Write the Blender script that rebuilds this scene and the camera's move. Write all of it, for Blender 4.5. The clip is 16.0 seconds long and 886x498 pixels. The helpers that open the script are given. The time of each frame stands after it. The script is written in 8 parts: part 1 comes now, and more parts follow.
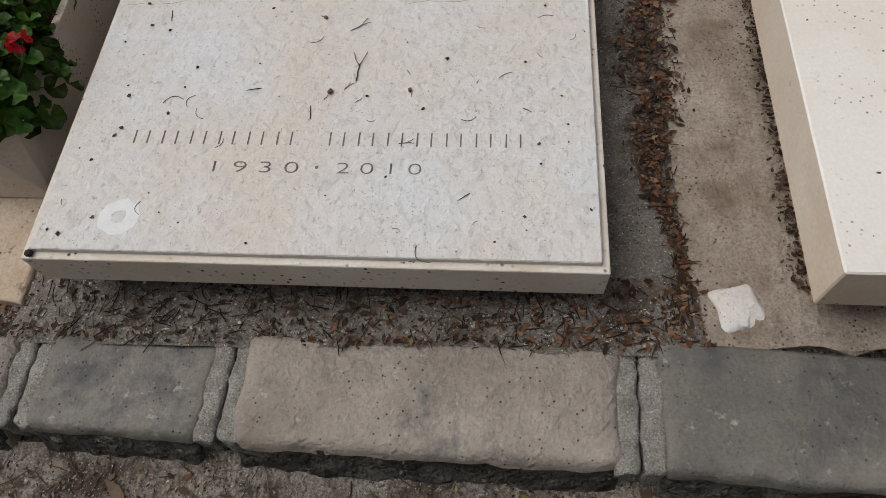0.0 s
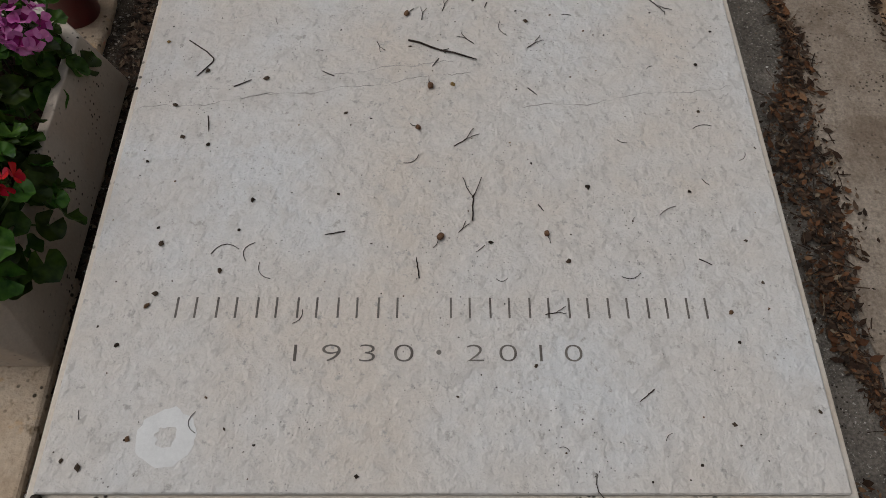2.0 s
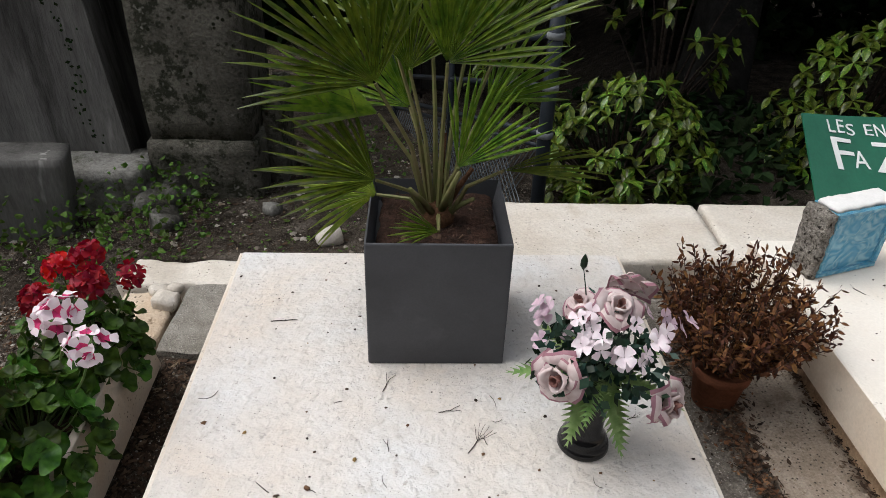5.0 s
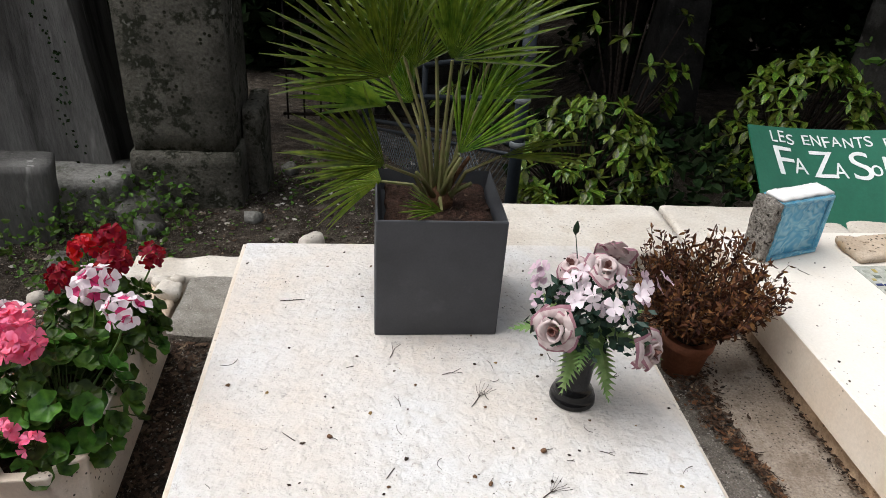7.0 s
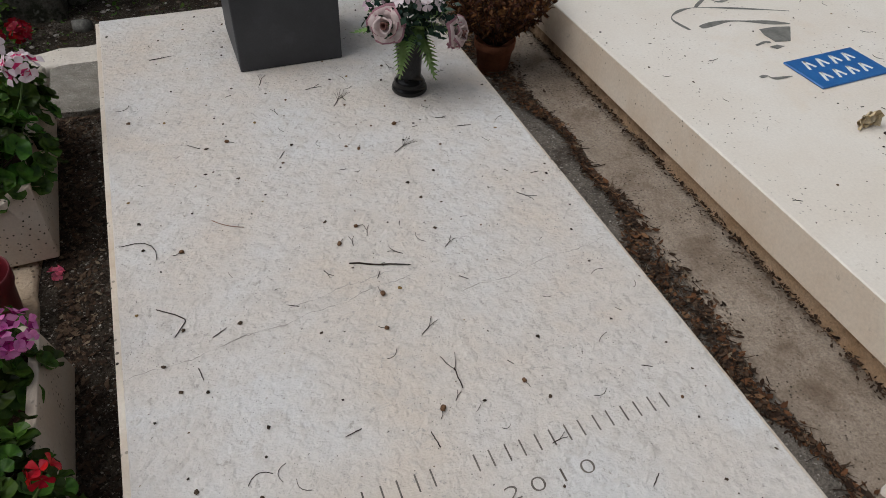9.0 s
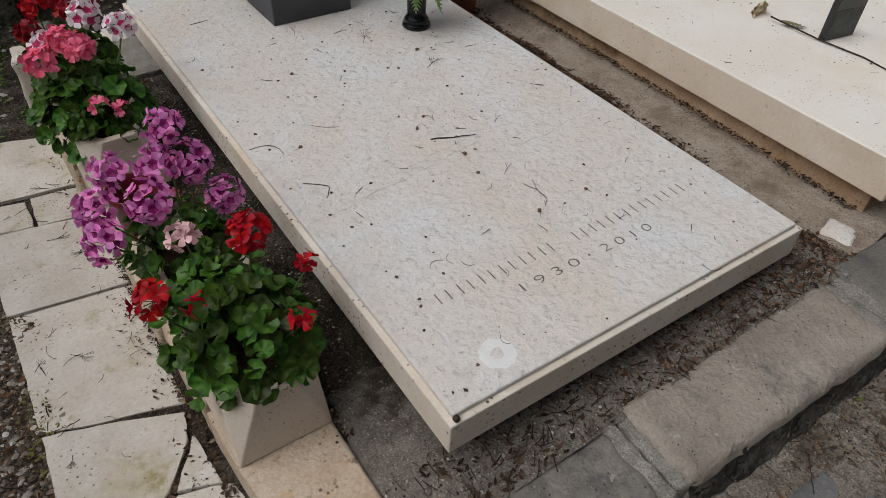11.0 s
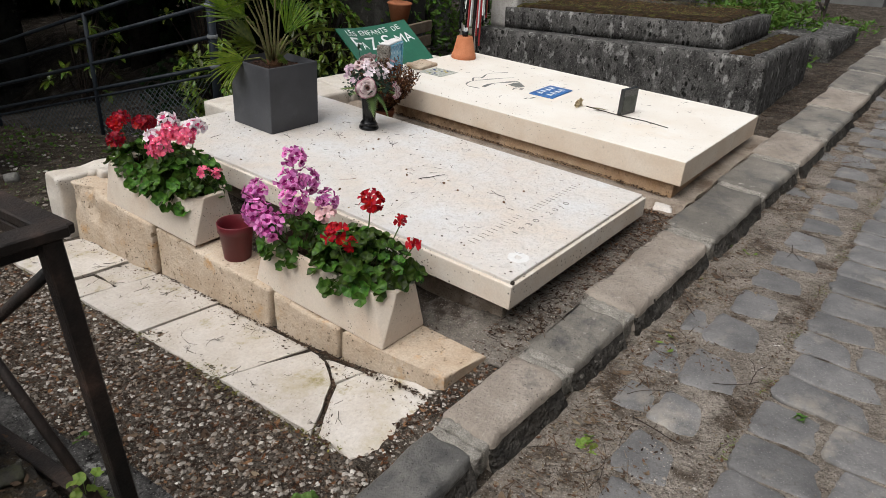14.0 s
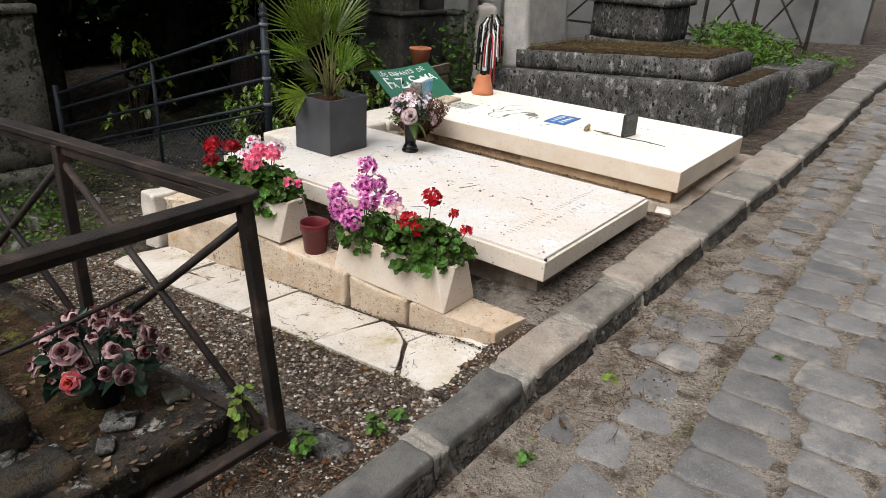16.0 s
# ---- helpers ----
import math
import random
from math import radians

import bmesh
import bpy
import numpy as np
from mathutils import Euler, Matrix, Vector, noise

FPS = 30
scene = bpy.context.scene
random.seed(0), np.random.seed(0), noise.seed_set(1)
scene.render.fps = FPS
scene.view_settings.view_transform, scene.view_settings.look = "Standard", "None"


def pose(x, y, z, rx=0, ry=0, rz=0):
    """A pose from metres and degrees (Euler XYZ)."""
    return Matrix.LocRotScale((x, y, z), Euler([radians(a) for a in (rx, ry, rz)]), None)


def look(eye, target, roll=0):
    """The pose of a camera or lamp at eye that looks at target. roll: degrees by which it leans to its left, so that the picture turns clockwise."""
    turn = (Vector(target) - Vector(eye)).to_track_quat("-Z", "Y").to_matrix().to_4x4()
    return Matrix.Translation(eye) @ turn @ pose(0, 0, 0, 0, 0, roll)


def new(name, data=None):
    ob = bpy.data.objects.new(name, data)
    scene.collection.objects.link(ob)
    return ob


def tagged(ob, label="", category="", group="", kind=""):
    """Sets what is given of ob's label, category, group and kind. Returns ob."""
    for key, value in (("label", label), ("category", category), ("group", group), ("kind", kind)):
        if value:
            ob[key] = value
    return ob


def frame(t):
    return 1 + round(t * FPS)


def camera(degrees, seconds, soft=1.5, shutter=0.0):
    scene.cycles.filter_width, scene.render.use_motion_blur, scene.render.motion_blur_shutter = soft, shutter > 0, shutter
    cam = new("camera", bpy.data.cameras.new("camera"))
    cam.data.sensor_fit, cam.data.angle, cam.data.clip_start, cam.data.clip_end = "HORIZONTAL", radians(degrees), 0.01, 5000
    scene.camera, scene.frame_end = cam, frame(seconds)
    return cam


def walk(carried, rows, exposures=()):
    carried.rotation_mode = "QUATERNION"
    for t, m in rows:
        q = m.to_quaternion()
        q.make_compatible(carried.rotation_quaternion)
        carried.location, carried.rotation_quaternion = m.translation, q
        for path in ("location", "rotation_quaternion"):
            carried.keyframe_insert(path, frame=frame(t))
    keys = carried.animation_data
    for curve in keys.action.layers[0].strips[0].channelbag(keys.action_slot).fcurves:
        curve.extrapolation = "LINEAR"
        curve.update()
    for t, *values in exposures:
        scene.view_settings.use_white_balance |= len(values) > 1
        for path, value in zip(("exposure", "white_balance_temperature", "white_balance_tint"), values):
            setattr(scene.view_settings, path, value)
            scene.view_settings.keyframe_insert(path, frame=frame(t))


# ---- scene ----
cam = camera(65.3, 16.0, 0.55)
PATH = [
    (0, (0.828, -0.525, 1.347), (0.668, 0.408, -0.415), -7.2),
    (0.5, (0.668, -0.435, 1.308), (0.606, 0.479, -0.47), -0.6),
    (1, (0.528, -0.359, 1.275), (0.521, 0.612, -0.473), -0.2),
    (1.5, (0.476, -0.253, 1.237), (0.472, 0.694, -0.525), 0.3),
    (2, (0.496, -0.128, 1.203), (0.503, 0.804, -0.566), 0.5),
    (2.5, (0.506, 0.033, 1.196), (0.474, 1.052, -0.525), -2.5),
    (3, (0.491, 0.166, 1.191), (0.487, 1.31, -0.45), 0.1),
    (3.5, (0.477, 0.309, 1.211), (0.517, 1.614, -0.304), 1.5),
    (4, (0.458, 0.392, 1.252), (0.512, 1.925, -0.031), 1.6),
    (4.5, (0.44, 0.431, 1.297), (0.514, 2.073, 0.157), 1.7),
    (4.7, (0.466, 0.446, 1.337), (0.534, 2.106, 0.223), 1.8),
    (6.8, (0.341, 0.311, 1.316), (0.575, 2.035, 0.33), 4.1),
    (7, (0.343, 0.255, 1.316), (0.557, 1.973, 0.32), 4.0),
    (7.5, (0.374, 0.095, 1.316), (0.58, 1.757, 0.223), 1.2),
    (8, (0.386, -0.042, 1.298), (0.626, 1.523, 0.075), 1.8),
    (8.5, (0.337, -0.14, 1.31), (0.776, 1.273, -0.03), 3.1),
    (8.7, (0.298, -0.18, 1.315), (0.80, 1.20, -0.062), 3.3),
    (10.8, (-0.381, -0.525, 1.352), (0.47, 0.651, -0.024), 2.6),
    (11, (-0.442, -0.543, 1.357), (0.43, 0.644, 0.004), 3.3),
    (11.5, (-0.648, -0.632, 1.361), (0.236, 0.597, 0.054), 3.5),
    (12, (-0.87, -0.671, 1.346), (0.141, 0.531, 0.108), 3.2),
    (12.5, (-1.067, -0.699, 1.347), (0.034, 0.4, 0.09), 3.5),
    (13, (-1.254, -0.809, 1.332), (-0.13, 0.336, 0.138), 3.8),
    (13.5, (-1.413, -0.895, 1.364), (-0.121, 0.279, 0.389), 5.0),
    (14, (-1.635, -0.93, 1.377), (-0.201, 0.121, 0.461), 4.2),
    (14.5, (-1.809, -0.968, 1.397), (-0.381, 0.115, 0.509), 3.5),
    (15, (-1.948, -1.059, 1.387), (-0.517, 0.022, 0.502), 5.3),
    (15.5, (-2.075, -1.125, 1.403), (-0.638, -0.006, 0.579), 4.5),
    (16, (-2.213, -1.151, 1.417), (-0.743, -0.059, 0.614), 3.0),
]
EXPOSURES = [(0, -0.2, 6260, 10), (1.5, -0.54, 6260, 10), (2.5, -0.90, 6260, 10), (3.0, -0.82, 6260, 10), (3.5, -0.62, 6260, 10), (4.5, 0.25, 6260, 10), (7, 0.56, 6260, 10), (7.5, 0.27, 6260, 10),
             (8, -0.1, 6260, 10), (8.5, -0.42, 6265, 10), (11, -0.34, 6240, 10), (12.5, -0.08, 6260, 10), (13.0, 0.0, 6280, 10), (13.5, 0.17, 6310, 10), (16, 0.68, 6410, 10)]
walk(cam, [(t, look(eye, target, roll)) for t, eye, target, roll in PATH], EXPOSURES)

# world: overcast sky and a very soft sun
world = bpy.data.worlds.new("overcast_sky")
scene.world = world
world.use_nodes = True
wn = world.node_tree.nodes
sky = wn.new("ShaderNodeTexSky")
sky.sky_type = "NISHITA"
sky.sun_disc = False
sky.sun_elevation, sky.sun_rotation = radians(60), radians(281)
sky.air_density, sky.dust_density, sky.ozone_density = 1.0, 4.0, 1.0
wn["Background"].inputs["Strength"].default_value = 0.135
haze = wn.new("ShaderNodeHueSaturation")
haze.inputs["Saturation"].default_value = 0.22
world.node_tree.links.new(sky.outputs["Color"], haze.inputs["Color"])
world.node_tree.links.new(haze.outputs["Color"], wn["Background"].inputs["Color"])
sun_data = bpy.data.lights.new("sun", "SUN")
sun_data.energy, sun_data.angle, sun_data.color = 1.5, radians(50), (1.0, 0.955, 0.90)
sun = new("sun", sun_data)
sun.matrix_world = look((-4.2, 1.7, 8), (0.3, 0.8, 0))


# ---- materials ----
MATS = {}


def mat(name, c1, c2, scale=6.0, rough=0.85, bump=0.25, grain=0.25, grain_scale=120.0, stain=None, stain_scale=2.0,
        stain_from=0.55, stain_to=0.7, pits=None, pit_scale=60.0, pit_size=0.18, vary=0.0, metallic=0.0, spec=0.15,
        dist=0.004, moss=None, moss_from=0.5, trans=0.0, smudge=None, smudge_scale=90.0, smudge_from=0.6, lump=0.0, lump_scale=55.0, fleck=None, pit_mask=0.5, squash=None):
    """A two-scale procedural surface in world metres."""
    if name in MATS:
        return MATS[name]
    m = bpy.data.materials.new(name)
    m.use_nodes = True
    nt = m.node_tree
    N, L = nt.nodes, nt.links
    b = N["Principled BSDF"]
    geo = N.new("ShaderNodeNewGeometry")
    pos = geo.outputs["Position"]
    if squash:
        drawn = N.new("ShaderNodeVectorMath")
        drawn.operation = "MULTIPLY"
        drawn.inputs[1].default_value = squash
        L.new(pos, drawn.inputs[0])
        pos = drawn.outputs[0]

    def noise_tex(sc, detail=6.0, r=0.6):
        n = N.new("ShaderNodeTexNoise")
        n.inputs["Scale"].default_value, n.inputs["Detail"].default_value, n.inputs["Roughness"].default_value = sc, detail, r
        L.new(pos, n.inputs["Vector"])
        return n.outputs["Fac"]

    def ramp(src, lo, hi):
        r = N.new("ShaderNodeMapRange")
        r.inputs["From Min"].default_value, r.inputs["From Max"].default_value = lo, hi
        L.new(src, r.inputs["Value"])
        return r.outputs["Result"]

    def mix(fac, a, c, mode="MIX"):
        x = N.new("ShaderNodeMix")
        x.data_type, x.blend_type = "RGBA", mode
        if isinstance(fac, float):
            x.inputs[0].default_value = fac
        else:
            L.new(fac, x.inputs[0])
        for i, v in ((6, a), (7, c)):
            if isinstance(v, tuple):
                x.inputs[i].default_value = (*v, 1)
            else:
                L.new(v, x.inputs[i])
        return x.outputs[2]

    col = mix(ramp(noise_tex(scale), 0.36, 0.64), c1, c2)
    fine = noise_tex(grain_scale, 3.0, 0.7)
    if grain:
        g = N.new("ShaderNodeMapRange")
        g.inputs["From Min"].default_value, g.inputs["From Max"].default_value = 0.3, 0.7
        g.inputs["To Min"].default_value, g.inputs["To Max"].default_value = 1 - grain, 1 + grain * 0.6
        L.new(fine, g.inputs["Value"])
        hsv = N.new("ShaderNodeHueSaturation")
        L.new(g.outputs["Result"], hsv.inputs["Value"])
        L.new(col, hsv.inputs["Color"])
        col = hsv.outputs["Color"]
    if stain:
        col = mix(ramp(noise_tex(stain_scale, 8.0, 0.65), stain_from, stain_to), col, stain)
    if moss:
        col = mix(ramp(noise_tex(9.0, 8.0, 0.7), moss_from, moss_from + 0.12), col, moss)
    if smudge:
        col = mix(ramp(noise_tex(smudge_scale, 3.0, 0.75), smudge_from, smudge_from + 0.10), col, smudge)
    if fleck:
        col = mix(ramp(noise_tex(230.0, 2.0, 0.5), 0.64, 0.70), col, fleck)
    if pits:
        v = N.new("ShaderNodeTexVoronoi")
        v.inputs["Scale"].default_value = pit_scale
        L.new(pos, v.inputs["Vector"])
        thr = N.new("ShaderNodeMath")
        thr.operation = "MULTIPLY"
        L.new(ramp(v.outputs["Distance"], pit_size, pit_size * 0.6), thr.inputs[0])
        L.new(ramp(noise_tex(7.0, 4.0), pit_mask, pit_mask + 0.12), thr.inputs[1])
        col = mix(thr.outputs[0], col, pits)
    if vary:
        oi = N.new("ShaderNodeObjectInfo")
        g = N.new("ShaderNodeMapRange")
        g.inputs["To Min"].default_value, g.inputs["To Max"].default_value = 1 - vary, 1 + vary
        L.new(oi.outputs["Random"], g.inputs["Value"])
        hsv = N.new("ShaderNodeHueSaturation")
        L.new(g.outputs["Result"], hsv.inputs["Value"])
        L.new(col, hsv.inputs["Color"])
        col = hsv.outputs["Color"]
    L.new(col, b.inputs["Base Color"])
    b.inputs["Roughness"].default_value = rough
    b.inputs["Metallic"].default_value = metallic
    b.inputs["Specular IOR Level"].default_value = spec
    if bump:
        bp = N.new("ShaderNodeBump")
        bp.inputs["Strength"].default_value, bp.inputs["Distance"].default_value = bump, dist
        add = N.new("ShaderNodeMath")
        add.operation = "ADD"
        L.new(fine, add.inputs[0])
        L.new(noise_tex(grain_scale * 0.25, 5.0), add.inputs[1])
        top = add.outputs[0]
        if lump:
            lm = N.new("ShaderNodeMath")
            lm.operation = "MULTIPLY_ADD"
            L.new(ramp(noise_tex(lump_scale, 3.0, 0.5), 0.46, 0.72), lm.inputs[0])
            lm.inputs[1].default_value = lump
            L.new(top, lm.inputs[2])
            top = lm.outputs[0]
        L.new(top, bp.inputs["Height"])
        L.new(bp.outputs["Normal"], b.inputs["Normal"])
    if trans:
        b.inputs["Transmission Weight"].default_value = trans
    MATS[name] = m
    return m


LIME = mat("pale_limestone", (0.605, 0.54, 0.472), (0.615, 0.605, 0.59), 3.2, 0.62, 0.55, 0.07, 120, stain=(0.53, 0.495, 0.455),
           stain_scale=22.0, stain_from=0.50, stain_to=0.72, pits=(0.10, 0.09, 0.08), pit_scale=120, pit_size=0.15, dist=0.004, smudge=(0.40, 0.375, 0.345),
           smudge_scale=62, smudge_from=0.605, lump=1.25, lump_scale=44)
LIME_SIDE = mat("pitted_limestone", (0.60, 0.515, 0.42), (0.66, 0.61, 0.535), 6.0, 0.8, 0.25, 0.08, 140, stain=(0.50, 0.385, 0.27), stain_scale=4.0,
                stain_from=0.52, stain_to=0.8, pits=(0.035, 0.03, 0.024), pit_scale=62, pit_size=0.25, pit_mask=0.46, smudge=(0.44, 0.36, 0.27), smudge_scale=38, smudge_from=0.65)
CAST = mat("smooth_cast_stone", (0.585, 0.475, 0.37), (0.665, 0.60, 0.515), 5.0, 0.8, 0.25, 0.08, 140, stain=(0.50, 0.395, 0.29), stain_scale=5.0,
           stain_from=0.54, stain_to=0.8, pits=(0.06, 0.05, 0.04), pit_scale=85, pit_size=0.24, pit_mask=0.47, smudge=(0.42, 0.35, 0.27), smudge_scale=45, smudge_from=0.665)
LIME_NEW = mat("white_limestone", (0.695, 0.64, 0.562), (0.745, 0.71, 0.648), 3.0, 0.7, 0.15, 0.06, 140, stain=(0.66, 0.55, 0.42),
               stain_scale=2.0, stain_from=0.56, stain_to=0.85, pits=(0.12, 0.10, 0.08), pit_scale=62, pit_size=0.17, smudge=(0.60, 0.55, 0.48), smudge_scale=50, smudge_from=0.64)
# slab sides: warm bounced light mixed into the colour, with stains over it
LIME_BOUNCE = mat("cream_bounce_tinted_limestone", (0.65, 0.53, 0.405), (0.715, 0.625, 0.515), 4.0, 0.8, 0.2, 0.08, 140, stain=(0.55, 0.42, 0.29), stain_scale=3.0, stain_from=0.54, stain_to=0.8,
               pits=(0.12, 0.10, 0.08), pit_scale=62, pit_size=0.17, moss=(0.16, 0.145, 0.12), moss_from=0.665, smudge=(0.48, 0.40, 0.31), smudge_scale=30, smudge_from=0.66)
LEDGE_STONE = mat("weathered_limestone", (0.44, 0.335, 0.235), (0.545, 0.455, 0.355), 5.0, 0.9, 0.35, 0.16, 120, stain=(0.36, 0.265, 0.17),
                  stain_scale=4.5, stain_from=0.55, stain_to=0.72, pits=(0.05, 0.038, 0.026), pit_scale=62, pit_size=0.26, pit_mask=0.45, dist=0.007, moss=(0.50, 0.31, 0.15), moss_from=0.575,
                  smudge=(0.19, 0.14, 0.09), smudge_scale=26, smudge_from=0.60, lump=1.2)
PAVE = mat("worn_limestone_paving", (0.47, 0.42, 0.36), (0.57, 0.53, 0.48), 6.0, 0.85, 0.3, 0.12, 90, stain=(0.38, 0.32, 0.21),
           stain_scale=4.5, stain_from=0.53, stain_to=0.72, pits=(0.09, 0.075, 0.055), pit_scale=75, pit_size=0.22, vary=0.05, moss=(0.27, 0.235, 0.11), moss_from=0.585,
           smudge=(0.40, 0.36, 0.30), smudge_scale=60, smudge_from=0.60, lump=0.4)
KERB = mat("sandstone_kerb", (0.120, 0.110, 0.094), (0.225, 0.204, 0.172), 3.2, 0.6, 0.6, 0.22, 150, stain=(0.085, 0.081, 0.076),
           stain_scale=7.0, stain_from=0.5, stain_to=0.64, pits=(0.025, 0.022, 0.018), pit_scale=70, pit_size=0.17, pit_mask=0.42, vary=0.12, dist=0.005, lump=1.2, lump_scale=24,
           smudge=(0.33, 0.305, 0.27), smudge_scale=30, smudge_from=0.63, spec=0.3)
KERB_WARM = mat("warm_sandstone_kerb", (0.215, 0.18, 0.146), (0.335, 0.288, 0.24), 5.0, 0.6, 0.8, 0.18, 130, stain=(0.13, 0.118, 0.105),
                stain_scale=9.0, stain_from=0.57, stain_to=0.70, pits=(0.03, 0.026, 0.02), pit_scale=70, pit_size=0.17, pit_mask=0.42, dist=0.005, lump=1.2, lump_scale=24,
                smudge=(0.38, 0.35, 0.31), smudge_scale=30, smudge_from=0.64, spec=0.3)
KERB_DARK = mat("dark_slaty_kerb", (0.070, 0.068, 0.064), (0.135, 0.128, 0.116), 3.2, 0.5, 0.6, 0.22, 150, stain=(0.05, 0.049, 0.047), stain_scale=7.0, stain_from=0.5, stain_to=0.66,
                pits=(0.02, 0.018, 0.015), pit_scale=70, pit_size=0.17, pit_mask=0.45, dist=0.005, lump=1.2, lump_scale=24, smudge=(0.24, 0.225, 0.20), smudge_scale=30, smudge_from=0.66, spec=0.35)
# outer kerb face: grime, and the shade of its south side, in one colour
KERB_FACE = mat("grimy_shade_toned_sandstone", (0.036, 0.033, 0.029), (0.105, 0.095, 0.082), 14.0, 0.9, 1.0, 0.35, 120, stain=(0.04, 0.034, 0.027),
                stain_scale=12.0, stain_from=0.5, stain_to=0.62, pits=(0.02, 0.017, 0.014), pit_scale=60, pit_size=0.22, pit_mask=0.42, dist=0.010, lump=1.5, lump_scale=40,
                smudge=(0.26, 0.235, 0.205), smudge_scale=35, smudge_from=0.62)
MORTAR = mat("coarse_mortar", (0.27, 0.25, 0.215), (0.40, 0.37, 0.325), 25.0, 0.95, 1.0, 0.5, 260, pits=(0.06, 0.052, 0.044), pit_scale=170,
             pit_size=0.34, dist=0.006, fleck=(0.55, 0.52, 0.47), smudge=(0.14, 0.125, 0.105), smudge_scale=150, smudge_from=0.6)
ROADBED = mat("dusty_earth_joints", (0.195, 0.165, 0.135), (0.32, 0.278, 0.232), 9.0, 0.95, 1.0, 0.5, 190, stain=(0.085, 0.066, 0.049),
              stain_scale=8.0, stain_from=0.51, stain_to=0.62, pits=(0.03, 0.024, 0.018), pit_scale=110, pit_size=0.3, dist=0.008, fleck=(0.42, 0.39, 0.35), lump=1.5)
GRAVEL_BED = mat("gritty_gravel_earth", (0.085, 0.067, 0.051), (0.185, 0.155, 0.125), 16.0, 0.95, 1.0, 0.55, 180, stain=(0.05, 0.038, 0.029),
                 stain_scale=8.0, stain_from=0.5, stain_to=0.64, pits=(0.02, 0.016, 0.012), pit_scale=120, pit_size=0.32, pit_mask=0.4, dist=0.010, fleck=(0.36, 0.335, 0.295), lump=1.2, lump_scale=90)
SOIL = mat("gritty_soil", (0.034, 0.025, 0.018), (0.10, 0.081, 0.062), 11.0, 0.95, 1.0, 0.6, 170, stain=(0.17, 0.145, 0.118),
           stain_scale=6.0, stain_from=0.54, stain_to=0.7, pits=(0.014, 0.010, 0.008), pit_scale=90, pit_size=0.3, dist=0.010, fleck=(0.36, 0.33, 0.285), lump=1.5)
CONCRETE = mat("stained_concrete", (0.255, 0.205, 0.158), (0.365, 0.308, 0.25), 8.0, 0.92, 0.7, 0.3, 170, stain=(0.15, 0.108, 0.076),
               stain_scale=5.0, stain_from=0.53, stain_to=0.68, pits=(0.06, 0.048, 0.036), pit_scale=95, pit_size=0.26, pit_mask=0.44, dist=0.006, smudge=(0.18, 0.14, 0.105), smudge_scale=45,
               smudge_from=0.60, lump=0.8)
ROUGH_CONCRETE = mat("rough_dark_concrete", (0.14, 0.122, 0.102), (0.245, 0.217, 0.185), 14.0, 0.95, 0.8, 0.45, 210, stain=(0.055, 0.042, 0.032),
                     stain_scale=6.0, stain_from=0.54, stain_to=0.66, pits=(0.03, 0.025, 0.02), pit_scale=130, pit_size=0.26, dist=0.008, fleck=(0.46, 0.43, 0.385), lump=0.8, lump_scale=70)
COBBLE = mat("grey_sandstone_setts", (0.098, 0.095, 0.093), (0.165, 0.158, 0.152), 9.0, 0.5, 0.45, 0.2, 130, stain=(0.25, 0.225, 0.19),
             stain_scale=6.0, stain_from=0.56, stain_to=0.72, vary=0.2, spec=0.35, smudge=(0.09, 0.081, 0.07), smudge_scale=40, smudge_from=0.60, lump=1.0, lump_scale=26, fleck=(0.27, 0.26, 0.24))
PATCHY = mat("patchy_peeling_stone", (0.085, 0.08, 0.064), (0.17, 0.158, 0.13), 6.0, 0.95, 1.0, 0.4, 70, stain=(0.035, 0.036, 0.024), stain_scale=9.0, stain_from=0.52,
             stain_to=0.58, dist=0.010, smudge=(0.34, 0.325, 0.285), smudge_scale=9, smudge_from=0.63, pits=(0.02, 0.022, 0.012), pit_scale=34, pit_size=0.34, pit_mask=0.48)
DARK_TOMB = mat("blackened_granite", (0.040, 0.038, 0.036), (0.135, 0.130, 0.122), 7.0, 0.9, 0.9, 0.55, 120, stain=(0.27, 0.265, 0.25),
                stain_scale=16.0, stain_from=0.57, stain_to=0.64, dist=0.008, smudge=(0.010, 0.009, 0.008), smudge_scale=36, smudge_from=0.545, fleck=(0.30, 0.29, 0.27),
                pits=(0.006, 0.006, 0.005), pit_scale=26, pit_size=0.36, pit_mask=0.46, squash=(1, 1, 0.6))
# grey stone toned down: the shade it stands in is part of the colour
SHADED_STONE = mat("shade_darkened_stone", (0.040, 0.038, 0.034), (0.088, 0.083, 0.074), 6.0, 0.95, 0.8, 0.35, 70, stain=(0.018, 0.017, 0.014), stain_scale=3.0, stain_from=0.5,
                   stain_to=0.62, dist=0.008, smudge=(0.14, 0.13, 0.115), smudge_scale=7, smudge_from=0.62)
# obelisk stone, blackened in colour to carry the shade under the trees
SHADE_BLACK = mat("shade_blackened_stone", (0.014, 0.013, 0.012), (0.032, 0.030, 0.027), 8.0, 0.9, 0.6, 0.35, 80, smudge=(0.06, 0.057, 0.05), smudge_scale=12, smudge_from=0.64)
STREAKED = mat("rain_streaked_render", (0.095, 0.092, 0.086), (0.20, 0.193, 0.18), 3.0, 0.95, 0.5, 0.22, 90, stain=(0.035, 0.033, 0.030), stain_scale=3.2, stain_from=0.49,
               stain_to=0.62, dist=0.006, smudge=(0.42, 0.41, 0.39), smudge_scale=8.0, smudge_from=0.635, squash=(1, 1, 0.16))
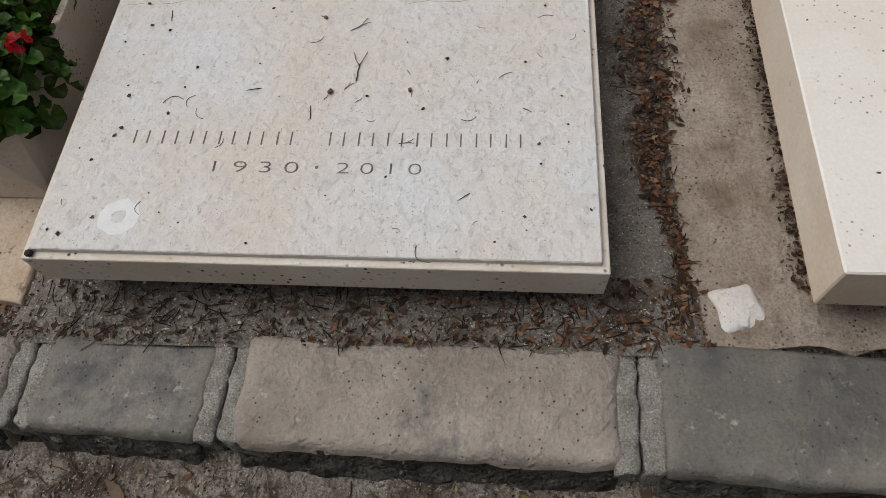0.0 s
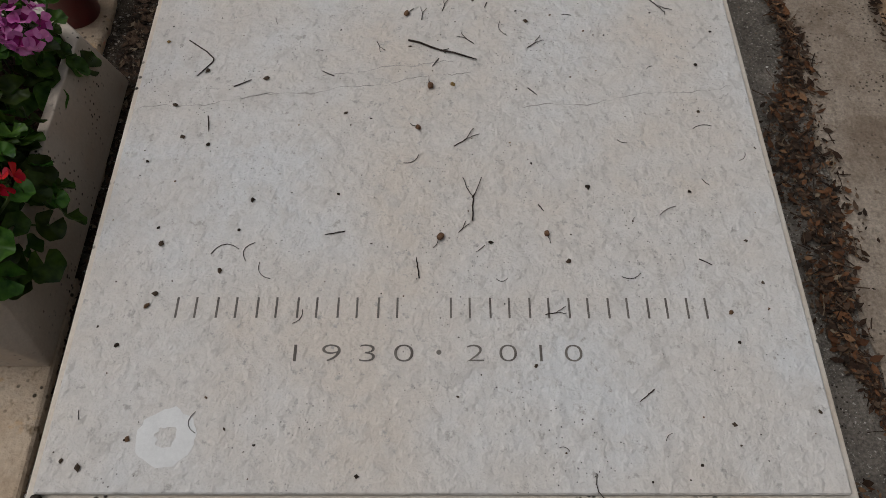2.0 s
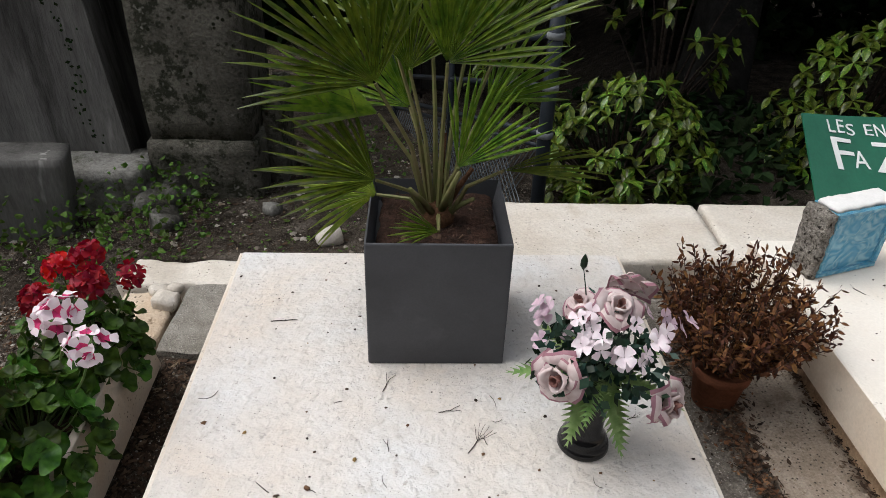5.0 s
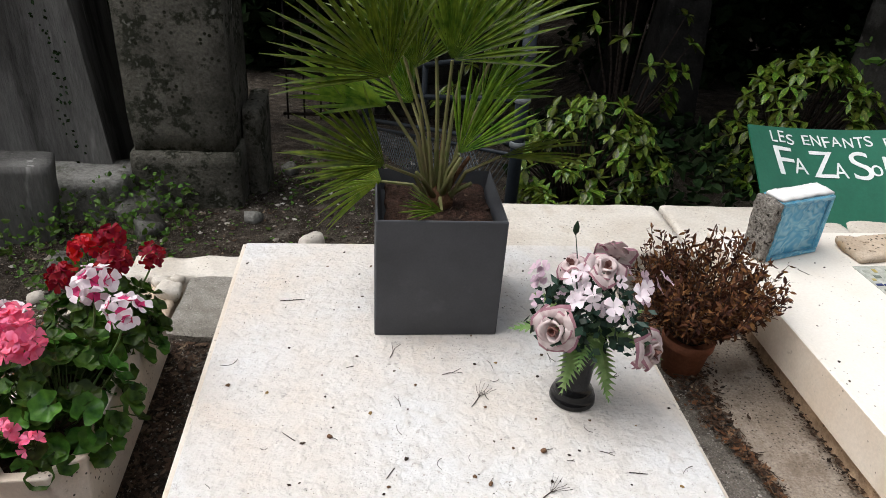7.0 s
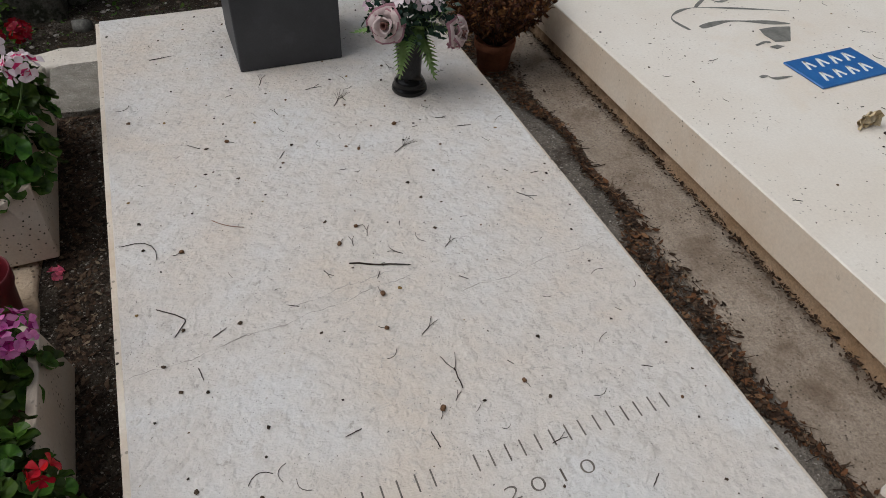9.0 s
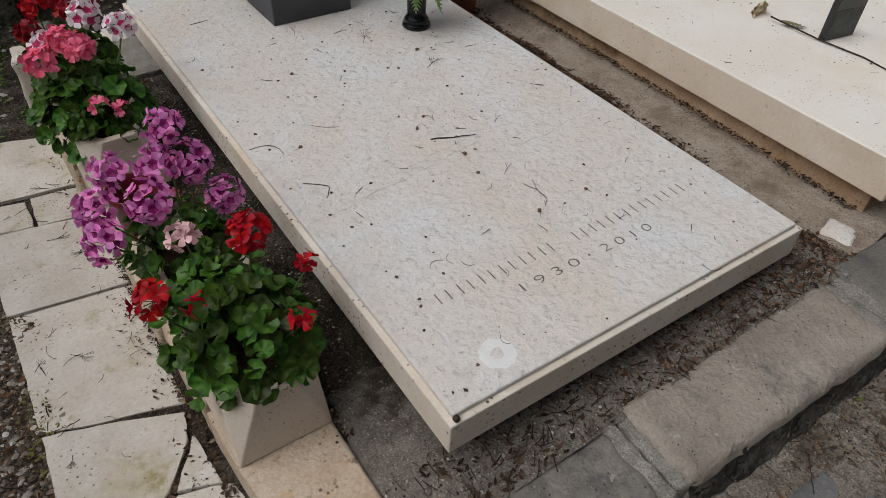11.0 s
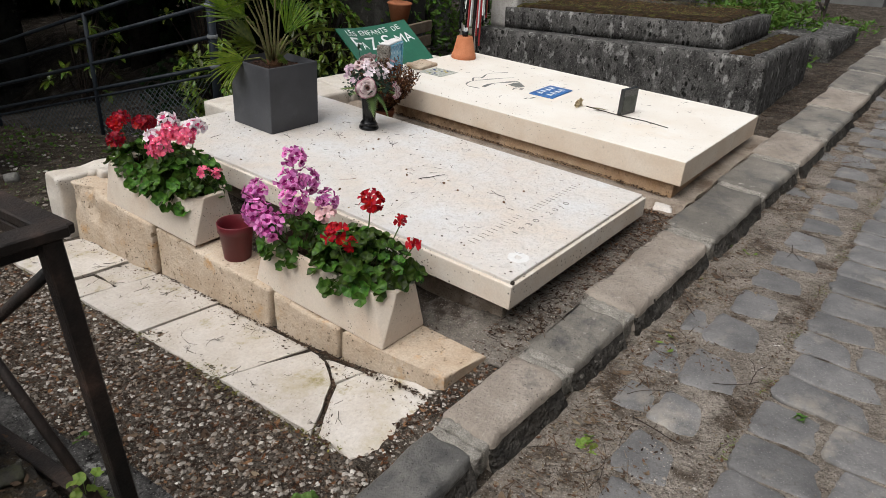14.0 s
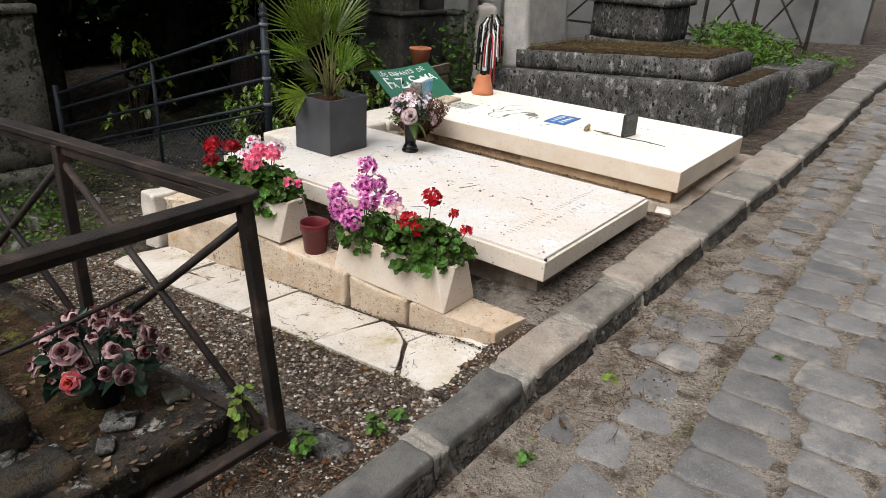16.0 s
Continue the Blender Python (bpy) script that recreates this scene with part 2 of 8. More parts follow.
PLINTH = mat("ochre_stained_plinth", (0.44, 0.285, 0.165), (0.58, 0.42, 0.28), 7.0, 0.92, 0.6, 0.3, 150, stain=(0.20, 0.125, 0.075), stain_scale=6.0, stain_from=0.52, stain_to=0.68,
             smudge=(0.09, 0.065, 0.045), smudge_scale=40, smudge_from=0.62)
EDGING = mat("pale_weathered_edging", (0.52, 0.465, 0.395), (0.63, 0.59, 0.53), 5.0, 0.9, 0.5, 0.14, 120, stain=(0.40, 0.325, 0.24), stain_scale=5.0, stain_from=0.58, stain_to=0.74,
             pits=(0.07, 0.06, 0.05), pit_scale=70, pit_size=0.2, smudge=(0.16, 0.14, 0.115), smudge_scale=22, smudge_from=0.66, lump=0.6)
GREY_TOMB = mat("weathered_grey_stone", (0.17, 0.165, 0.145), (0.30, 0.29, 0.265), 4.0, 0.95, 0.8, 0.35, 70, stain=(0.045, 0.042, 0.035),
                stain_scale=2.5, stain_from=0.47, stain_to=0.6, moss=(0.06, 0.062, 0.035), moss_from=0.55, dist=0.008, smudge=(0.40, 0.385, 0.35), smudge_scale=3.6, smudge_from=0.575)
ROTTEN = mat("blackened_mossy_stone", (0.016, 0.014, 0.012), (0.05, 0.045, 0.038), 9.0, 0.75, 1.0, 0.5, 110, stain=(0.34, 0.33, 0.30),
             stain_scale=12.0, stain_from=0.60, stain_to=0.66, dist=0.010, moss=(0.05, 0.035, 0.018), moss_from=0.5, smudge=(0.012, 0.010, 0.008), smudge_scale=40, smudge_from=0.56)
MOSSY = mat("moss_and_dead_needles", (0.028, 0.021, 0.009), (0.075, 0.043, 0.022), 22.0, 1.0, 1.0, 0.6, 150, stain=(0.095, 0.095, 0.02),
            stain_scale=10.0, stain_from=0.55, stain_to=0.63, dist=0.012, smudge=(0.02, 0.015, 0.010), smudge_scale=60, smudge_from=0.54)
STELE = mat("light_speckled_granite", (0.36, 0.34, 0.31), (0.46, 0.44, 0.41), 9.0, 0.85, 0.5, 0.45, 180)
IRON = mat("rusting_dark_iron", (0.010, 0.0085, 0.0078), (0.032, 0.022, 0.017), 9.0, 0.6, 0.6, 0.3, 120, stain=(0.07, 0.042, 0.032),
           stain_scale=9.0, stain_from=0.58, stain_to=0.72, spec=0.25)
BLUE_IRON = mat("dark_blue_painted_iron", (0.010, 0.014, 0.019), (0.016, 0.022, 0.029), 9.0, 0.55, 0.15, 0.2, 120, spec=0.25)
ZINC = mat("anthracite_planter", (0.046, 0.047, 0.052), (0.064, 0.066, 0.072), 6.0, 0.6, 0.10, 0.10, 200, stain=(0.11, 0.113, 0.12),
           stain_scale=5.0, stain_from=0.55, stain_to=0.8, spec=0.4)
TERRACOTTA = mat("terracotta", (0.42, 0.15, 0.07), (0.50, 0.20, 0.10), 8.0, 0.85, 0.25, 0.15, 120, stain=(0.30, 0.11, 0.06),
                 stain_scale=7.0, stain_from=0.6, stain_to=0.8)
RED_PLASTIC = mat("dark_red_plastic", (0.115, 0.011, 0.016), (0.135, 0.014, 0.02), 8.0, 0.42, 0.05, 0.06, 120, spec=0.5)
BLACK_VASE = mat("black_glazed_vase", (0.006, 0.006, 0.0065), (0.009, 0.009, 0.0095), 8.0, 0.16, 0.03, 0.0, 120, spec=0.3)
POTSOIL = mat("potting_soil", (0.03, 0.018, 0.013), (0.075, 0.04, 0.028), 30.0, 1.0, 1.0, 0.6, 150, dist=0.01)


def leafy(name, c1, c2, rough=0.5, vary=0.35, hue=0.02, per_island=False, trans=0.25, vein=None, spec=0.22):
    """Thin foliage or petals: light passes through a little; colour varies from piece to piece."""
    m = bpy.data.materials.new(name)
    m.use_nodes = True
    nt = m.node_tree
    N, L = nt.nodes, nt.links
    b = N["Principled BSDF"]
    geo = N.new("ShaderNodeNewGeometry")
    oi = N.new("ShaderNodeObjectInfo")
    n = N.new("ShaderNodeTexNoise")
    n.inputs["Scale"].default_value, n.inputs["Detail"].default_value = 55.0, 4.0
    L.new(geo.outputs["Position"], n.inputs["Vector"])
    x = N.new("ShaderNodeMix")
    x.data_type = "RGBA"
    x.inputs[6].default_value, x.inputs[7].default_value = (*c1, 1), (*c2, 1)
    r = N.new("ShaderNodeMapRange")
    r.inputs["From Min"].default_value, r.inputs["From Max"].default_value = 0.3, 0.7
    L.new(n.outputs["Fac"], r.inputs["Value"])
    L.new(r.outputs["Result"], x.inputs[0])
    col = x.outputs[2]
    if vein:
        v = N.new("ShaderNodeTexVoronoi")
        v.inputs["Scale"].default_value = 160.0
        L.new(geo.outputs["Position"], v.inputs["Vector"])
        r2 = N.new("ShaderNodeMapRange")
        r2.inputs["From Min"].default_value, r2.inputs["From Max"].default_value = 0.28, 0.18
        L.new(v.outputs["Distance"], r2.inputs["Value"])
        x2 = N.new("ShaderNodeMix")
        x2.data_type = "RGBA"
        x2.inputs[7].default_value = (*vein, 1)
        L.new(r2.outputs["Result"], x2.inputs[0])
        L.new(col, x2.inputs[6])
        col = x2.outputs[2]
    g = N.new("ShaderNodeMapRange")
    g.inputs["To Min"].default_value, g.inputs["To Max"].default_value = 1 - vary, 1 + vary
    rnd = geo.outputs["Random Per Island"] if per_island else oi.outputs["Random"]
    L.new(rnd, g.inputs["Value"])
    h = N.new("ShaderNodeMapRange")
    h.inputs["To Min"].default_value, h.inputs["To Max"].default_value = 0.5 - hue, 0.5 + hue
    L.new(rnd, h.inputs["Value"])
    hsv = N.new("ShaderNodeHueSaturation")
    L.new(g.outputs["Result"], hsv.inputs["Value"])
    L.new(h.outputs["Result"], hsv.inputs["Hue"])
    L.new(col, hsv.inputs["Color"])
    L.new(hsv.outputs["Color"], b.inputs["Base Color"])
    b.inputs["Roughness"].default_value = rough
    b.inputs["Specular IOR Level"].default_value = spec
    if trans:
        t = N.new("ShaderNodeBsdfTranslucent")
        L.new(hsv.outputs["Color"], t.inputs["Color"])
        ms = N.new("ShaderNodeMixShader")
        ms.inputs[0].default_value = trans
        L.new(b.outputs[0], ms.inputs[1])
        L.new(t.outputs[0], ms.inputs[2])
        L.new(ms.outputs[0], N["Material Output"].inputs["Surface"])
    return m


def mixed(name, stops, rough=0.9):
    """Loose bits, each its own colour from a set of tones."""
    m = bpy.data.materials.new(name)
    m.use_nodes = True
    N, L = m.node_tree.nodes, m.node_tree.links
    geo = N.new("ShaderNodeNewGeometry")
    cr = N.new("ShaderNodeValToRGB")
    cr.color_ramp.interpolation = "CONSTANT"
    while len(cr.color_ramp.elements) < len(stops):
        cr.color_ramp.elements.new(1.0)
    for e, (p, c) in zip(cr.color_ramp.elements, stops):
        e.position, e.color = p, (*c, 1)
    L.new(geo.outputs["Random Per Island"], cr.inputs["Fac"])
    n = N.new("ShaderNodeTexNoise")
    n.inputs["Scale"].default_value = 300.0
    L.new(geo.outputs["Position"], n.inputs["Vector"])
    r = N.new("ShaderNodeMapRange")
    r.inputs["To Min"].default_value, r.inputs["To Max"].default_value = 0.6, 1.4
    L.new(n.outputs["Fac"], r.inputs["Value"])
    hsv = N.new("ShaderNodeHueSaturation")
    L.new(r.outputs["Result"], hsv.inputs["Value"])
    L.new(cr.outputs["Color"], hsv.inputs["Color"])
    L.new(hsv.outputs["Color"], N["Principled BSDF"].inputs["Base Color"])
    N["Principled BSDF"].inputs["Roughness"].default_value = rough
    N["Principled BSDF"].inputs["Specular IOR Level"].default_value = 0.12
    return m


GERANIUM_LEAF = leafy("geranium_leaf", (0.014, 0.042, 0.005), (0.078, 0.148, 0.018), 0.42, 0.6, 0.025)
STEM = leafy("green_stem", (0.07, 0.12, 0.03), (0.11, 0.15, 0.05), 0.6, 0.2, trans=0.0)
RED = leafy("red_petal", (0.36, 0.003, 0.011), (0.50, 0.008, 0.018), 0.5, 0.3, 0.006, True)
DARK_RED = leafy("crimson_petal", (0.20, 0.004, 0.014), (0.30, 0.006, 0.02), 0.5, 0.3, 0.01, True)
PURPLE = leafy("mauve_petal", (0.58, 0.10, 0.40), (0.80, 0.34, 0.63), 0.5, 0.25, 0.012, True)
PURPLE_EYE = leafy("magenta_petal_base", (0.26, 0.012, 0.14), (0.36, 0.03, 0.20), 0.5, 0.2, 0.01, True)
PINK = leafy("rose_pink_petal", (0.74, 0.07, 0.17), (0.86, 0.24, 0.36), 0.5, 0.2, 0.01, True)
PALE_PINK = leafy("pale_pink_petal", (0.74, 0.42, 0.44), (0.82, 0.56, 0.56), 0.5, 0.15, 0.01, True)
WHITE_PINK = leafy("white_petal", (0.80, 0.66, 0.71), (0.87, 0.80, 0.82), 0.5, 0.15, 0.01, True)
MAGENTA = leafy("magenta_blotch", (0.55, 0.03, 0.14), (0.65, 0.06, 0.2), 0.5, 0.15, 0.01, True)
PALM_LEAF = leafy("palm_frond", (0.045, 0.110, 0.008), (0.19, 0.265, 0.024), 0.32, 0.5, 0.022, False, 0.30, spec=0.45)
PALM_DRY = leafy("yellowing_palm_frond", (0.09, 0.14, 0.014), (0.25, 0.27, 0.035), 0.38, 0.4, 0.02, False, 0.28, spec=0.4)
PALM_STALK = leafy("palm_stalk", (0.14, 0.16, 0.05), (0.22, 0.19, 0.09), 0.5, 0.2)
FIBRE = mat("palm_fibre", (0.06, 0.03, 0.015), (0.12, 0.06, 0.03), 40, 0.95, 0.8, 0.4, 200)
AUCUBA = leafy("spotted_laurel_leaf", (0.045, 0.10, 0.011), (0.15, 0.21, 0.022), 0.30, 0.6, 0.03, False, 0.2, vein=(0.42, 0.42, 0.07), spec=0.4)
# near-black leaves: the deep shade behind the graves is put into the colour
DARK_LEAF = leafy("shade_darkened_leaf", (0.007, 0.016, 0.005), (0.017, 0.032, 0.009), 0.8, 0.4, 0.02, True, 0.1, spec=0.1)
WEED_LEAF = leafy("weed_leaf", (0.045, 0.105, 0.016), (0.095, 0.17, 0.03), 0.5, 0.35, 0.02, True)
SHADE_WEED = leafy("shaded_weed_leaf", (0.045, 0.10, 0.014), (0.11, 0.19, 0.03), 0.5, 0.45, 0.02, True)
VINE_LEAF = leafy("yellow_green_vine_leaf", (0.085, 0.145, 0.02), (0.17, 0.215, 0.038), 0.5, 0.35, 0.02, True)
GRASS = leafy("grass_blade", (0.10, 0.16, 0.03), (0.2, 0.22, 0.07), 0.6, 0.35, 0.03, True)
DEAD_LEAF = leafy("dry_shrub_leaf", (0.034, 0.011, 0.005), (0.155, 0.060, 0.023), 0.7, 0.75, 0.02, True, 0.1)
TWIG = mat("dry_twig", (0.022, 0.016, 0.013), (0.065, 0.048, 0.038), 60, 0.9, 0.3, 0.2, 300)
RED_TWIG = mat("reddish_twig", (0.20, 0.085, 0.045), (0.26, 0.12, 0.07), 60, 0.9, 0.3, 0.2, 300)
GRAVEL = mixed("loose_gravel", [(0.0, (0.17, 0.145, 0.12)), (0.26, (0.27, 0.24, 0.205)), (0.48, (0.085, 0.069, 0.056)), (0.62, (0.36, 0.33, 0.29)),
                                (0.80, (0.20, 0.155, 0.12)), (0.955, (0.52, 0.49, 0.44))])
LITTER = mixed("leaf_litter", [(0.0, (0.040, 0.026, 0.018)), (0.35, (0.075, 0.047, 0.031)), (0.6, (0.022, 0.015, 0.011)), (0.82, (0.115, 0.078, 0.052)),
                               (0.97, (0.20, 0.155, 0.105))])
STRAW = mixed("dry_straw_litter", [(0.0, (0.125, 0.088, 0.058)), (0.3, (0.062, 0.041, 0.027)), (0.68, (0.20, 0.155, 0.105)), (0.86, (0.11, 0.06, 0.035))])
RUSTY = mixed("rusty_leaf_litter", [(0.0, (0.075, 0.034, 0.017)), (0.35, (0.13, 0.06, 0.029)), (0.6, (0.03, 0.017, 0.011)), (0.85, (0.19, 0.105, 0.055))])
GRIT = mixed("dark_litter_bits", [(0.0, (0.03, 0.022, 0.016)), (0.4, (0.07, 0.05, 0.035)), (0.75, (0.12, 0.07, 0.04)), (0.93, (0.2, 0.13, 0.05))])
MOSS_BITS = mixed("moss_bits", [(0.0, (0.10, 0.10, 0.025)), (0.4, (0.16, 0.15, 0.04)), (0.7, (0.07, 0.055, 0.025))])
ENGRAVED = mat("engraved_limestone", (0.115, 0.10, 0.088), (0.19, 0.17, 0.148), 30, 0.9, 0.3, 0.2, 200)
CHALK = mat("pale_chalky_residue", (0.66, 0.65, 0.63), (0.71, 0.70, 0.68), 40, 0.7, 0.1, 0.05, 200)
ROSE_P = leafy("faded_silk_rose", (0.62, 0.47, 0.46), (0.80, 0.70, 0.67), 0.7, 0.15, 0.012, True)
PALE_LILAC = leafy("dusty_lilac_silk", (0.50, 0.34, 0.42), (0.66, 0.52, 0.58), 0.6, 0.25, 0.012, True)
ROSE_EDGE = leafy("faded_mauve_rose_edge", (0.36, 0.16, 0.20), (0.50, 0.27, 0.30), 0.7, 0.25, 0.012, True)
ROSE_CORE = leafy("brown_mauve_rose_heart", (0.13, 0.055, 0.05), (0.26, 0.13, 0.11), 0.7, 0.3, 0.015, True)
ROSE_DUSK = leafy("dusky_silk_rose", (0.035, 0.009, 0.012), (0.10, 0.030, 0.034), 0.7, 0.5, 0.015, True, 0.15)
ROSE_WORN = leafy("dusky_rose_worn_edge", (0.14, 0.07, 0.07), (0.30, 0.19, 0.18), 0.7, 0.35, 0.015, True)
ROSE_PALE = leafy("pale_pink_rose_rim", (0.26, 0.14, 0.145), (0.50, 0.34, 0.33), 0.7, 0.4, 0.015, True, 0.15)
ROSE_RED = leafy("faded_red_silk_rose", (0.42, 0.03, 0.03), (0.55, 0.1, 0.09), 0.7, 0.2, 0.01, True)
SILK_GREEN = leafy("silk_fern_green", (0.13, 0.24, 0.06), (0.26, 0.36, 0.14), 0.55, 0.25, 0.02, False)
SILK_TEAL = leafy("dusty_teal_silk_leaf", (0.006, 0.024, 0.014), (0.028, 0.055, 0.032), 0.45, 0.6, 0.06, True, 0.12)
SIGN_GREEN = mat("green_painted_board", (0.012, 0.105, 0.06), (0.018, 0.135, 0.078), 5, 0.4, 0.08, 0.12, 90, stain=(0.03, 0.16, 0.10), stain_scale=7, stain_from=0.6,
                 stain_to=0.9, spec=0.5)
WHITE_PAINT = mat("white_hand_painting", (0.72, 0.74, 0.72), (0.8, 0.81, 0.79), 30, 0.6, 0.1, 0.05, 200)
BLUE_TILE = mat("blue_enamel_tile", (0.015, 0.11, 0.34), (0.02, 0.14, 0.40), 9, 0.3, 0.05, 0.05, 100, spec=0.5)
PEBBLE_MORTAR = mat("rough_grey_mortar", (0.24, 0.215, 0.185), (0.34, 0.31, 0.27), 30, 0.95, 1.0, 0.5, 120, dist=0.012, smudge=(0.04, 0.033, 0.027), smudge_scale=70, smudge_from=0.54)
BLACK_STONE = mat("polished_black_stone", (0.012, 0.013, 0.013), (0.018, 0.019, 0.019), 9, 0.25, 0.03, 0.0, 100, spec=0.5)
INK = mat("grey_brush_line", (0.14, 0.14, 0.13), (0.22, 0.22, 0.2), 30, 0.8, 0.05, 0.1, 100)


# ---- helpers for building ----
def sstep(a, b, x):
    t = min(1.0, max(0.0, (x - a) / (b - a)))
    return t * t * (3 - 2 * t)


def link(name, bm, material, parent=None, label="", smooth=True):
    me = bpy.data.meshes.new(name)
    bm.normal_update()
    bm.to_mesh(me)
    bm.free()
    for mm in (material if isinstance(material, (list, tuple)) else [material]):
        me.materials.append(mm)
    if smooth:
        me.shade_smooth()
    ob = new(name, me)
    if parent is not None:
        ob.parent = parent
    if label:
        ob["label"] = label
    return ob


def part(name, bm, material, parent, label="", smooth=False):
    return link(name, bm, material, parent, label, smooth)


def piece(name, me, parent, m):
    """One more object on a shared mesh, as a part of its parent."""
    ob = new(name, me)
    ob.parent = parent
    ob.matrix_basis = m
    return ob


def thing(name, m, label, category, group="", kind=""):
    ob = new(name)
    ob.empty_display_size = 0.05
    ob.matrix_basis = m
    return tagged(ob, label, category, group, kind)


def box(bm, x0, x1, y0, y1, z0, z1, bevel=0.0, seg=2, taper=0.0):
    """A box; taper draws its foot in by that many metres."""
    vs = []
    for z, k in ((z0, taper), (z1, 0)):
        for x, y in ((x0 + k, y0 + k), (x1 - k, y0 + k), (x1 - k, y1 - k), (x0 + k, y1 - k)):
            vs.append(bm.verts.new((x, y, z)))
    fs = [bm.faces.new([vs[i] for i in q]) for q in ((3, 2, 1, 0), (4, 5, 6, 7), (0, 1, 5, 4), (1, 2, 6, 5), (2, 3, 7, 6), (3, 0, 4, 7))]
    if bevel:
        bmesh.ops.bevel(bm, geom=list({e for f in fs for e in f.edges}), offset=bevel, segments=seg, profile=0.5, affect="EDGES")
    return bm


def stone(sx, sy, sz, step=0.03, round_by=0.02, amp=0.004, freq=9.0, seed=0.0, bm=None, at=(0, 0, 0), chips=0.0):
    """A worn block, centred, with rounded edges and an uneven face."""
    bm = bm or bmesh.new()
    n = [max(2, int(round(s / step))) for s in (sx, sy, sz)]
    size = Vector((sx, sy, sz))
    seen = {}

    def vert(i, j, k):
        key = (i, j, k)
        if key not in seen:
            p = Vector([(c / m - 0.5) * s for c, m, s in zip((i, j, k), n, size)])
            inner = Vector([max(-s / 2 + round_by, min(s / 2 - round_by, c)) for c, s in zip(p, size)])
            d = p - inner
            if d.length > 1e-6:
                p = inner + d.normalized() * round_by
            q = p * freq + Vector((seed * 7.1, seed * 3.7, seed * 5.3))
            p = p + noise.noise_vector(q) * amp + noise.noise_vector(q * 3.1) * amp * 0.4
            if chips:
                edge = d.length / max(round_by, 1e-6)
                c = max(0.0, noise.noise(q * 0.7 + Vector((9, 2, 4))) - 0.05)
                p -= d * c * chips * min(1.0, edge)
            seen[key] = bm.verts.new(p + Vector(at))
        return seen[key]

    for a, b, c in ((0, 1, 2), (1, 2, 0), (2, 0, 1)):
        for side in (0, n[c]):
            for i in range(n[a]):
                for j in range(n[b]):
                    q = []
                    for di, dj in ((0, 0), (1, 0), (1, 1), (0, 1)):
                        idx = [0, 0, 0]
                        idx[a], idx[b], idx[c] = i + di, j + dj, side
                        q.append(vert(*idx))
                    bm.faces.new(q if side else q[::-1])
    return bm


def pieces_of(bm):
    """Split a mesh into its separate shells, each as a mesh of its own."""
    left, out = set(bm.verts), []
    while left:
        todo, shell = [left.pop()], set()
        while todo:
            v = todo.pop()
            shell.add(v)
            for e in v.link_edges:
                w = e.other_vert(v)
                if w in left:
                    left.discard(w)
                    todo.append(w)
        nb, new_of = bmesh.new(), {}
        for v in sorted(shell, key=lambda v: v.index):
            new_of[v] = nb.verts.new(v.co)
        for f in sorted({f for v in shell for f in v.link_faces}, key=lambda f: f.index):
            nb.faces.new([new_of[v] for v in f.verts])
        out.append((min(v.co.x for v in shell), nb))
    return [nb for x, nb in sorted(out, key=lambda p: p[0])]


def weld_shells(bm):
    """Join the twigs of a branch to its stem at their nearest points."""
    bm.verts.index_update()
    groups, seen = [], set()
    for v0 in bm.verts:
        if v0 in seen:
            continue
        todo, shell = [v0], []
        seen.add(v0)
        while todo:
            v = todo.pop()
            shell.append(v)
            for e in v.link_edges:
                w = e.other_vert(v)
                if w not in seen:
                    seen.add(w)
                    todo.append(w)
        groups.append(shell)
    for g in groups[1:]:
        a, b = min(((a, b) for a in g for b in groups[0] if b.is_valid), key=lambda p: (p[0].co - p[1].co).length_squared)
        bmesh.ops.pointmerge(bm, verts=[b, a], merge_co=b.co)
    return bm


def prism(bm, poly, z0, z1, bevel=0.0, seg=1, top=None):
    """An upright slab over a polygon (counter-clockwise); top(x, y) may give its height."""
    lo = [bm.verts.new((x, y, (top(x, y) - (z1 - z0)) if top else z0)) for x, y in poly]
    hi = [bm.verts.new((x, y, top(x, y) if top else z1)) for x, y in poly]
    fs = [bm.faces.new(hi), bm.faces.new(lo[::-1])]
    for i in range(len(poly)):
        j = (i + 1) % len(poly)
        fs.append(bm.faces.new((lo[i], lo[j], hi[j], hi[i])))
    if bevel:
        bmesh.ops.bevel(bm, geom=list(fs[0].edges), offset=bevel, segments=seg, profile=0.5, affect="EDGES")
    return bm


def tube(bm, pts, radii, sides=6, cap=True):
    """A round bar along points."""
    rings = []
    pts = [Vector(p) for p in pts]
    for i, p in enumerate(pts):
        d = (pts[min(i + 1, len(pts) - 1)] - pts[max(i - 1, 0)]).normalized()
        u = d.orthogonal().normalized() if i == 0 else (u - d * u.dot(d)).normalized()
        v = d.cross(u)
        r = radii[i] if isinstance(radii, (list, tuple)) else radii
        rings.append([bm.verts.new(p + (u * math.cos(a) + v * math.sin(a)) * r) for a in (2 * math.pi * k / sides for k in range(sides))])
    for a, b in zip(rings, rings[1:]):
        for k in range(sides):
            bm.faces.new((a[k], a[(k + 1) % sides], b[(k + 1) % sides], b[k]))
    if cap:
        bm.faces.new(rings[0][::-1])
        bm.faces.new(rings[-1])
    return bm


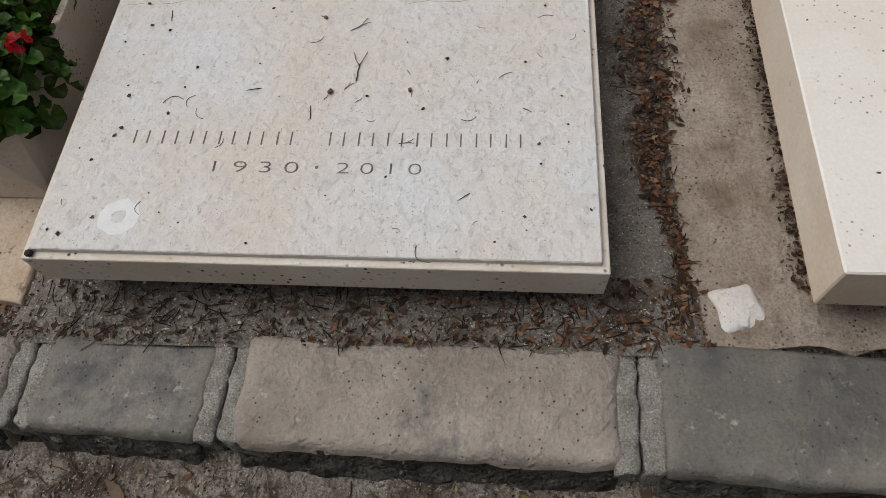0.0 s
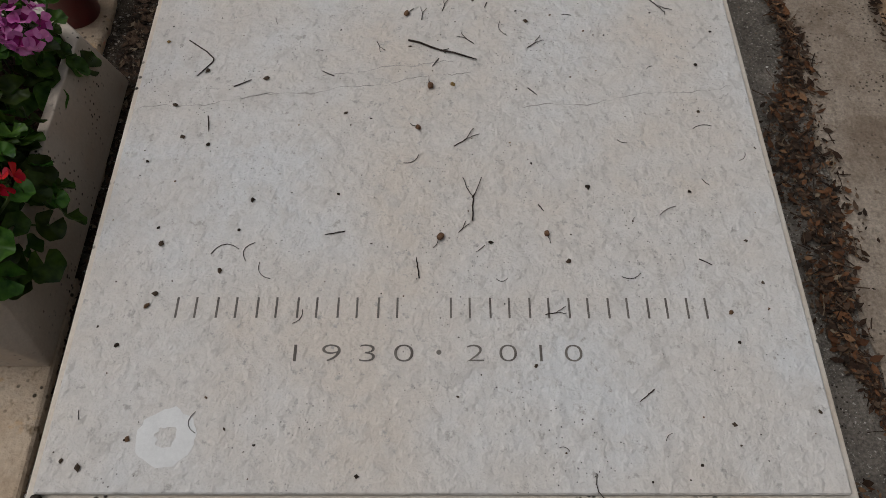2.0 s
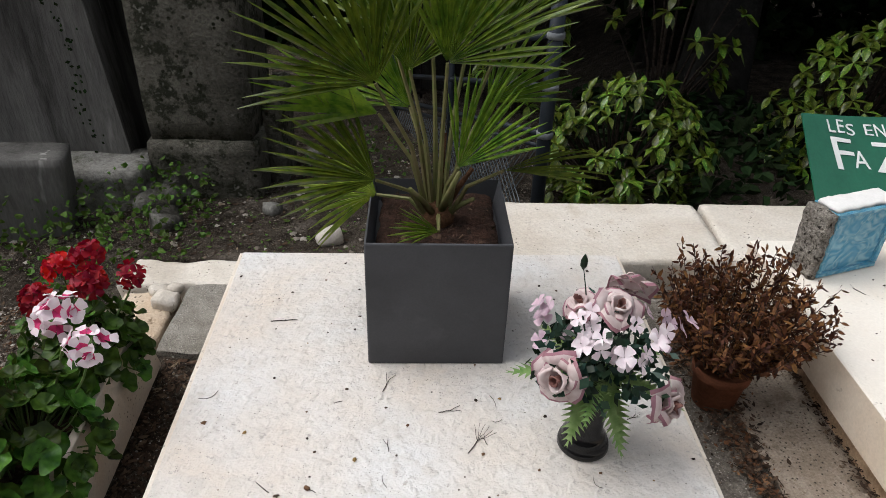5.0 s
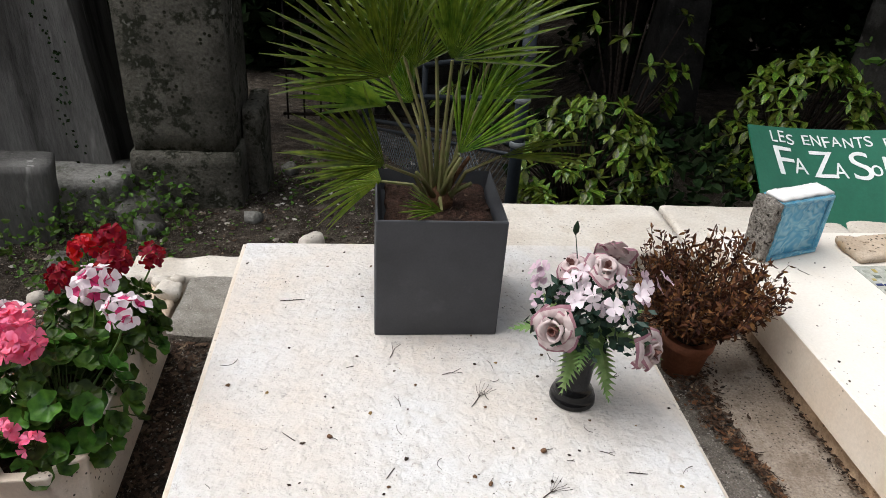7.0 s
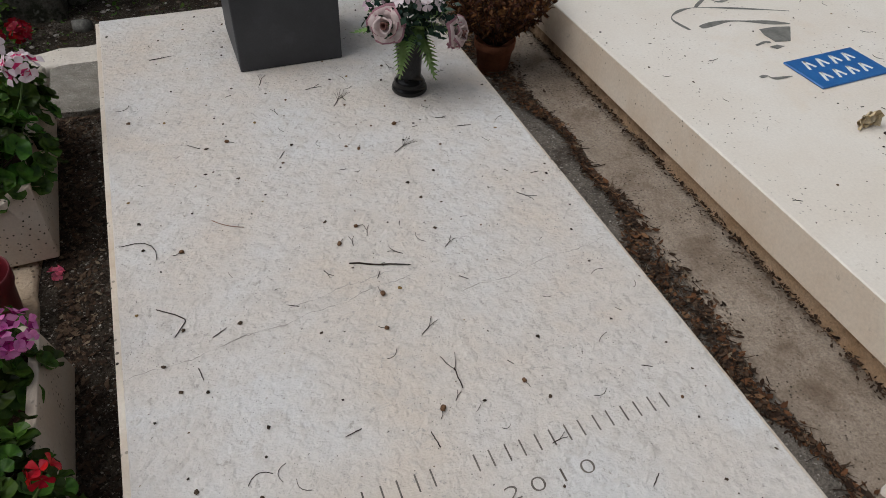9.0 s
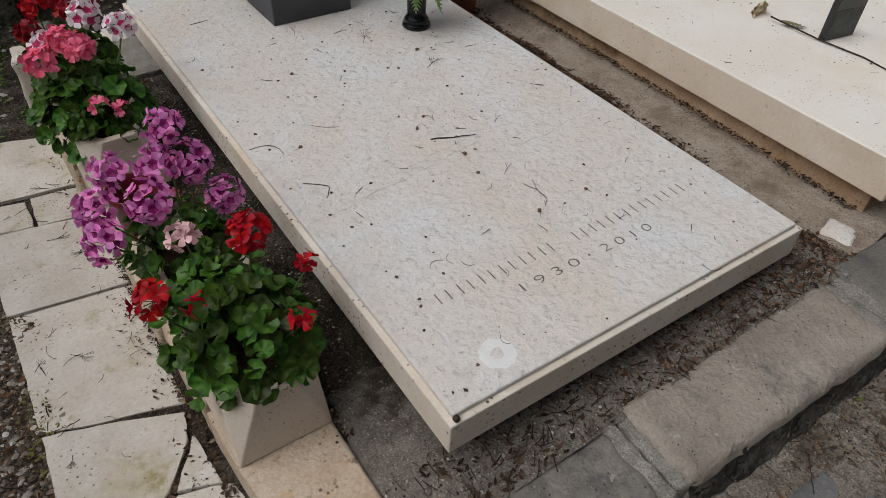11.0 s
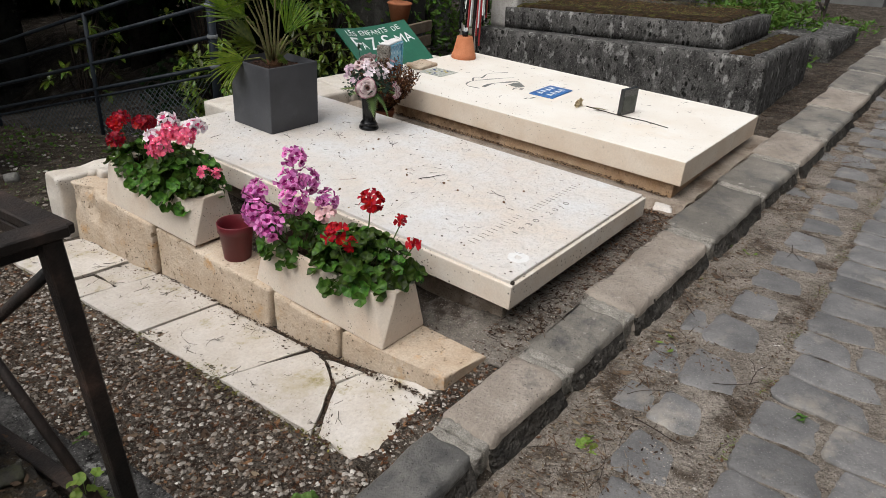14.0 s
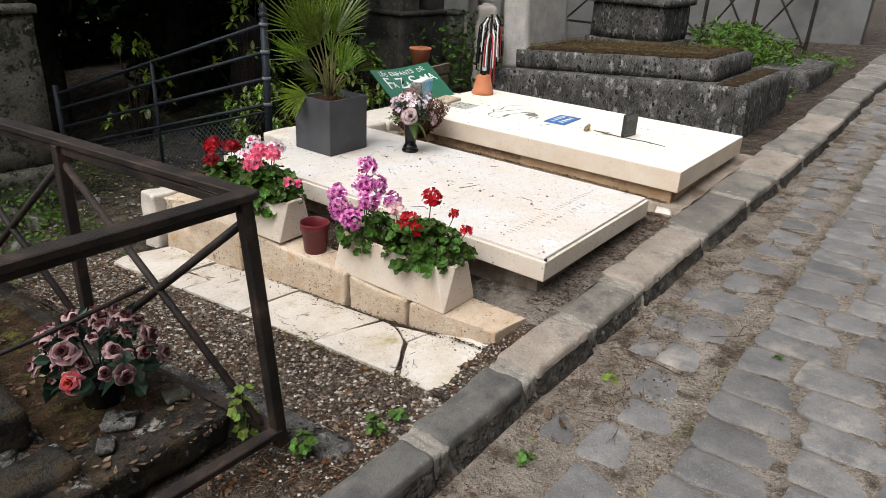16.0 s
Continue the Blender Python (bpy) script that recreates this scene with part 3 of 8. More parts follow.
def bar(bm, a, b, w, h, bevel=0.0, up=(0, 0, 1)):
    """A flat bar from a to b, w wide and h high."""
    a, b = Vector(a), Vector(b)
    d = (b - a).normalized()
    s = d.cross(Vector(up))
    s = s.normalized() if s.length > 1e-4 else Vector((1, 0, 0))
    t = s.cross(d)
    vs = [bm.verts.new(p + s * (w / 2 * i) + t * (h / 2 * j)) for p in (a, b) for i, j in ((-1, -1), (1, -1), (1, 1), (-1, 1))]
    fs = [bm.faces.new([vs[i] for i in q]) for q in ((0, 1, 2, 3), (7, 6, 5, 4), (0, 4, 5, 1), (1, 5, 6, 2), (2, 6, 7, 3), (3, 7, 4, 0))]
    if bevel:
        bmesh.ops.bevel(bm, geom=list({e for f in fs for e in f.edges}), offset=bevel, segments=1, affect="EDGES")
    return bm


def lathe(bm, profile, sides=24, at=(0, 0, 0)):
    """A turned body from (radius, height) pairs."""
    rings = []
    for r, z in profile:
        rings.append([bm.verts.new((at[0] + r * math.cos(a), at[1] + r * math.sin(a), at[2] + z)) for a in (2 * math.pi * k / sides for k in range(sides))])
    for a, b in zip(rings, rings[1:]):
        for k in range(sides):
            bm.faces.new((a[k], a[(k + 1) % sides], b[(k + 1) % sides], b[k]))
    bm.faces.new(rings[0][::-1])
    bm.faces.new(rings[-1])
    return bm


def ragged(poly, step=0.03, amp=0.006, seed=0.0):
    """The polygon with its sides broken into short, uneven pieces."""
    out = []
    for i, (a, b) in enumerate(zip(poly, poly[1:] + poly[:1])):
        n = max(1, int(math.hypot(b[0] - a[0], b[1] - a[1]) / step))
        for k in range(n):
            x, y = a[0] + (b[0] - a[0]) * k / n, a[1] + (b[1] - a[1]) * k / n
            d = noise.noise_vector(Vector((x * 25, y * 25, seed))) * amp
            out.append((x + d.x, y + d.y))
    return out


def sheet(name, xs, ys, top, material, label, category):
    """A sheet of ground over a grid, its height given by top(x, y)."""
    xs, ys = list(xs), list(ys)
    me = bpy.data.meshes.new(name)
    me.from_pydata([(x, y, top(x, y)) for y in ys for x in xs], [],
                   [(j * len(xs) + i, j * len(xs) + i + 1, (j + 1) * len(xs) + i + 1, (j + 1) * len(xs) + i) for j in range(len(ys) - 1) for i in range(len(xs) - 1)])
    me.materials.append(material)
    me.shade_smooth()
    return tagged(new(name, me), label, category, kind="structure")


# ---- lie of the land ----
def kerb_z(x):
    return 0.145 + 0.04 * max(-4.0, min(9.0, x))


def kerb_out(x):
    return -0.285 - 0.035 * max(-3.0, min(3.0, x))


def ground_z(x, y):
    left = 0.012 - 0.085 * max(-0.1, min(8, y))
    right = 0.115 + 0.04 * max(-3, min(7, x)) - 0.05 * max(-0.1, min(2.2, y))
    z = left + (right - left) * sstep(-0.30, -0.05, x)
    back = -0.13 - 0.10 * (min(y, 9) - 2.1) + 0.02 * max(-3, min(7, x))
    z += (back - z) * sstep(2.0, 2.9, y)
    z -= 0.9 * sstep(4.6, 8.5, y) * sstep(3.2, 1.2, x)
    road = kerb_z(x) - 0.093 + 0.072 * min(1.2, max(0.0, -0.3 - y))
    return z + (road - z) * sstep(-0.14, -0.2, y)


# ---- setting: ground, road, kerb, paving ----
def spread(lo, hi, a, b, fine, steps):
    """Grid lines: fine from a to b, then widening out to lo and hi."""
    mid = list(np.arange(a, b + 1e-6, fine))
    down = [a - (a - lo) * (k / steps) ** 3 for k in range(1, steps + 1)][::-1]
    up = [b + (hi - b) * (k / steps) ** 3 for k in range(1, steps + 1)]
    return down + mid + up


gx = spread(-120, 160, -2.6, 4.2, 0.035, 18)
gy = spread(-120, 160, -2.4, 4.6, 0.035, 18)
gv, gf = [], []
for y in gy:
    for x in gx:
        far = sstep(6, 12, math.hypot(x, y))
        q = Vector((x * 3, y * 3, 0))
        gv.append((x, y, ground_z(x, y) + (noise.noise(q) * 0.012 + noise.noise(q * 4) * 0.007) * (1 - far) * (0.25 if y < -0.3 else 1)))
for j in range(len(gy) - 1):
    for i in range(len(gx) - 1):
        a = j * len(gx) + i
        gf.append((a, a + 1, a + len(gx) + 1, a + len(gx)))
me = bpy.data.meshes.new("ground")
me.from_pydata(gv, [], gf)
me.materials.append(SOIL)
me.shade_smooth()
tagged(new("ground", me), "brown gritty soil with crushed stone and leaf litter", "ground", kind="structure")

bx = list(np.arange(-3.4, 5.0, 0.04)) + list(np.arange(5.0, 30, 0.6))
by = [-6.0, -4.5, -3.4] + list(np.arange(-2.8, -0.24, 0.04))
bv = [(x, y, ground_z(x, y) + 0.006 + 0.0035 * noise.noise(Vector((x * 9, y * 9, 2)))) for y in by for x in bx]
bf = [(j * len(bx) + i, j * len(bx) + i + 1, (j + 1) * len(bx) + i + 1, (j + 1) * len(bx) + i) for j in range(len(by) - 1) for i in range(len(bx) - 1)]
me = bpy.data.meshes.new("road_bed")
me.from_pydata(bv, [], bf)
me.materials.append(ROADBED)
me.shade_smooth()
tagged(new("road_bed", me), "dusty trodden earth of the lane", "road", kind="structure")

# kerb stones with mortar joints
kerb = tagged(new("kerb"), "row of worn sandstone kerb stones with mortar joints", "kerb", kind="structure")


def rugged(bm, depth, n):
    """Break up the outer face and its upper arris, as hammered stone."""
    for v in bm.verts:
        out = sstep(0.25, 0.5, v.co.y / depth)
        q = Vector((v.co.x * 16 + n * 5.3, v.co.y * 16, v.co.z * 22))
        k = noise.noise(q) + 0.6 * noise.noise(q * 2.3)
        v.co.y += out * (0.010 * k * sstep(0.11, 0.05, v.co.z) + 0.014 - 0.044 * sstep(0.10, -0.03, v.co.z))
        v.co.x += 0.011 * noise.noise(Vector((v.co.y * 15 + n, v.co.z * 12, n + (5 if v.co.x > 0 else 0))))
        v.co.z -= out * 0.010 * max(0.0, noise.noise(q * 0.6 + Vector((4, 1, 7)))) + 0.0025 * noise.noise(Vector((v.co.x * 7 + n, v.co.y * 9, 3)))
    return bm


KERB_X = [-3.9, -3.1, -2.25, -1.5, -0.93, -0.47, -0.05, 0.345, 1.075, 1.72, 2.25, 2.8, 3.5, 4.1, 4.8, 5.5, 6.3, 7.1, 8.0]
for n, (a, b) in enumerate(zip(KERB_X, KERB_X[1:])):
    gap = 0.03
    a2, b2 = a + gap, b - gap
    xm = (a2 + b2) / 2
    y0, y1 = kerb_out(xm), -0.09
    bm = rugged(stone(b2 - a2, y1 - y0, 0.22, 0.0135, 0.021, 0.006, 5.0, n + 1.0, chips=0.7), y0 - y1, n)
    bm.normal_update()
    # faces turned to the lane get the darker grime-and-shade colour
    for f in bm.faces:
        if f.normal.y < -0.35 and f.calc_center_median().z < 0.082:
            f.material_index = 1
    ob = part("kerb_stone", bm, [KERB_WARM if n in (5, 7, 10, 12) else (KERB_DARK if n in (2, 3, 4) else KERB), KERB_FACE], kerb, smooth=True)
    ob.matrix_basis = pose(xm, (y0 + y1) / 2, kerb_z(xm) - 0.11 + 0.004 * ((n * 7) % 3 - 1), 0, -2.3, -2.0 + ((n * 5) % 3 - 1) * 0.8)
for n, x in enumerate(KERB_X[1:-1]):
    y0, y1 = kerb_out(x) + 0.015, -0.10
    for k, s in ((-1, 0.3), (1, 0.8)):
        bm = stone(0.041, y1 - y0, 0.2, 0.0085, 0.010, 0.0065, 55.0, n + s, chips=0.5)
        ob = part("mortar_joint", bm, MORTAR, kerb, "gritty pale mortar", smooth=True)
        ob.matrix_basis = pose(x + 0.022 * k, (y0 + y1) / 2, kerb_z(x) - 0.108, 0, -2.3, -2.0)

# low ledge beside the grave, of worn limestone blocks
ledge = tagged(new("ledge"), "low ledge of stained limestone blocks beside the grave", "ledge", kind="structure")
bm = prism(bmesh.new(), [(-0.306, 0.004), (-0.215, -0.010), (-0.130, -0.022), (-0.134, 0.388), (-0.343, 0.388), (-0.336, 0.22), (-0.322, 0.09)], -0.25, 0.119, 0.010, 3)
part("ledge_block", bm, LEDGE_STONE, ledge, "squared limestone end block")
for n, (a, b, x0, x1, top) in enumerate(((0.40, 0.73, -0.348, -0.145, 0.121), (0.73, 1.42, -0.357, -0.206, 0.133), (1.42, 2.07, -0.374, -0.214, 0.147))):
    bm = stone(x1 - x0, b - a - 0.012, 0.38, 0.014, 0.009, 0.006, 9.0, n + 41.0, chips=(1.3, 0.6, 2.2)[n])
    if n == 2:
        for v in bm.verts:
            q = noise.noise(Vector((v.co.x * 9, v.co.y * 9, v.co.z * 9))) + 0.5 * noise.noise(v.co * 31)
            v.co.x += 0.05 * max(0.0, q + 0.25) * sstep(0.02, -0.08, v.co.x) * sstep(-0.05, 0.15, v.co.y) * sstep(0.02, 0.14, v.co.z)
    part("ledge_block", bm, LEDGE_STONE, ledge, smooth=True).matrix_basis = pose((x0 + x1) / 2, (a + b) / 2, top - 0.19)
bm = stone(0.40, 0.15, 0.40, 0.014, 0.012, 0.007, 9.0, 46.0, chips=1.6)
part("ledge_block", bm, EDGING, ledge, "chipped pale end block", smooth=True).matrix_basis = pose(-0.205, 2.16, 0.147 - 0.20, 0, 0, -2)
bm = prism(bmesh.new(), ragged([(-0.200, 1.80), (-0.10, 1.785), (0.05, 1.80), (0.05, 2.085), (-0.19, 2.085)], 0.02, 0.006, 4.0), 0.0, 0.150, 0.008, 2)
part("concrete_pad", bm, MORTAR, ledge, "gritty pale concrete between ledge and slab")
for k, (x, y, w) in enumerate(((-0.235, 2.0, 0.07), (-0.265, 2.045, 0.05), (-0.225, 2.06, 0.045))):
    part("rubble", stone(w, w * 0.8, w * 0.6, 0.012, w * 0.2, w * 0.12, 20, 48.0 + k), EDGING, ledge, "loose pale rubble", smooth=True).matrix_basis = pose(x, y, 0.155, 8, 12, 40 * k)


# earth banked up between ledge, paving and kerb
def bank_z(x, y):
    """Top of the earth behind the kerb, rising towards the grave."""
    return 0.036 + 0.115 * (x + 0.66) - 0.02 * sstep(-0.02, 0.06, y) + 0.006 * noise.noise(Vector((x * 18, y * 18, 6))) + 0.003 * noise.noise(Vector((x * 60, y * 60, 2)))


sheet("earth_bank", np.arange(-0.66, -0.10, 0.016), np.arange(-0.115, 0.07, 0.016), bank_z, SOIL, "gritty earth banked up behind the kerb", "earth")


# rough fill between ledge and grave
def gap_z(x, y):
    """Top of the rough fill in the gap beside the slab."""
    return 0.096 + 0.021 * y + 0.007 * noise.noise(Vector((x * 14, y * 9, 4))) + 0.005 * noise.noise(Vector((x * 45, y * 45, 7))) - 0.010 * sstep(0.25, 0.0, y)


sheet("gap_fill", np.arange(-0.222, 0.066, 0.012), np.arange(-0.04, 1.83, 0.02), gap_z, SOIL, "gritty brown earth in the gap beside the slab", "earth")


# rough bed in front of the slab
def front_z(x, y):
    """Top of the rough bed between slab and kerb."""
    return ground_z(x, y) + 0.021 + 0.007 * noise.noise(Vector((x * 16, y * 16, 9))) + 0.004 * noise.noise(Vector((x * 50, y * 50, 3)))


sheet("front_bed", np.arange(-0.14, 1.20, 0.014), np.arange(-0.11, 0.13, 0.014), front_z, ROUGH_CONCRETE, "rough dark concrete bed in front of the slab", "concrete")

# worn paving beside the ledge
paving = tagged(new("paving"), "cracked pale limestone paving slabs beside the ledge", "paving", kind="structure")


def pave_top(x, y):
    return 0.034 - 0.085 * max(0, y - 0.1) + 0.10 * max(0.0, x + 0.65) * sstep(0.55, 0.0, y)


PAVE_POLYS = [
    [(-0.652, 0.045), (-0.60, -0.002), (-0.50, -0.035), (-0.335, -0.048), (-0.32, 0.06), (-0.352, 0.26), (-0.455, 0.298), (-0.52, 0.258), (-0.59, 0.212), (-0.645, 0.172)],
    [(-0.658, 0.192), (-0.60, 0.226), (-0.527, 0.272), (-0.465, 0.315), (-0.418, 0.42), (-0.405, 0.50), (-0.50, 0.555), (-0.655, 0.61)],
    [(-0.452, 0.309), (-0.365, 0.272), (-0.375, 0.43), (-0.405, 0.425)],
    [(-0.655, 0.625), (-0.50, 0.568), (-0.39, 0.53), (-0.385, 1.02), (-0.66, 1.06)],
    [(-0.66, 1.067), (-0.385, 1.028), (-0.385, 1.42), (-0.665, 1.47)],
    [(-0.665, 1.485), (-0.53, 1.462), (-0.53, 1.62), (-0.67, 1.65)],
    [(-0.518, 1.46), (-0.385, 1.438), (-0.385, 1.62), (-0.515, 1.64)],
    [(-0.67, 1.665), (-0.385, 1.635), (-0.39, 2.02), (-0.60, 2.10), (-0.68, 2.06)],
]


for n, poly in enumerate(PAVE_POLYS):
    poly = [(x + 0.028 if -0.42 < x < -0.38 else x, y) for x, y in poly]
    part("paving_slab", prism(bmesh.new(), ragged(poly, 0.035, 0.0055, n), 0, 0.06, 0.005, 2, lambda x, y, n=n: pave_top(x, y) + 0.003 * ((n * 5) % 3 - 1)), PAVE, paving)

bm = bmesh.new()
prism(bm, ragged([(-0.64, -0.02), (-0.33, -0.06), (-0.33, 2.1), (-0.64, 2.08)], 0.04, 0.012, 8.0), 0, 0.05, 0.004, 1, lambda x, y: pave_top(x, y) - 0.008)
tagged(link("earth_joint", bm, SOIL, smooth=False), "earth packed between paving and ledge", "earth", kind="structure")

# concrete between and before the two graves
def lane_z(x, y):
    """Top of the filled lane between the graves, level from front to back."""
    return ground_z(x, y) + 0.05 * max(0.0, min(2.2, y)) + 0.012 * sstep(0.0, 0.4, y)


bm = bmesh.new()
prism(bm, ragged([(1.17, 0.12), (1.19, -0.085), (2.6, -0.10), (2.6, 0.10), (1.40, 0.12), (1.42, 2.05), (1.20, 2.05), (1.20, 1.4), (1.205, 1.1), (1.18, 0.6)], 0.05, 0.03, 3.0), 0, 0.14, 0.006, 1,
      lambda x, y: lane_z(x, y) + 0.016)
tagged(link("concrete_strip", bm, CONCRETE, smooth=False), "stained concrete strip between two graves", "concrete strip", kind="structure")

bm = bmesh.new()
prism(bm, ragged([(-0.135, 0.30), (-0.135, -0.09), (1.19, -0.085), (1.17, 0.12), (1.19, 0.6), (1.215, 1.1), (1.21, 1.4), (1.21, 2.0), (0.98, 2.0), (0.98, 0.10), (0.06, 0.10), (0.02, 0.30)], 0.05, 0.03, 5.0), 0, 0.14, 0.006, 1,
      lambda x, y: lane_z(x, y) + (0.017 if y < 0.2 else 0.004))
tagged(link("rough_concrete", bm, ROUGH_CONCRETE, smooth=False), "rough dark concrete bed round the grave", "concrete", kind="structure")

# limestone edging behind the graves
edging = tagged(new("back_edging"), "pale limestone edging blocks behind the graves", "edging", kind="structure")
for n, (a, b) in enumerate(((0.55, 1.36), (1.37, 2.0), (2.01, 2.6))):
    bm = stone(b - a - 0.01, 0.34, 0.45, 0.02, 0.010, 0.006, 6.0, n + 60.0, chips=1.2)
    part("edging_block", bm, EDGING, edging, smooth=True).matrix_basis = pose((a + b) / 2, 2.22, 0.045)


def bed_z(x, y):
    """Top of the gravelled strip: flush with the paving, falling to the border stones."""
    return pave_top(-0.65, y) - 0.010 + 0.03 * (x + 0.65) + 0.006 * noise.noise(Vector((x * 7, y * 7, 3))) + 0.003 * noise.noise(Vector((x * 25, y * 25, 3)))


xs, ys = np.arange(-1.10, -0.585, 0.02), np.arange(-0.10, 2.44, 0.02)
bv = [(x, y, bed_z(x, y) - (0.03 if x > -0.60 else 0.0)) for y in ys for x in xs]
bf = [(j * len(xs) + i, j * len(xs) + i + 1, (j + 1) * len(xs) + i + 1, (j + 1) * len(xs) + i) for j in range(len(ys) - 1) for i in range(len(xs) - 1)]
me = bpy.data.meshes.new("gravel_bed")
me.from_pydata(bv, [], bf)
me.materials.append(GRAVEL_BED)
me.shade_smooth()
tagged(new("gravel_bed", me), "trodden gravelly earth beside the paving", "gravel bed", kind="structure")


# ---- graves ----
def text_mesh(body, size, depth=0.0008, spacing=1.0, thin=0.0):
    """Lettering in the built-in font, as a mesh lying in the xy plane."""
    cu = bpy.data.curves.new("lettering", "FONT")
    cu.body, cu.size, cu.extrude, cu.space_character, cu.offset = body, size, depth, spacing, thin
    ob = new("lettering", cu)
    bpy.context.view_layer.update()
    me = bpy.data.meshes.new_from_object(ob.evaluated_get(bpy.context.evaluated_depsgraph_get()))
    bpy.data.objects.remove(ob)
    me.materials.clear()
    return me


def fit_text(name, me, material, parent, m, width, height):
    """Hang lettering under a thing, drawn out to the given width and height."""
    xs = [v.co.x for v in me.vertices]
    ys = [v.co.y for v in me.vertices]
    for v in me.vertices:
        v.co.x = (v.co.x - min(xs)) / (max(xs) - min(xs)) * width
        v.co.y = (v.co.y - min(ys)) / (max(ys) - min(ys)) * height
    me.materials.append(material)
    ob = new(name, me)
    ob.parent = parent
    ob.matrix_basis = m
    return ob


def smooth_line(pts, n=6):
    """Points of a smooth curve through the given ones."""
    out = []
    for i in range(len(pts) - 1):
        a, b, c, d = (Vector(pts[max(0, min(len(pts) - 1, k))]) for k in (i - 1, i, i + 1, i + 2))
        for k in range(n):
            t = k / n
            out.append(0.5 * (2 * b + (c - a) * t + (2 * a - 5 * b + 4 * c - d) * t * t + (3 * b - a - 3 * c + d) * t ** 3))
    return out + [Vector(pts[-1])]


def brush(bm, pts, w, z):
    """A flat painted stroke through points."""
    prev = None
    if 3 < len(pts) < 12:
        pts = smooth_line(pts)
    for i, p in enumerate(pts):
        d = Vector(pts[min(i + 1, len(pts) - 1)]) - Vector(pts[max(i - 1, 0)])
        s = Vector((-d.y, d.x)).normalized() * w * (0.5 + 0.3 * math.sin(i * 0.6))
        cur = [bm.verts.new((p[0] + s.x * k, p[1] + s.y * k, z)) for k in (-1, 1)]
        if prev:
            bm.faces.new((prev[0], cur[0], cur[1], prev[1]))
        prev = cur


grave = thing("grave_slab", pose(0, 0, 0), "pale limestone grave slab with a stepped edge and engraved dates", "grave")
bm = bmesh.new()
box(bm, 0.0, 1.0, 0.0, 2.0, 0.30, 0.32, 0.002, 1)
top_plate = part("top_plate", bm, LIME, grave)
bm = bmesh.new()
box(bm, -0.014, 1.014, -0.014, 2.014, 0.225, 0.308, 0.003, 2)
part("edge_plate", bm, LIME_SIDE, grave, "pitted limestone edge")
bm = bmesh.new()
box(bm, 0.06, 0.95, 0.05, 1.95, -0.1, 0.226)
part("plinth", bm, CONCRETE, grave, "rough concrete plinth")
# name line: plain engraved bars, then the years
bm = bmesh.new()
for x, step, count in ((0.131, 0.0556, 6), (0.509, 0.0545, 7)):
    for n in range(count):
        for k in (0.0, 0.026):
            box(bm, x + step * n + k, x + step * n + k + 0.0028, 0.230, 0.2605, 0.3194, 0.3206)
part("engraved_bar", bm, ENGRAVED, top_plate, "engraved line of lettering")
fit_text("engraved_year", text_mesh("1930", 0.03, 0.0006, 1.5, -0.0006), ENGRAVED, top_plate, pose(0.300, 0.168, 0.3203), 0.160, 0.0235)
fit_text("engraved_year", text_mesh("2010", 0.03, 0.0006, 1.5, -0.0006), ENGRAVED, top_plate, pose(0.531, 0.168, 0.3203), 0.155, 0.0235)
part("engraved_dot", lathe(bmesh.new(), [(0.0035, 0.3194), (0.0035, 0.3206)], 10, (0.494, 0.181, 0)), ENGRAVED, top_plate)
bm = bmesh.new()
for x0, y0, n in ((0.01, 0.588, 9), (0.17, 0.615, 12), (0.63, 0.592, 11), (0.30, 0.66, 7)):
    pts = [(x0 + 0.008 * k, y0 + 0.0012 * k + 0.012 * noise.noise(Vector((k * 0.11, y0 * 30, 0))) + 0.005 * noise.noise(Vector((k * 0.7, y0 * 30, 4)))) for k in range(n * 4)]
    brush(bm, pts, 0.0011, 0.3203)
part("vein", bm, mat("grey_stone_vein", (0.26, 0.24, 0.215), (0.46, 0.43, 0.395), 60, 0.8, 0.1, 0.2, 200), top_plate, "fine grey veins in the stone")
# pale ring left by a pot
bm = bmesh.new()
for k in range(34):
    a, b = (math.radians(28 + 10.6 * j) for j in (k, k + 1))
    ri = [0.013 + 0.006 * noise.noise(Vector((math.cos(t) * 2, math.sin(t) * 2, 1))) for t in (a, b)]
    ro = [0.037 + 0.005 * noise.noise(Vector((math.cos(t) * 3, math.sin(t) * 3, 5))) for t in (a, b)]
    bm.faces.new([bm.verts.new((0.15 + r * math.cos(t), 0.068 + r * math.sin(t), 0.3204)) for r, t in ((ri[0], a), (ro[0], a), (ro[1], b), (ri[1], b))])
part("ring_mark", bm, CHALK, top_plate, "pale chalky ring mark")

grave2 = thing("grave_slab", pose(0, 0, 0), "thick white limestone grave slab with offerings on it", "grave")
bm = bmesh.new()
box(bm, 1.345, 2.46, -0.04, 1.98, 0.268, 0.385, 0.003, 1)
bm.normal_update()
# upright faces take the limestone tinted by bounced light
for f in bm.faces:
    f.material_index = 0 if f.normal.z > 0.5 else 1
top_plate2 = part("top_plate", bm, [LIME_NEW, LIME_BOUNCE], grave2)
bm = bmesh.new()
box(bm, 1.38, 2.42, 0.0, 1.94, -0.1, 0.27)
part("plinth", bm, PLINTH, grave2, "ochre-stained stone plinth")


bm = bmesh.new()
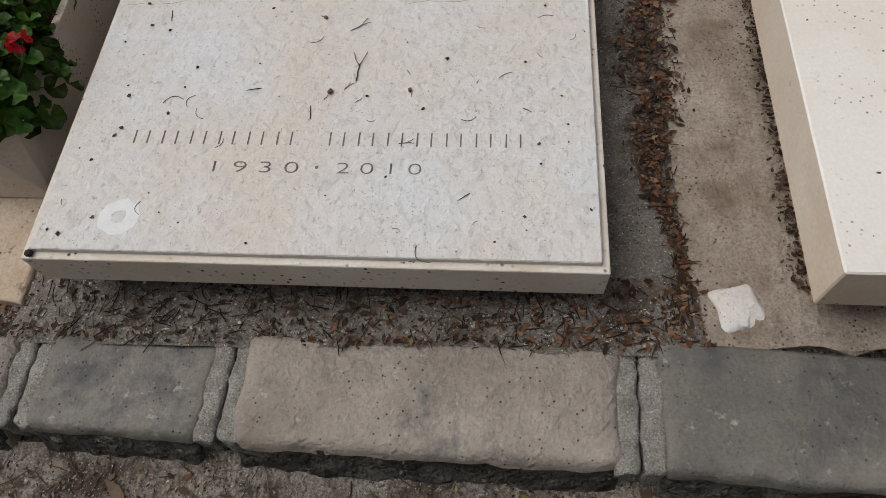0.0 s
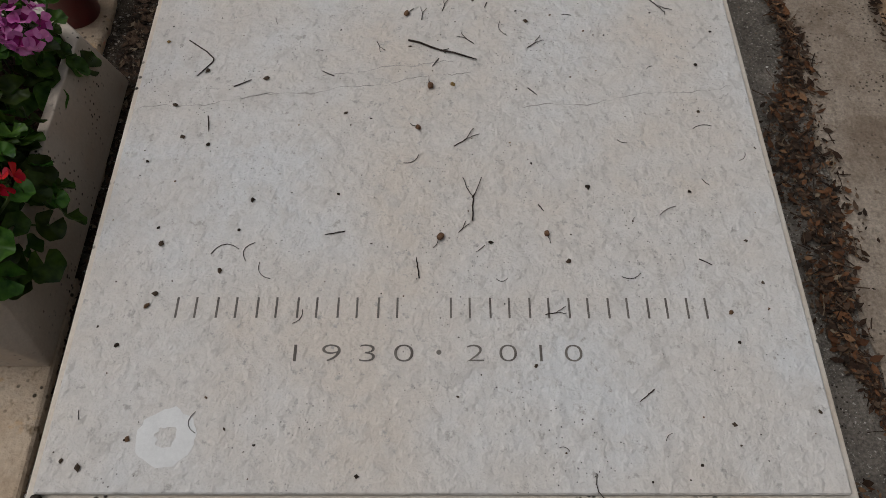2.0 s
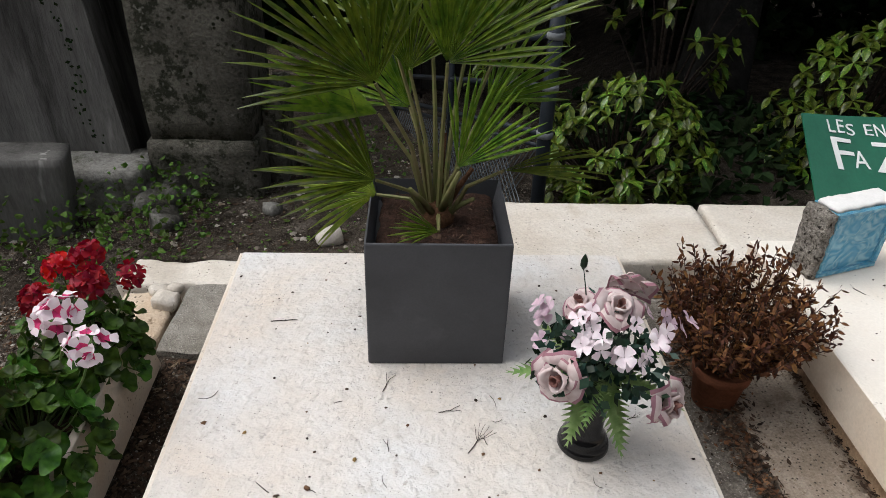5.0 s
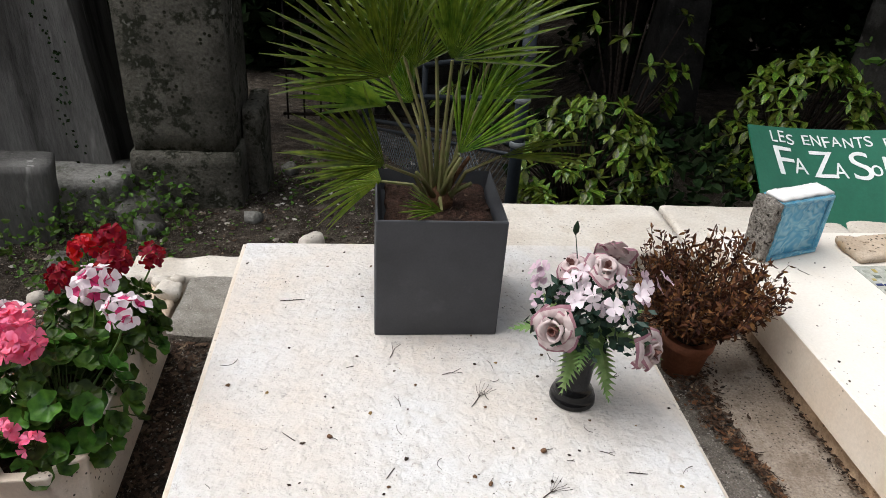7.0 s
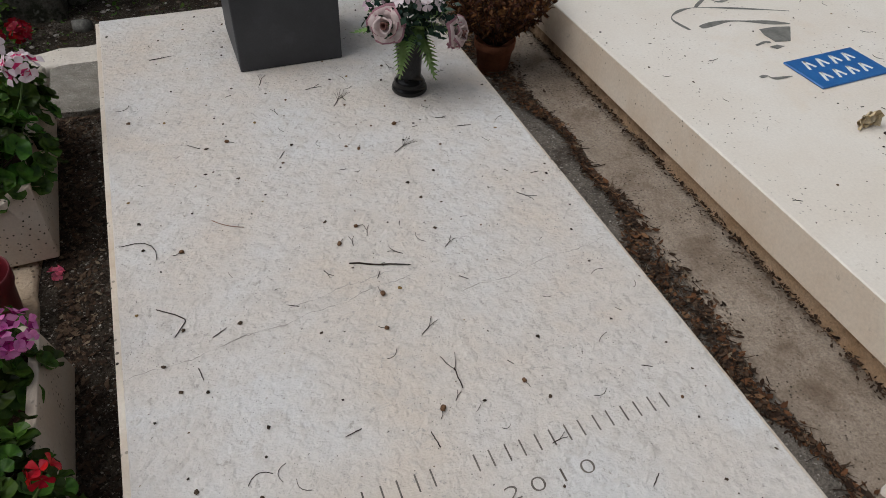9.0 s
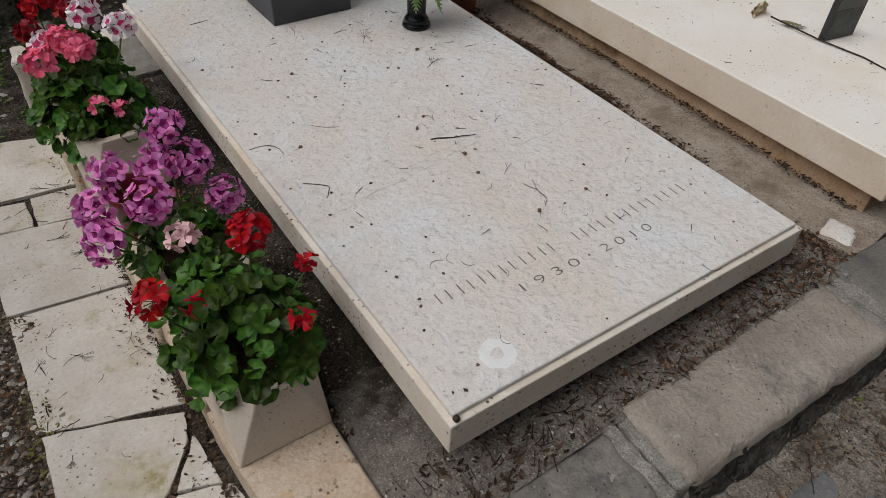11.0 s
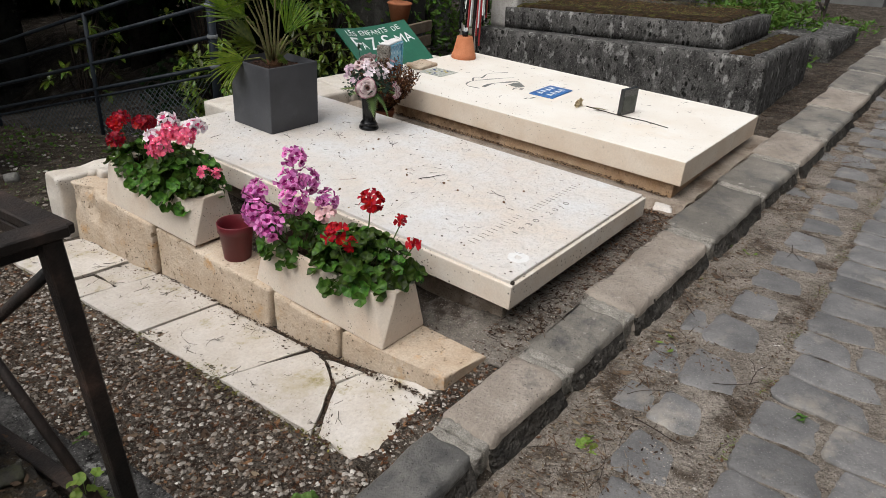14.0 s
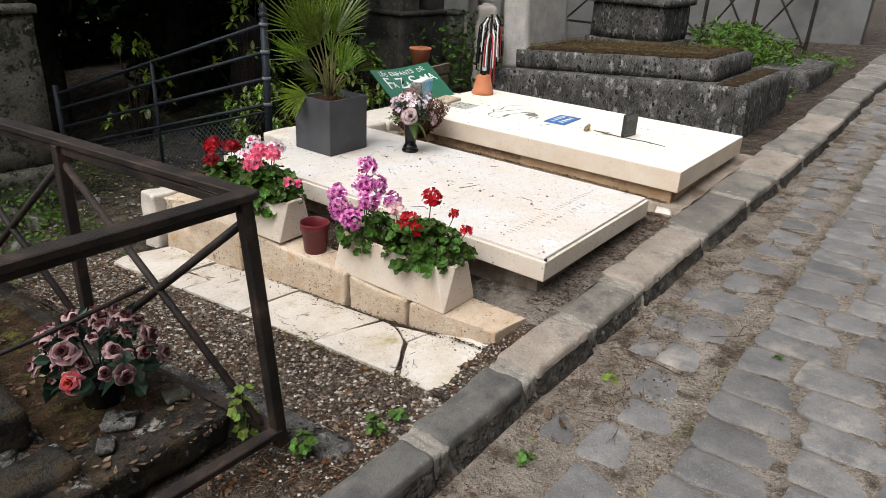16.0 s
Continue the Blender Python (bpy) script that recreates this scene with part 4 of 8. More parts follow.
for n, (width, pts) in enumerate((
        (0.010, [(1.701, 1.313), (1.809, 1.324), (1.916, 1.286), (1.993, 1.253)]),
        (0.005, [(1.659, 1.308), (1.648, 1.385), (1.696, 1.425), (1.771, 1.434), (1.903, 1.39), (2.054, 1.327)]),
        (0.005, [(1.773, 1.438), (1.844, 1.481), (1.88, 1.448), (2.009, 1.484), (2.133, 1.423)]),
        (0.005, [(1.677, 1.011), (1.702, 1.011), (1.713, 0.994), (1.77, 0.989)]),
        (0.005, [(1.79, 1.166), (1.831, 1.176), (1.847, 1.17)]))):
    brush(bm, pts, 1.7 * width, 0.3856 + 0.0001 * n)
for n, patch in enumerate((((1.859, 1.213), (1.862, 1.167), (1.912, 1.158), (1.979, 1.236), (1.927, 1.249), (1.87, 1.249)),
                           ((1.824, 1.147), (1.836, 1.128), (1.873, 1.137), (1.854, 1.151)))):
    bm.faces.new([bm.verts.new((x, y, 0.3862 + 0.0001 * n)) for x, y in patch])
part("brush_drawing", bm, INK, top_plate2, "grey brush line drawing")

tomb = thing("tomb", pose(3.02, 0.1, 0.2, -4, 0, 0), "two-tiered black-stained granite tomb topped with moss", "tomb")
part("lower_tier", stone(1.25, 2.2, 0.7, 0.05, 0.012, 0.006, 5, 3.0, at=(0.62, 1.1, 0.05), chips=0.5), DARK_TOMB, tomb, smooth=True)
part("upper_tier", stone(0.95, 1.75, 0.16, 0.05, 0.012, 0.005, 5, 4.0, at=(0.62, 1.15, 0.48), chips=0.5), DARK_TOMB, tomb, smooth=True)
part("moss", stone(0.90, 1.6, 0.03, 0.03, 0.012, 0.012, 14, 5.0, at=(0.62, 1.15, 0.56)), MOSSY, tomb, "brown-green moss and needles", smooth=True)
part("moss", stone(1.2, 0.16, 0.02, 0.03, 0.008, 0.01, 14, 5.5, at=(0.62, 0.16, 0.398)), MOSSY, tomb, "brown-green moss and needles", smooth=True)
part("stele", stone(0.72, 0.24, 1.6, 0.05, 0.01, 0.004, 8, 6.0, at=(0.52, 2.05, 1.18)), STELE, tomb, "light speckled granite stele", smooth=True)

planter = thing("square_planter", pose(0.503, 1.705, 0.32), "square anthracite planter on the grave slab", "planter")
bm = bmesh.new()
box(bm, -0.145, 0.145, -0.14, 0.14, 0.0, 0.305, 0.004, 2)
top_face = max(bm.faces, key=lambda f: f.calc_center_median().z)
bmesh.ops.inset_individual(bm, faces=[top_face], thickness=0.016)
bmesh.ops.translate(bm, verts=list(top_face.verts), vec=(0, 0, -0.05))
planter_body = part("body", bm, ZINC, planter)
part("soil", stone(0.25, 0.24, 0.03, 0.015, 0.01, 0.008, 25, 2.0, at=(0, 0, 0.265)), POTSOIL, planter, "bark-strewn potting soil", smooth=True)


def trough(m, length, label):
    """A cast stone trough whose top corners are cut back to a point at the foot."""
    t = thing("flower_trough", m, label, "planter", "troughs beside the grave")
    bm = bmesh.new()
    w, h, c = 0.1, 0.178, 0.052
    low = [bm.verts.new((x * w, y * length / 2, 0)) for x, y in ((-1, -1), (1, -1), (1, 1), (-1, 1))]
    k = 0.93
    ring = ((-w * k, -length / 2 + c), (-w * k + c, -length / 2), (w * k - c, -length / 2), (w * k, -length / 2 + c),
            (w * k, length / 2 - c), (w * k - c, length / 2), (-w * k + c, length / 2), (-w * k, length / 2 - c))
    top = [bm.verts.new((x, y, h)) for x, y in ring]
    rim = [bm.verts.new((x * 0.80, y * 0.93, h)) for x, y in ring]
    pit = [bm.verts.new((x * 0.78, y * 0.92, h - 0.03)) for x, y in ring]
    bm.faces.new(low[::-1])
    for i, (a, b) in enumerate(((0, 1), (2, 3), (4, 5), (6, 7))):
        bm.faces.new((low[i], top[b], top[a]))
        bm.faces.new((low[i], low[(i + 1) % 4], top[(b + 1) % 8], top[b]))
    for a in range(8):
        b = (a + 1) % 8
        bm.faces.new((top[a], top[b], rim[b], rim[a]))
        bm.faces.new((rim[a], rim[b], pit[b], pit[a]))
    bm.faces.new(pit)
    bmesh.ops.recalc_face_normals(bm, faces=bm.faces)
    edges = [e for e in bm.edges if not (e.verts[0] in pit or e.verts[1] in pit)]
    bmesh.ops.bevel(bm, geom=edges, offset=0.003, segments=2, profile=0.5, affect="EDGES")
    part("body", bm, CAST, t)
    part("soil", stone(0.15, length - 0.06, 0.02, 0.015, 0.008, 0.006, 25, length, at=(0, 0, h - 0.024)), POTSOIL, t, "dark potting soil", smooth=True)
    return t


trough(pose(-0.234, 0.525, 0.121), 0.60, "cast stone trough of red and mauve geraniums on the ledge")
trough(pose(-0.263, 1.450, 0.147, 0, 0, 1.2), 0.60, "cast stone trough of pink and red geraniums on the ledge")

# red pot on the ledge
pot = thing("flower_pot", pose(-0.278, 1.0, 0.132), "empty dark red plastic flower pot on the ledge", "pot")
bm = bmesh.new()
lathe(bm, [(0.047, 0.0), (0.049, 0.002), (0.060, 0.105), (0.0645, 0.107), (0.066, 0.14), (0.0645, 0.142), (0.0625, 0.14), (0.060, 0.105), (0.047, 0.012)], 40)
part("body", bm, RED_PLASTIC, pot, smooth=True)
part("soil", lathe(bmesh.new(), [(0.02, 0.028), (0.0490, 0.03), (0.0492, 0.034), (0.0, 0.036)], 24), POTSOIL, pot, "dry dark soil", smooth=True)


# ---- plants ----
RND = random.Random(11)


def aim(p, n, spin, s):
    """A pose at p with its z axis along n, spun about it, scaled."""
    q = Vector(n).normalized().to_track_quat("Z", "Y")
    return Matrix.Translation(p) @ q.to_matrix().to_4x4() @ Matrix.Rotation(spin, 4, "Z") @ Matrix.Scale(s, 4)


def mesh_of(name, bm, mats, smooth=True):
    me = bpy.data.meshes.new(name)
    bm.normal_update()
    bm.to_mesh(me)
    bm.free()
    for m in mats:
        me.materials.append(m)
    if smooth:
        me.shade_smooth()
    return me


def round_leaf(seed):
    """A scalloped, folded geranium leaf of radius 1, its stalk at the origin."""
    r = random.Random(seed)
    bm = bmesh.new()
    n = 26
    rings = []
    ph = r.random() * 6
    for k, rad in enumerate((0.0, 0.45, 0.8, 1.0)):
        row = []
        for i in range(n):
            a = radians(20) + (2 * math.pi - radians(40)) * i / (n - 1)
            lobe = 1 - 0.13 * abs(math.sin(3.2 * a + 0.4)) if k > 1 else 1
            sc = lobe * rad * (0.82 + 0.18 * math.sin(a / 2))
            z = 0.34 * rad ** 2 + 0.10 * rad * math.sin(5 * a + ph) + 0.06 * rad * math.sin(2 * a + ph * 2)
            row.append(bm.verts.new((-sc * math.cos(a), sc * math.sin(a), z - 0.12)))
        rings.append(row)
    for a, b in zip(rings, rings[1:]):
        for i in range(n - 1):
            bm.faces.new((a[i], b[i], b[i + 1], a[i + 1]))
    bmesh.ops.remove_doubles(bm, verts=bm.verts, dist=1e-4)
    return mesh_of("geranium_leaf", bm, [GERANIUM_LEAF])


def petal(bm, c, d, up, length, width, two):
    """One petal from c along d."""
    s = d.cross(up).normalized()
    pts = [(0.05, 0.14, 0.0), (0.42, 0.62, 0.10), (0.85, 0.9, 0.10), (1.0, 0.42, 0.02)]
    rows = [[bm.verts.new(c + d * (length * t) + s * (width * 0.5 * w * k) + up * (length * (z + (0.05 if k else 0)))) for k in (-1, 0, 1)] for t, w, z in pts]
    for j, (a, b) in enumerate(zip(rows, rows[1:])):
        for i in range(2):
            f = bm.faces.new((a[i], a[i + 1], b[i + 1], b[i]))
            f.material_index = 1 if (two and j == 0) else 0


def umbel(name, mats, count, radius, size, seed, flat=0.55, loose=0.2):
    """A round head of five-petalled florets on short stalks."""
    r = random.Random(seed)
    bm = bmesh.new()
    for i in range(count):
        z = 1 - (i + 0.5) / count * (1.25 if flat < 0.7 else 1.5)
        a = i * 2.39996 + r.uniform(-0.3, 0.3)
        h = math.sqrt(max(0, 1 - z * z))
        n = Vector((h * math.cos(a), h * math.sin(a), z + 0.15)).normalized()
        c = Vector((h * math.cos(a) * radius, h * math.sin(a) * radius, z * radius * flat + radius * 0.3)) * r.uniform(0.95 - loose, 1.0 + loose)
        u = n.orthogonal().normalized()
        u.rotate(Matrix.Rotation(r.uniform(0, 6), 3, n))
        for k in range(5):
            d = u.copy()
            d.rotate(Matrix.Rotation(2 * math.pi * k / 5 + r.uniform(-0.2, 0.2), 3, n))
            d = (d + n * r.uniform(0.1, 0.45 + loose)).normalized()
            petal(bm, c, d, n, size * r.uniform(0.85 - loose * 0.4, 1.1 + loose * 0.4), size * r.uniform(0.8, 1.0), len(mats) > 2)
    petals = len(bm.faces)
    for k in range(8):
        a = k * 0.8
        tube(bm, [(0, 0, -radius * 0.6), (radius * 0.6 * math.cos(a), radius * 0.6 * math.sin(a), radius * 0.25)], 0.0011, 3)
    bm.faces.ensure_lookup_table()
    for f in bm.faces[petals:]:
        f.material_index = 3
    return mesh_of(name, bm, (list(mats) * 3)[:3] + [STEM])


LEAVES = [round_leaf(s) for s in range(5)]
HEADS = {
    "red": [umbel("red_flower_head", [RED], n, 0.024, 0.021, s, 0.45) for s, n in ((1, 11), (2, 13), (12, 9))],
    "small_red": [umbel("red_flower_head", [RED], 4, 0.012, 0.018, 9)],
    "crimson": [umbel("crimson_flower_head", [DARK_RED], 12, 0.025, 0.020, 5, 0.45), umbel("crimson_flower_head", [DARK_RED], 9, 0.022, 0.020, 25, 0.4)],
    "mauve": [umbel("mauve_flower_head", [PURPLE, PURPLE_EYE, PURPLE], n, 0.034, 0.0265, s, 0.36, 0.28) for s, n in ((3, 11), (4, 12), (14, 9))],
    "pink": [umbel("pink_flower_head", [PINK], 12, 0.029, 0.023, 6, 0.45), umbel("pink_flower_head", [PINK], 9, 0.026, 0.023, 26, 0.4)],
    "small_pink": [umbel("pink_flower_head", [PINK], 4, 0.015, 0.017, 16)],
    "pale": [umbel("pale_pink_flower_head", [PALE_PINK], 7, 0.018, 0.021, 7)],
    "white": [umbel("white_and_magenta_flower_head", [WHITE_PINK, MAGENTA, WHITE_PINK], 7, 0.027, 0.027, 8, 0.42), umbel("white_and_magenta_flower_head", [WHITE_PINK, MAGENTA, WHITE_PINK], 5, 0.022, 0.027, 18, 0.4)],
}


def geranium(base, rx, ry, rz, leaves, heads, label, seed, lean=(0, 0), size=0.030):
    """A mound of leaves round base with flower heads (kind, x, y, z in the world)."""
    r = random.Random(seed)
    g = thing("geranium", pose(*base), label, "plant", "geraniums in troughs")
    stems = bmesh.new()
    b = Vector(base)
    for i in range(leaves):
        z = r.uniform(-0.25, 1.0)
        a = r.uniform(0, 2 * math.pi)
        h = math.sqrt(max(0.0, 1 - z * z))
        k = r.uniform(0.62, 1.0)
        p = Vector((h * math.cos(a) * rx * k + lean[0] * z, h * math.sin(a) * ry * k + lean[1] * z, max(-0.045, z * rz * k)))
        if p.z < 0.01 and abs(p.x) < 0.085:
            p.z += 0.05
        n = Vector((h * math.cos(a) * 0.8, h * math.sin(a) * 0.8, 0.55 + 0.5 * max(z, 0))) + Vector([r.uniform(-0.35, 0.35) for _ in range(3)])
        piece("leaf", r.choice(LEAVES), g, aim(p, n, r.uniform(0, 6.3), size * r.uniform(0.65, 1.2)))
        if i % 2:
            tube(stems, [(p.x * 0.2, p.y * 0.5, -0.01), (p.x * 0.75, p.y * 0.8, p.z * 0.5), (p.x, p.y, p.z)], [0.0022, 0.0017, 0.0012], 4, False)
    for kind, x, y, z in heads:
        p = Vector((x, y, z)) - b
        foot = Vector((p.x * 0.4, p.y * 0.6, 0.02))
        mid = (p + foot) / 2 + Vector((p.x * 0.12, p.y * 0.12, 0.01))
        n = Vector((p.x * 2.5, p.y * 1.5, 1.0 if kind != "mauve" else 0.6)) + Vector((-0.25, -0.45, 0))
        head = piece(kind.replace("small_", "") + "_flower_head", r.choice(HEADS[kind]), g, aim(p, n, r.uniform(0, 6), r.uniform(0.92, 1.1) * (0.86 if kind == "mauve" else 1.0)))
        stalk = part("flower_stem", tube(bmesh.new(), [foot, mid, p - Vector((0, 0, 0.012))], [0.0028, 0.0024, 0.002], 5, False), STEM, head, smooth=True)
        stalk.matrix_basis = head.matrix_basis.inverted()
    tagged(part("leaf_stalk_mass", stems, STEM, g, smooth=True), kind="stuff")
    return g


geranium((-0.234, 0.40, 0.282), 0.15, 0.20, 0.15, 190,
         [("red", -0.171, 0.437, 0.495), ("red", -0.372, 0.384, 0.475), ("small_red", -0.086, 0.384, 0.422), ("small_red", -0.150, 0.275, 0.402),
          ("small_red", -0.30, 0.399, 0.409), ("pale", -0.266, 0.54, 0.452)], "leafy geranium with bright red flower heads in a stone trough", 3)
geranium((-0.245, 0.70, 0.275), 0.125, 0.15, 0.13, 80,
         [("mauve", -0.214, 0.748, 0.572), ("mauve", -0.186, 0.715, 0.487), ("mauve", -0.328, 0.799, 0.466), ("mauve", -0.293, 0.663, 0.462),
          ("mauve", -0.392, 0.659, 0.412), ("mauve", -0.146, 0.668, 0.418), ("mauve", -0.385, 0.735, 0.43), ("mauve", -0.25, 0.73, 0.505)],
         "geranium with large mauve flower heads in a stone trough", 5, size=0.027)
geranium((-0.268, 1.33, 0.308), 0.155, 0.20, 0.16, 190,
         [("pink", -0.265, 1.29, 0.515), ("pink", -0.357, 1.312, 0.485), ("white", -0.209, 1.485, 0.51), ("white", -0.132, 1.42, 0.493),
          ("small_pink", -0.272, 1.176, 0.409), ("small_pink", -0.225, 1.165, 0.395), ("white", -0.33, 1.385, 0.50), ("pink", -0.295, 1.335, 0.52)],
         "geranium with rose-pink and white-edged flower heads in a stone trough", 7)
geranium((-0.268, 1.59, 0.308), 0.14, 0.17, 0.14, 120,
         [("red", -0.304, 1.694, 0.475), ("crimson", -0.221, 1.645, 0.470), ("crimson", -0.345, 1.641, 0.427), ("crimson", -0.16, 1.70, 0.45), ("crimson", -0.26, 1.74, 0.475)],
         "geranium with crimson flower heads in a stone trough", 9)


# fan palm
def frond(seed, hub, d, face, fan, blades, arc, droop, leaf):
    """A pleated fan leaf: a stalk from the palm's heart to the hub, then blades that spread about d and part towards their tips."""
    r = random.Random(seed)
    bm = bmesh.new()
    hub, d = Vector(hub), Vector(d).normalized()
    foot = Vector((hub.x * 0.15, hub.y * 0.15, 0))
    mid = foot.lerp(hub, 0.5) + Vector((-hub.x * 0.12, -hub.y * 0.12, 0.02))
    tube(bm, [foot, mid, hub], [0.0068, 0.0046, 0.0034], 5)
    for f in bm.faces:
        f.material_index = 1
    n = Vector(face)
    n = (n - d * n.dot(d)).normalized()
    side_axis = n.cross(d)
    step = radians(arc) / blades
    for i in range(blades):
        t = (i + 0.5) / blades * 2 - 1
        a = t * radians(arc) / 2 + r.uniform(-0.03, 0.03)
        L = fan * (1 - 0.26 * abs(t) ** 2) * r.uniform(0.84, 1.08)
        way = d * math.cos(a) + side_axis * math.sin(a) + n * (0.16 * abs(t) - 0.04)
        s = side_axis * math.cos(a) - d * math.sin(a)
        sag, tip = droop * r.uniform(0.4, 1.6), r.uniform(0.32, 0.52)
        prev = None
        for k in range(7):
            u = 0.02 + 0.98 * k / 6
            w = min(step * 0.5 * u * L, 0.0068) * (1 if u < tip else max(0.05, ((1 - u) / (1 - tip)) ** 0.75))
            c = hub + way * (L * u) - Vector((0, 0, sag * u ** 2.4 * L))
            cur = [bm.verts.new(c + s * w - n * (w * 0.8)), bm.verts.new(c + n * (w * 0.8)), bm.verts.new(c - s * w - n * (w * 0.8))]
            if prev:
                for q in (0, 1):
                    bm.faces.new((prev[q], cur[q], cur[q + 1], prev[q + 1]))
            prev = cur
    return mesh_of("frond", bm, [leaf, PALM_STALK], False)


palm = thing("fan_palm", pose(0.503, 1.705, 0.60), "bushy green fan palm growing in the square planter", "palm")
for k, (hub, d, face, fan, blades, arc, sag) in enumerate((
        ((-0.12, -0.05, 0.31), (-0.55, -0.1, 0.85), (0.1, -1, 0.15), 0.30, 22, 125, 0.04), ((-0.06, 0.06, 0.30), (0.1, 0, 1), (-0.2, -1, 0.1), 0.30, 20, 110, 0.03),
        ((0.01, -0.02, 0.34), (0.5, 0, 0.9), (0, -1, 0.2), 0.29, 20, 120, 0.04), ((0.12, 0.03, 0.39), (0.45, 0, 0.9), (-0.3, -1, 0.1), 0.27, 16, 90, 0.05),
        ((0.035, -0.05, 0.145), (0.45, 0, 0.8), (-0.2, -1, 0.4), 0.23, 15, 80, 0.03), ((0.125, -0.05, 0.14), (1, -0.1, 0.20), (0, -0.45, 1), 0.21, 13, 42, 0.10),
        ((-0.12, 0.02, 0.225), (-1, -0.1, 0.38), (0.1, -0.35, 1), 0.26, 15, 80, 0.06), ((-0.125, -0.04, 0.11), (-0.85, -0.1, 0.5), (0, -0.8, 0.6), 0.24, 17, 100, 0.10),
        ((-0.13, 0.05, 0.03), (-0.80, 0.42, -0.02), (-0.2, -0.75, 0.7), 0.21, 17, 110, 0.22), ((0.0, -0.10, 0.03), (-0.8, -0.3, 0.35), (0, -0.7, 0.7), 0.11, 10, 60, 0.05),
        ((-0.02, 0.10, 0.42), (-0.1, 0.1, 1), (-0.5, -0.9, 0), 0.28, 18, 120, 0.03), ((0.06, 0.12, 0.36), (0.3, 0.3, 1), (-0.6, -0.8, 0.1), 0.26, 16, 120, 0.04),
        ((-0.10, 0.12, 0.36), (-0.4, 0.35, 0.9), (-0.6, -0.7, 0.2), 0.26, 16, 120, 0.04), ((0.10, 0.10, 0.22), (0.7, 0.3, 0.6), (-0.5, -0.8, 0.5), 0.22, 14, 90, 0.06),
        ((-0.06, 0.12, 0.20), (-0.6, 0.4, 0.7), (-0.7, -0.6, 0.5), 0.25, 14, 100, 0.06))):
    low = k == 8
    ob = piece("frond", frond(k + 1, hub, d, face, fan, blades, arc, sag, PALM_DRY if low else PALM_LEAF), palm, Matrix.Identity(4))
    if low:
        ob["label"] = "drooping yellowed fan frond"
for k, (az, el, L) in enumerate(((300, 62, 0.16), (20, 55, 0.13), (230, 50, 0.14), (80, 66, 0.18), (340, 40, 0.10))):
    d = Vector((math.cos(radians(az)) * math.cos(radians(el)), math.sin(radians(az)) * math.cos(radians(el)), math.sin(radians(el))))
    part("cut_stalk", tube(bmesh.new(), [d * 0.02, d * L * 0.6 + Vector((0, 0, 0.004)), d * L], [0.009, 0.006, 0.0045], 6), FIBRE if k % 2 else PALM_STALK, palm, "dry cut leaf stalk", smooth=True)
part("trunk", stone(0.07, 0.07, 0.11, 0.012, 0.03, 0.008, 40, 3.3, at=(0, 0, -0.02)), FIBRE, palm, "fibrous brown palm base", smooth=True)
r = random.Random(4)
bm = bmesh.new()
for k in range(90):
    x, y = r.uniform(-0.11, 0.11), r.uniform(-0.105, 0.105)
    a, L = r.uniform(0, 6), r.uniform(0.006, 0.018)
    bar(bm, (x, y, -0.012 + r.uniform(0, 0.008)), (x + L * math.cos(a), y + L * math.sin(a), -0.008 + r.uniform(0, 0.01)), L * 0.5, 0.002)
tagged(part("bark_mulch", bm, LITTER, planter, "brown bark chips"), kind="stuff").matrix_basis = pose(0, 0, 0.283)


def bush_leaf(seed, wide=0.36):
    """A pointed leaf of length 1 along +x, folded along its rib."""
    r = random.Random(seed)
    bm = bmesh.new()
    rows = []
    for t, w in ((0, 0.03), (0.2, 0.6), (0.45, 1.0), (0.75, 0.7), (1.0, 0.02)):
        z = -0.25 * t * t + 0.05 * math.sin(4 * t + seed)
        rows.append([bm.verts.new((t, k * w * wide / 2, z + abs(k) * w * 0.06)) for k in (-1, 0, 1)])
    for a, b in zip(rows, rows[1:]):
        for i in range(2):
            bm.faces.new((a[i], b[i], b[i + 1], a[i + 1]))
    return bm


BUSH_LEAVES = [mesh_of("leaf", bush_leaf(s, 0.44), [AUCUBA]) for s in range(3)]


def laurel(at, rx, ry, rz, rosettes, label, seed, size=0.13):
    """A spotted laurel bush: rosettes of leaves on branching stems."""
    r = random.Random(seed)
    g = thing("laurel_bush", pose(*at), label, "bush", "laurel bushes")
    for i in range(rosettes):
        z = r.uniform(0.1, 1.0)
        a = r.uniform(math.pi * 0.95, math.pi * 2.05)
        h = math.sqrt(max(0, 1 - (z * 2 - 1) ** 2)) * r.uniform(0.75, 1.05)
        p = Vector((math.cos(a) * h * rx, math.sin(a) * h * ry, z * rz * 1.0))
        part("branch", tube(bmesh.new(), [(p.x * 0.1, p.y * 0.1, 0), (p.x * 0.5, p.y * 0.4, p.z * 0.6), p], [0.012, 0.007, 0.003], 5, False), TWIG, g, smooth=True)
        axis = (Vector((math.cos(a) * 0.8, math.sin(a) * 0.8, 0.7))).normalized()
        u = axis.orthogonal()
        for k in range(7):
            d = u.copy()
            d.rotate(Matrix.Rotation(k * 2.4 + r.random(), 3, axis))
            d = (d + axis * r.uniform(-0.1, 0.7)).normalized()
            q = d.to_track_quat("X", "Z").to_matrix().to_4x4()
            piece("leaf", r.choice(BUSH_LEAVES), g, Matrix.Translation(p) @ q @ Matrix.Scale(size * r.uniform(0.7, 1.15), 4))
    return g


# dead shrub in its pot between the graves
dead = thing("dead_shrub", pose(1.155, 1.60, lane_z(1.155, 1.60) + 0.006), "dried brown shrub in a terracotta pot between the graves", "plant")
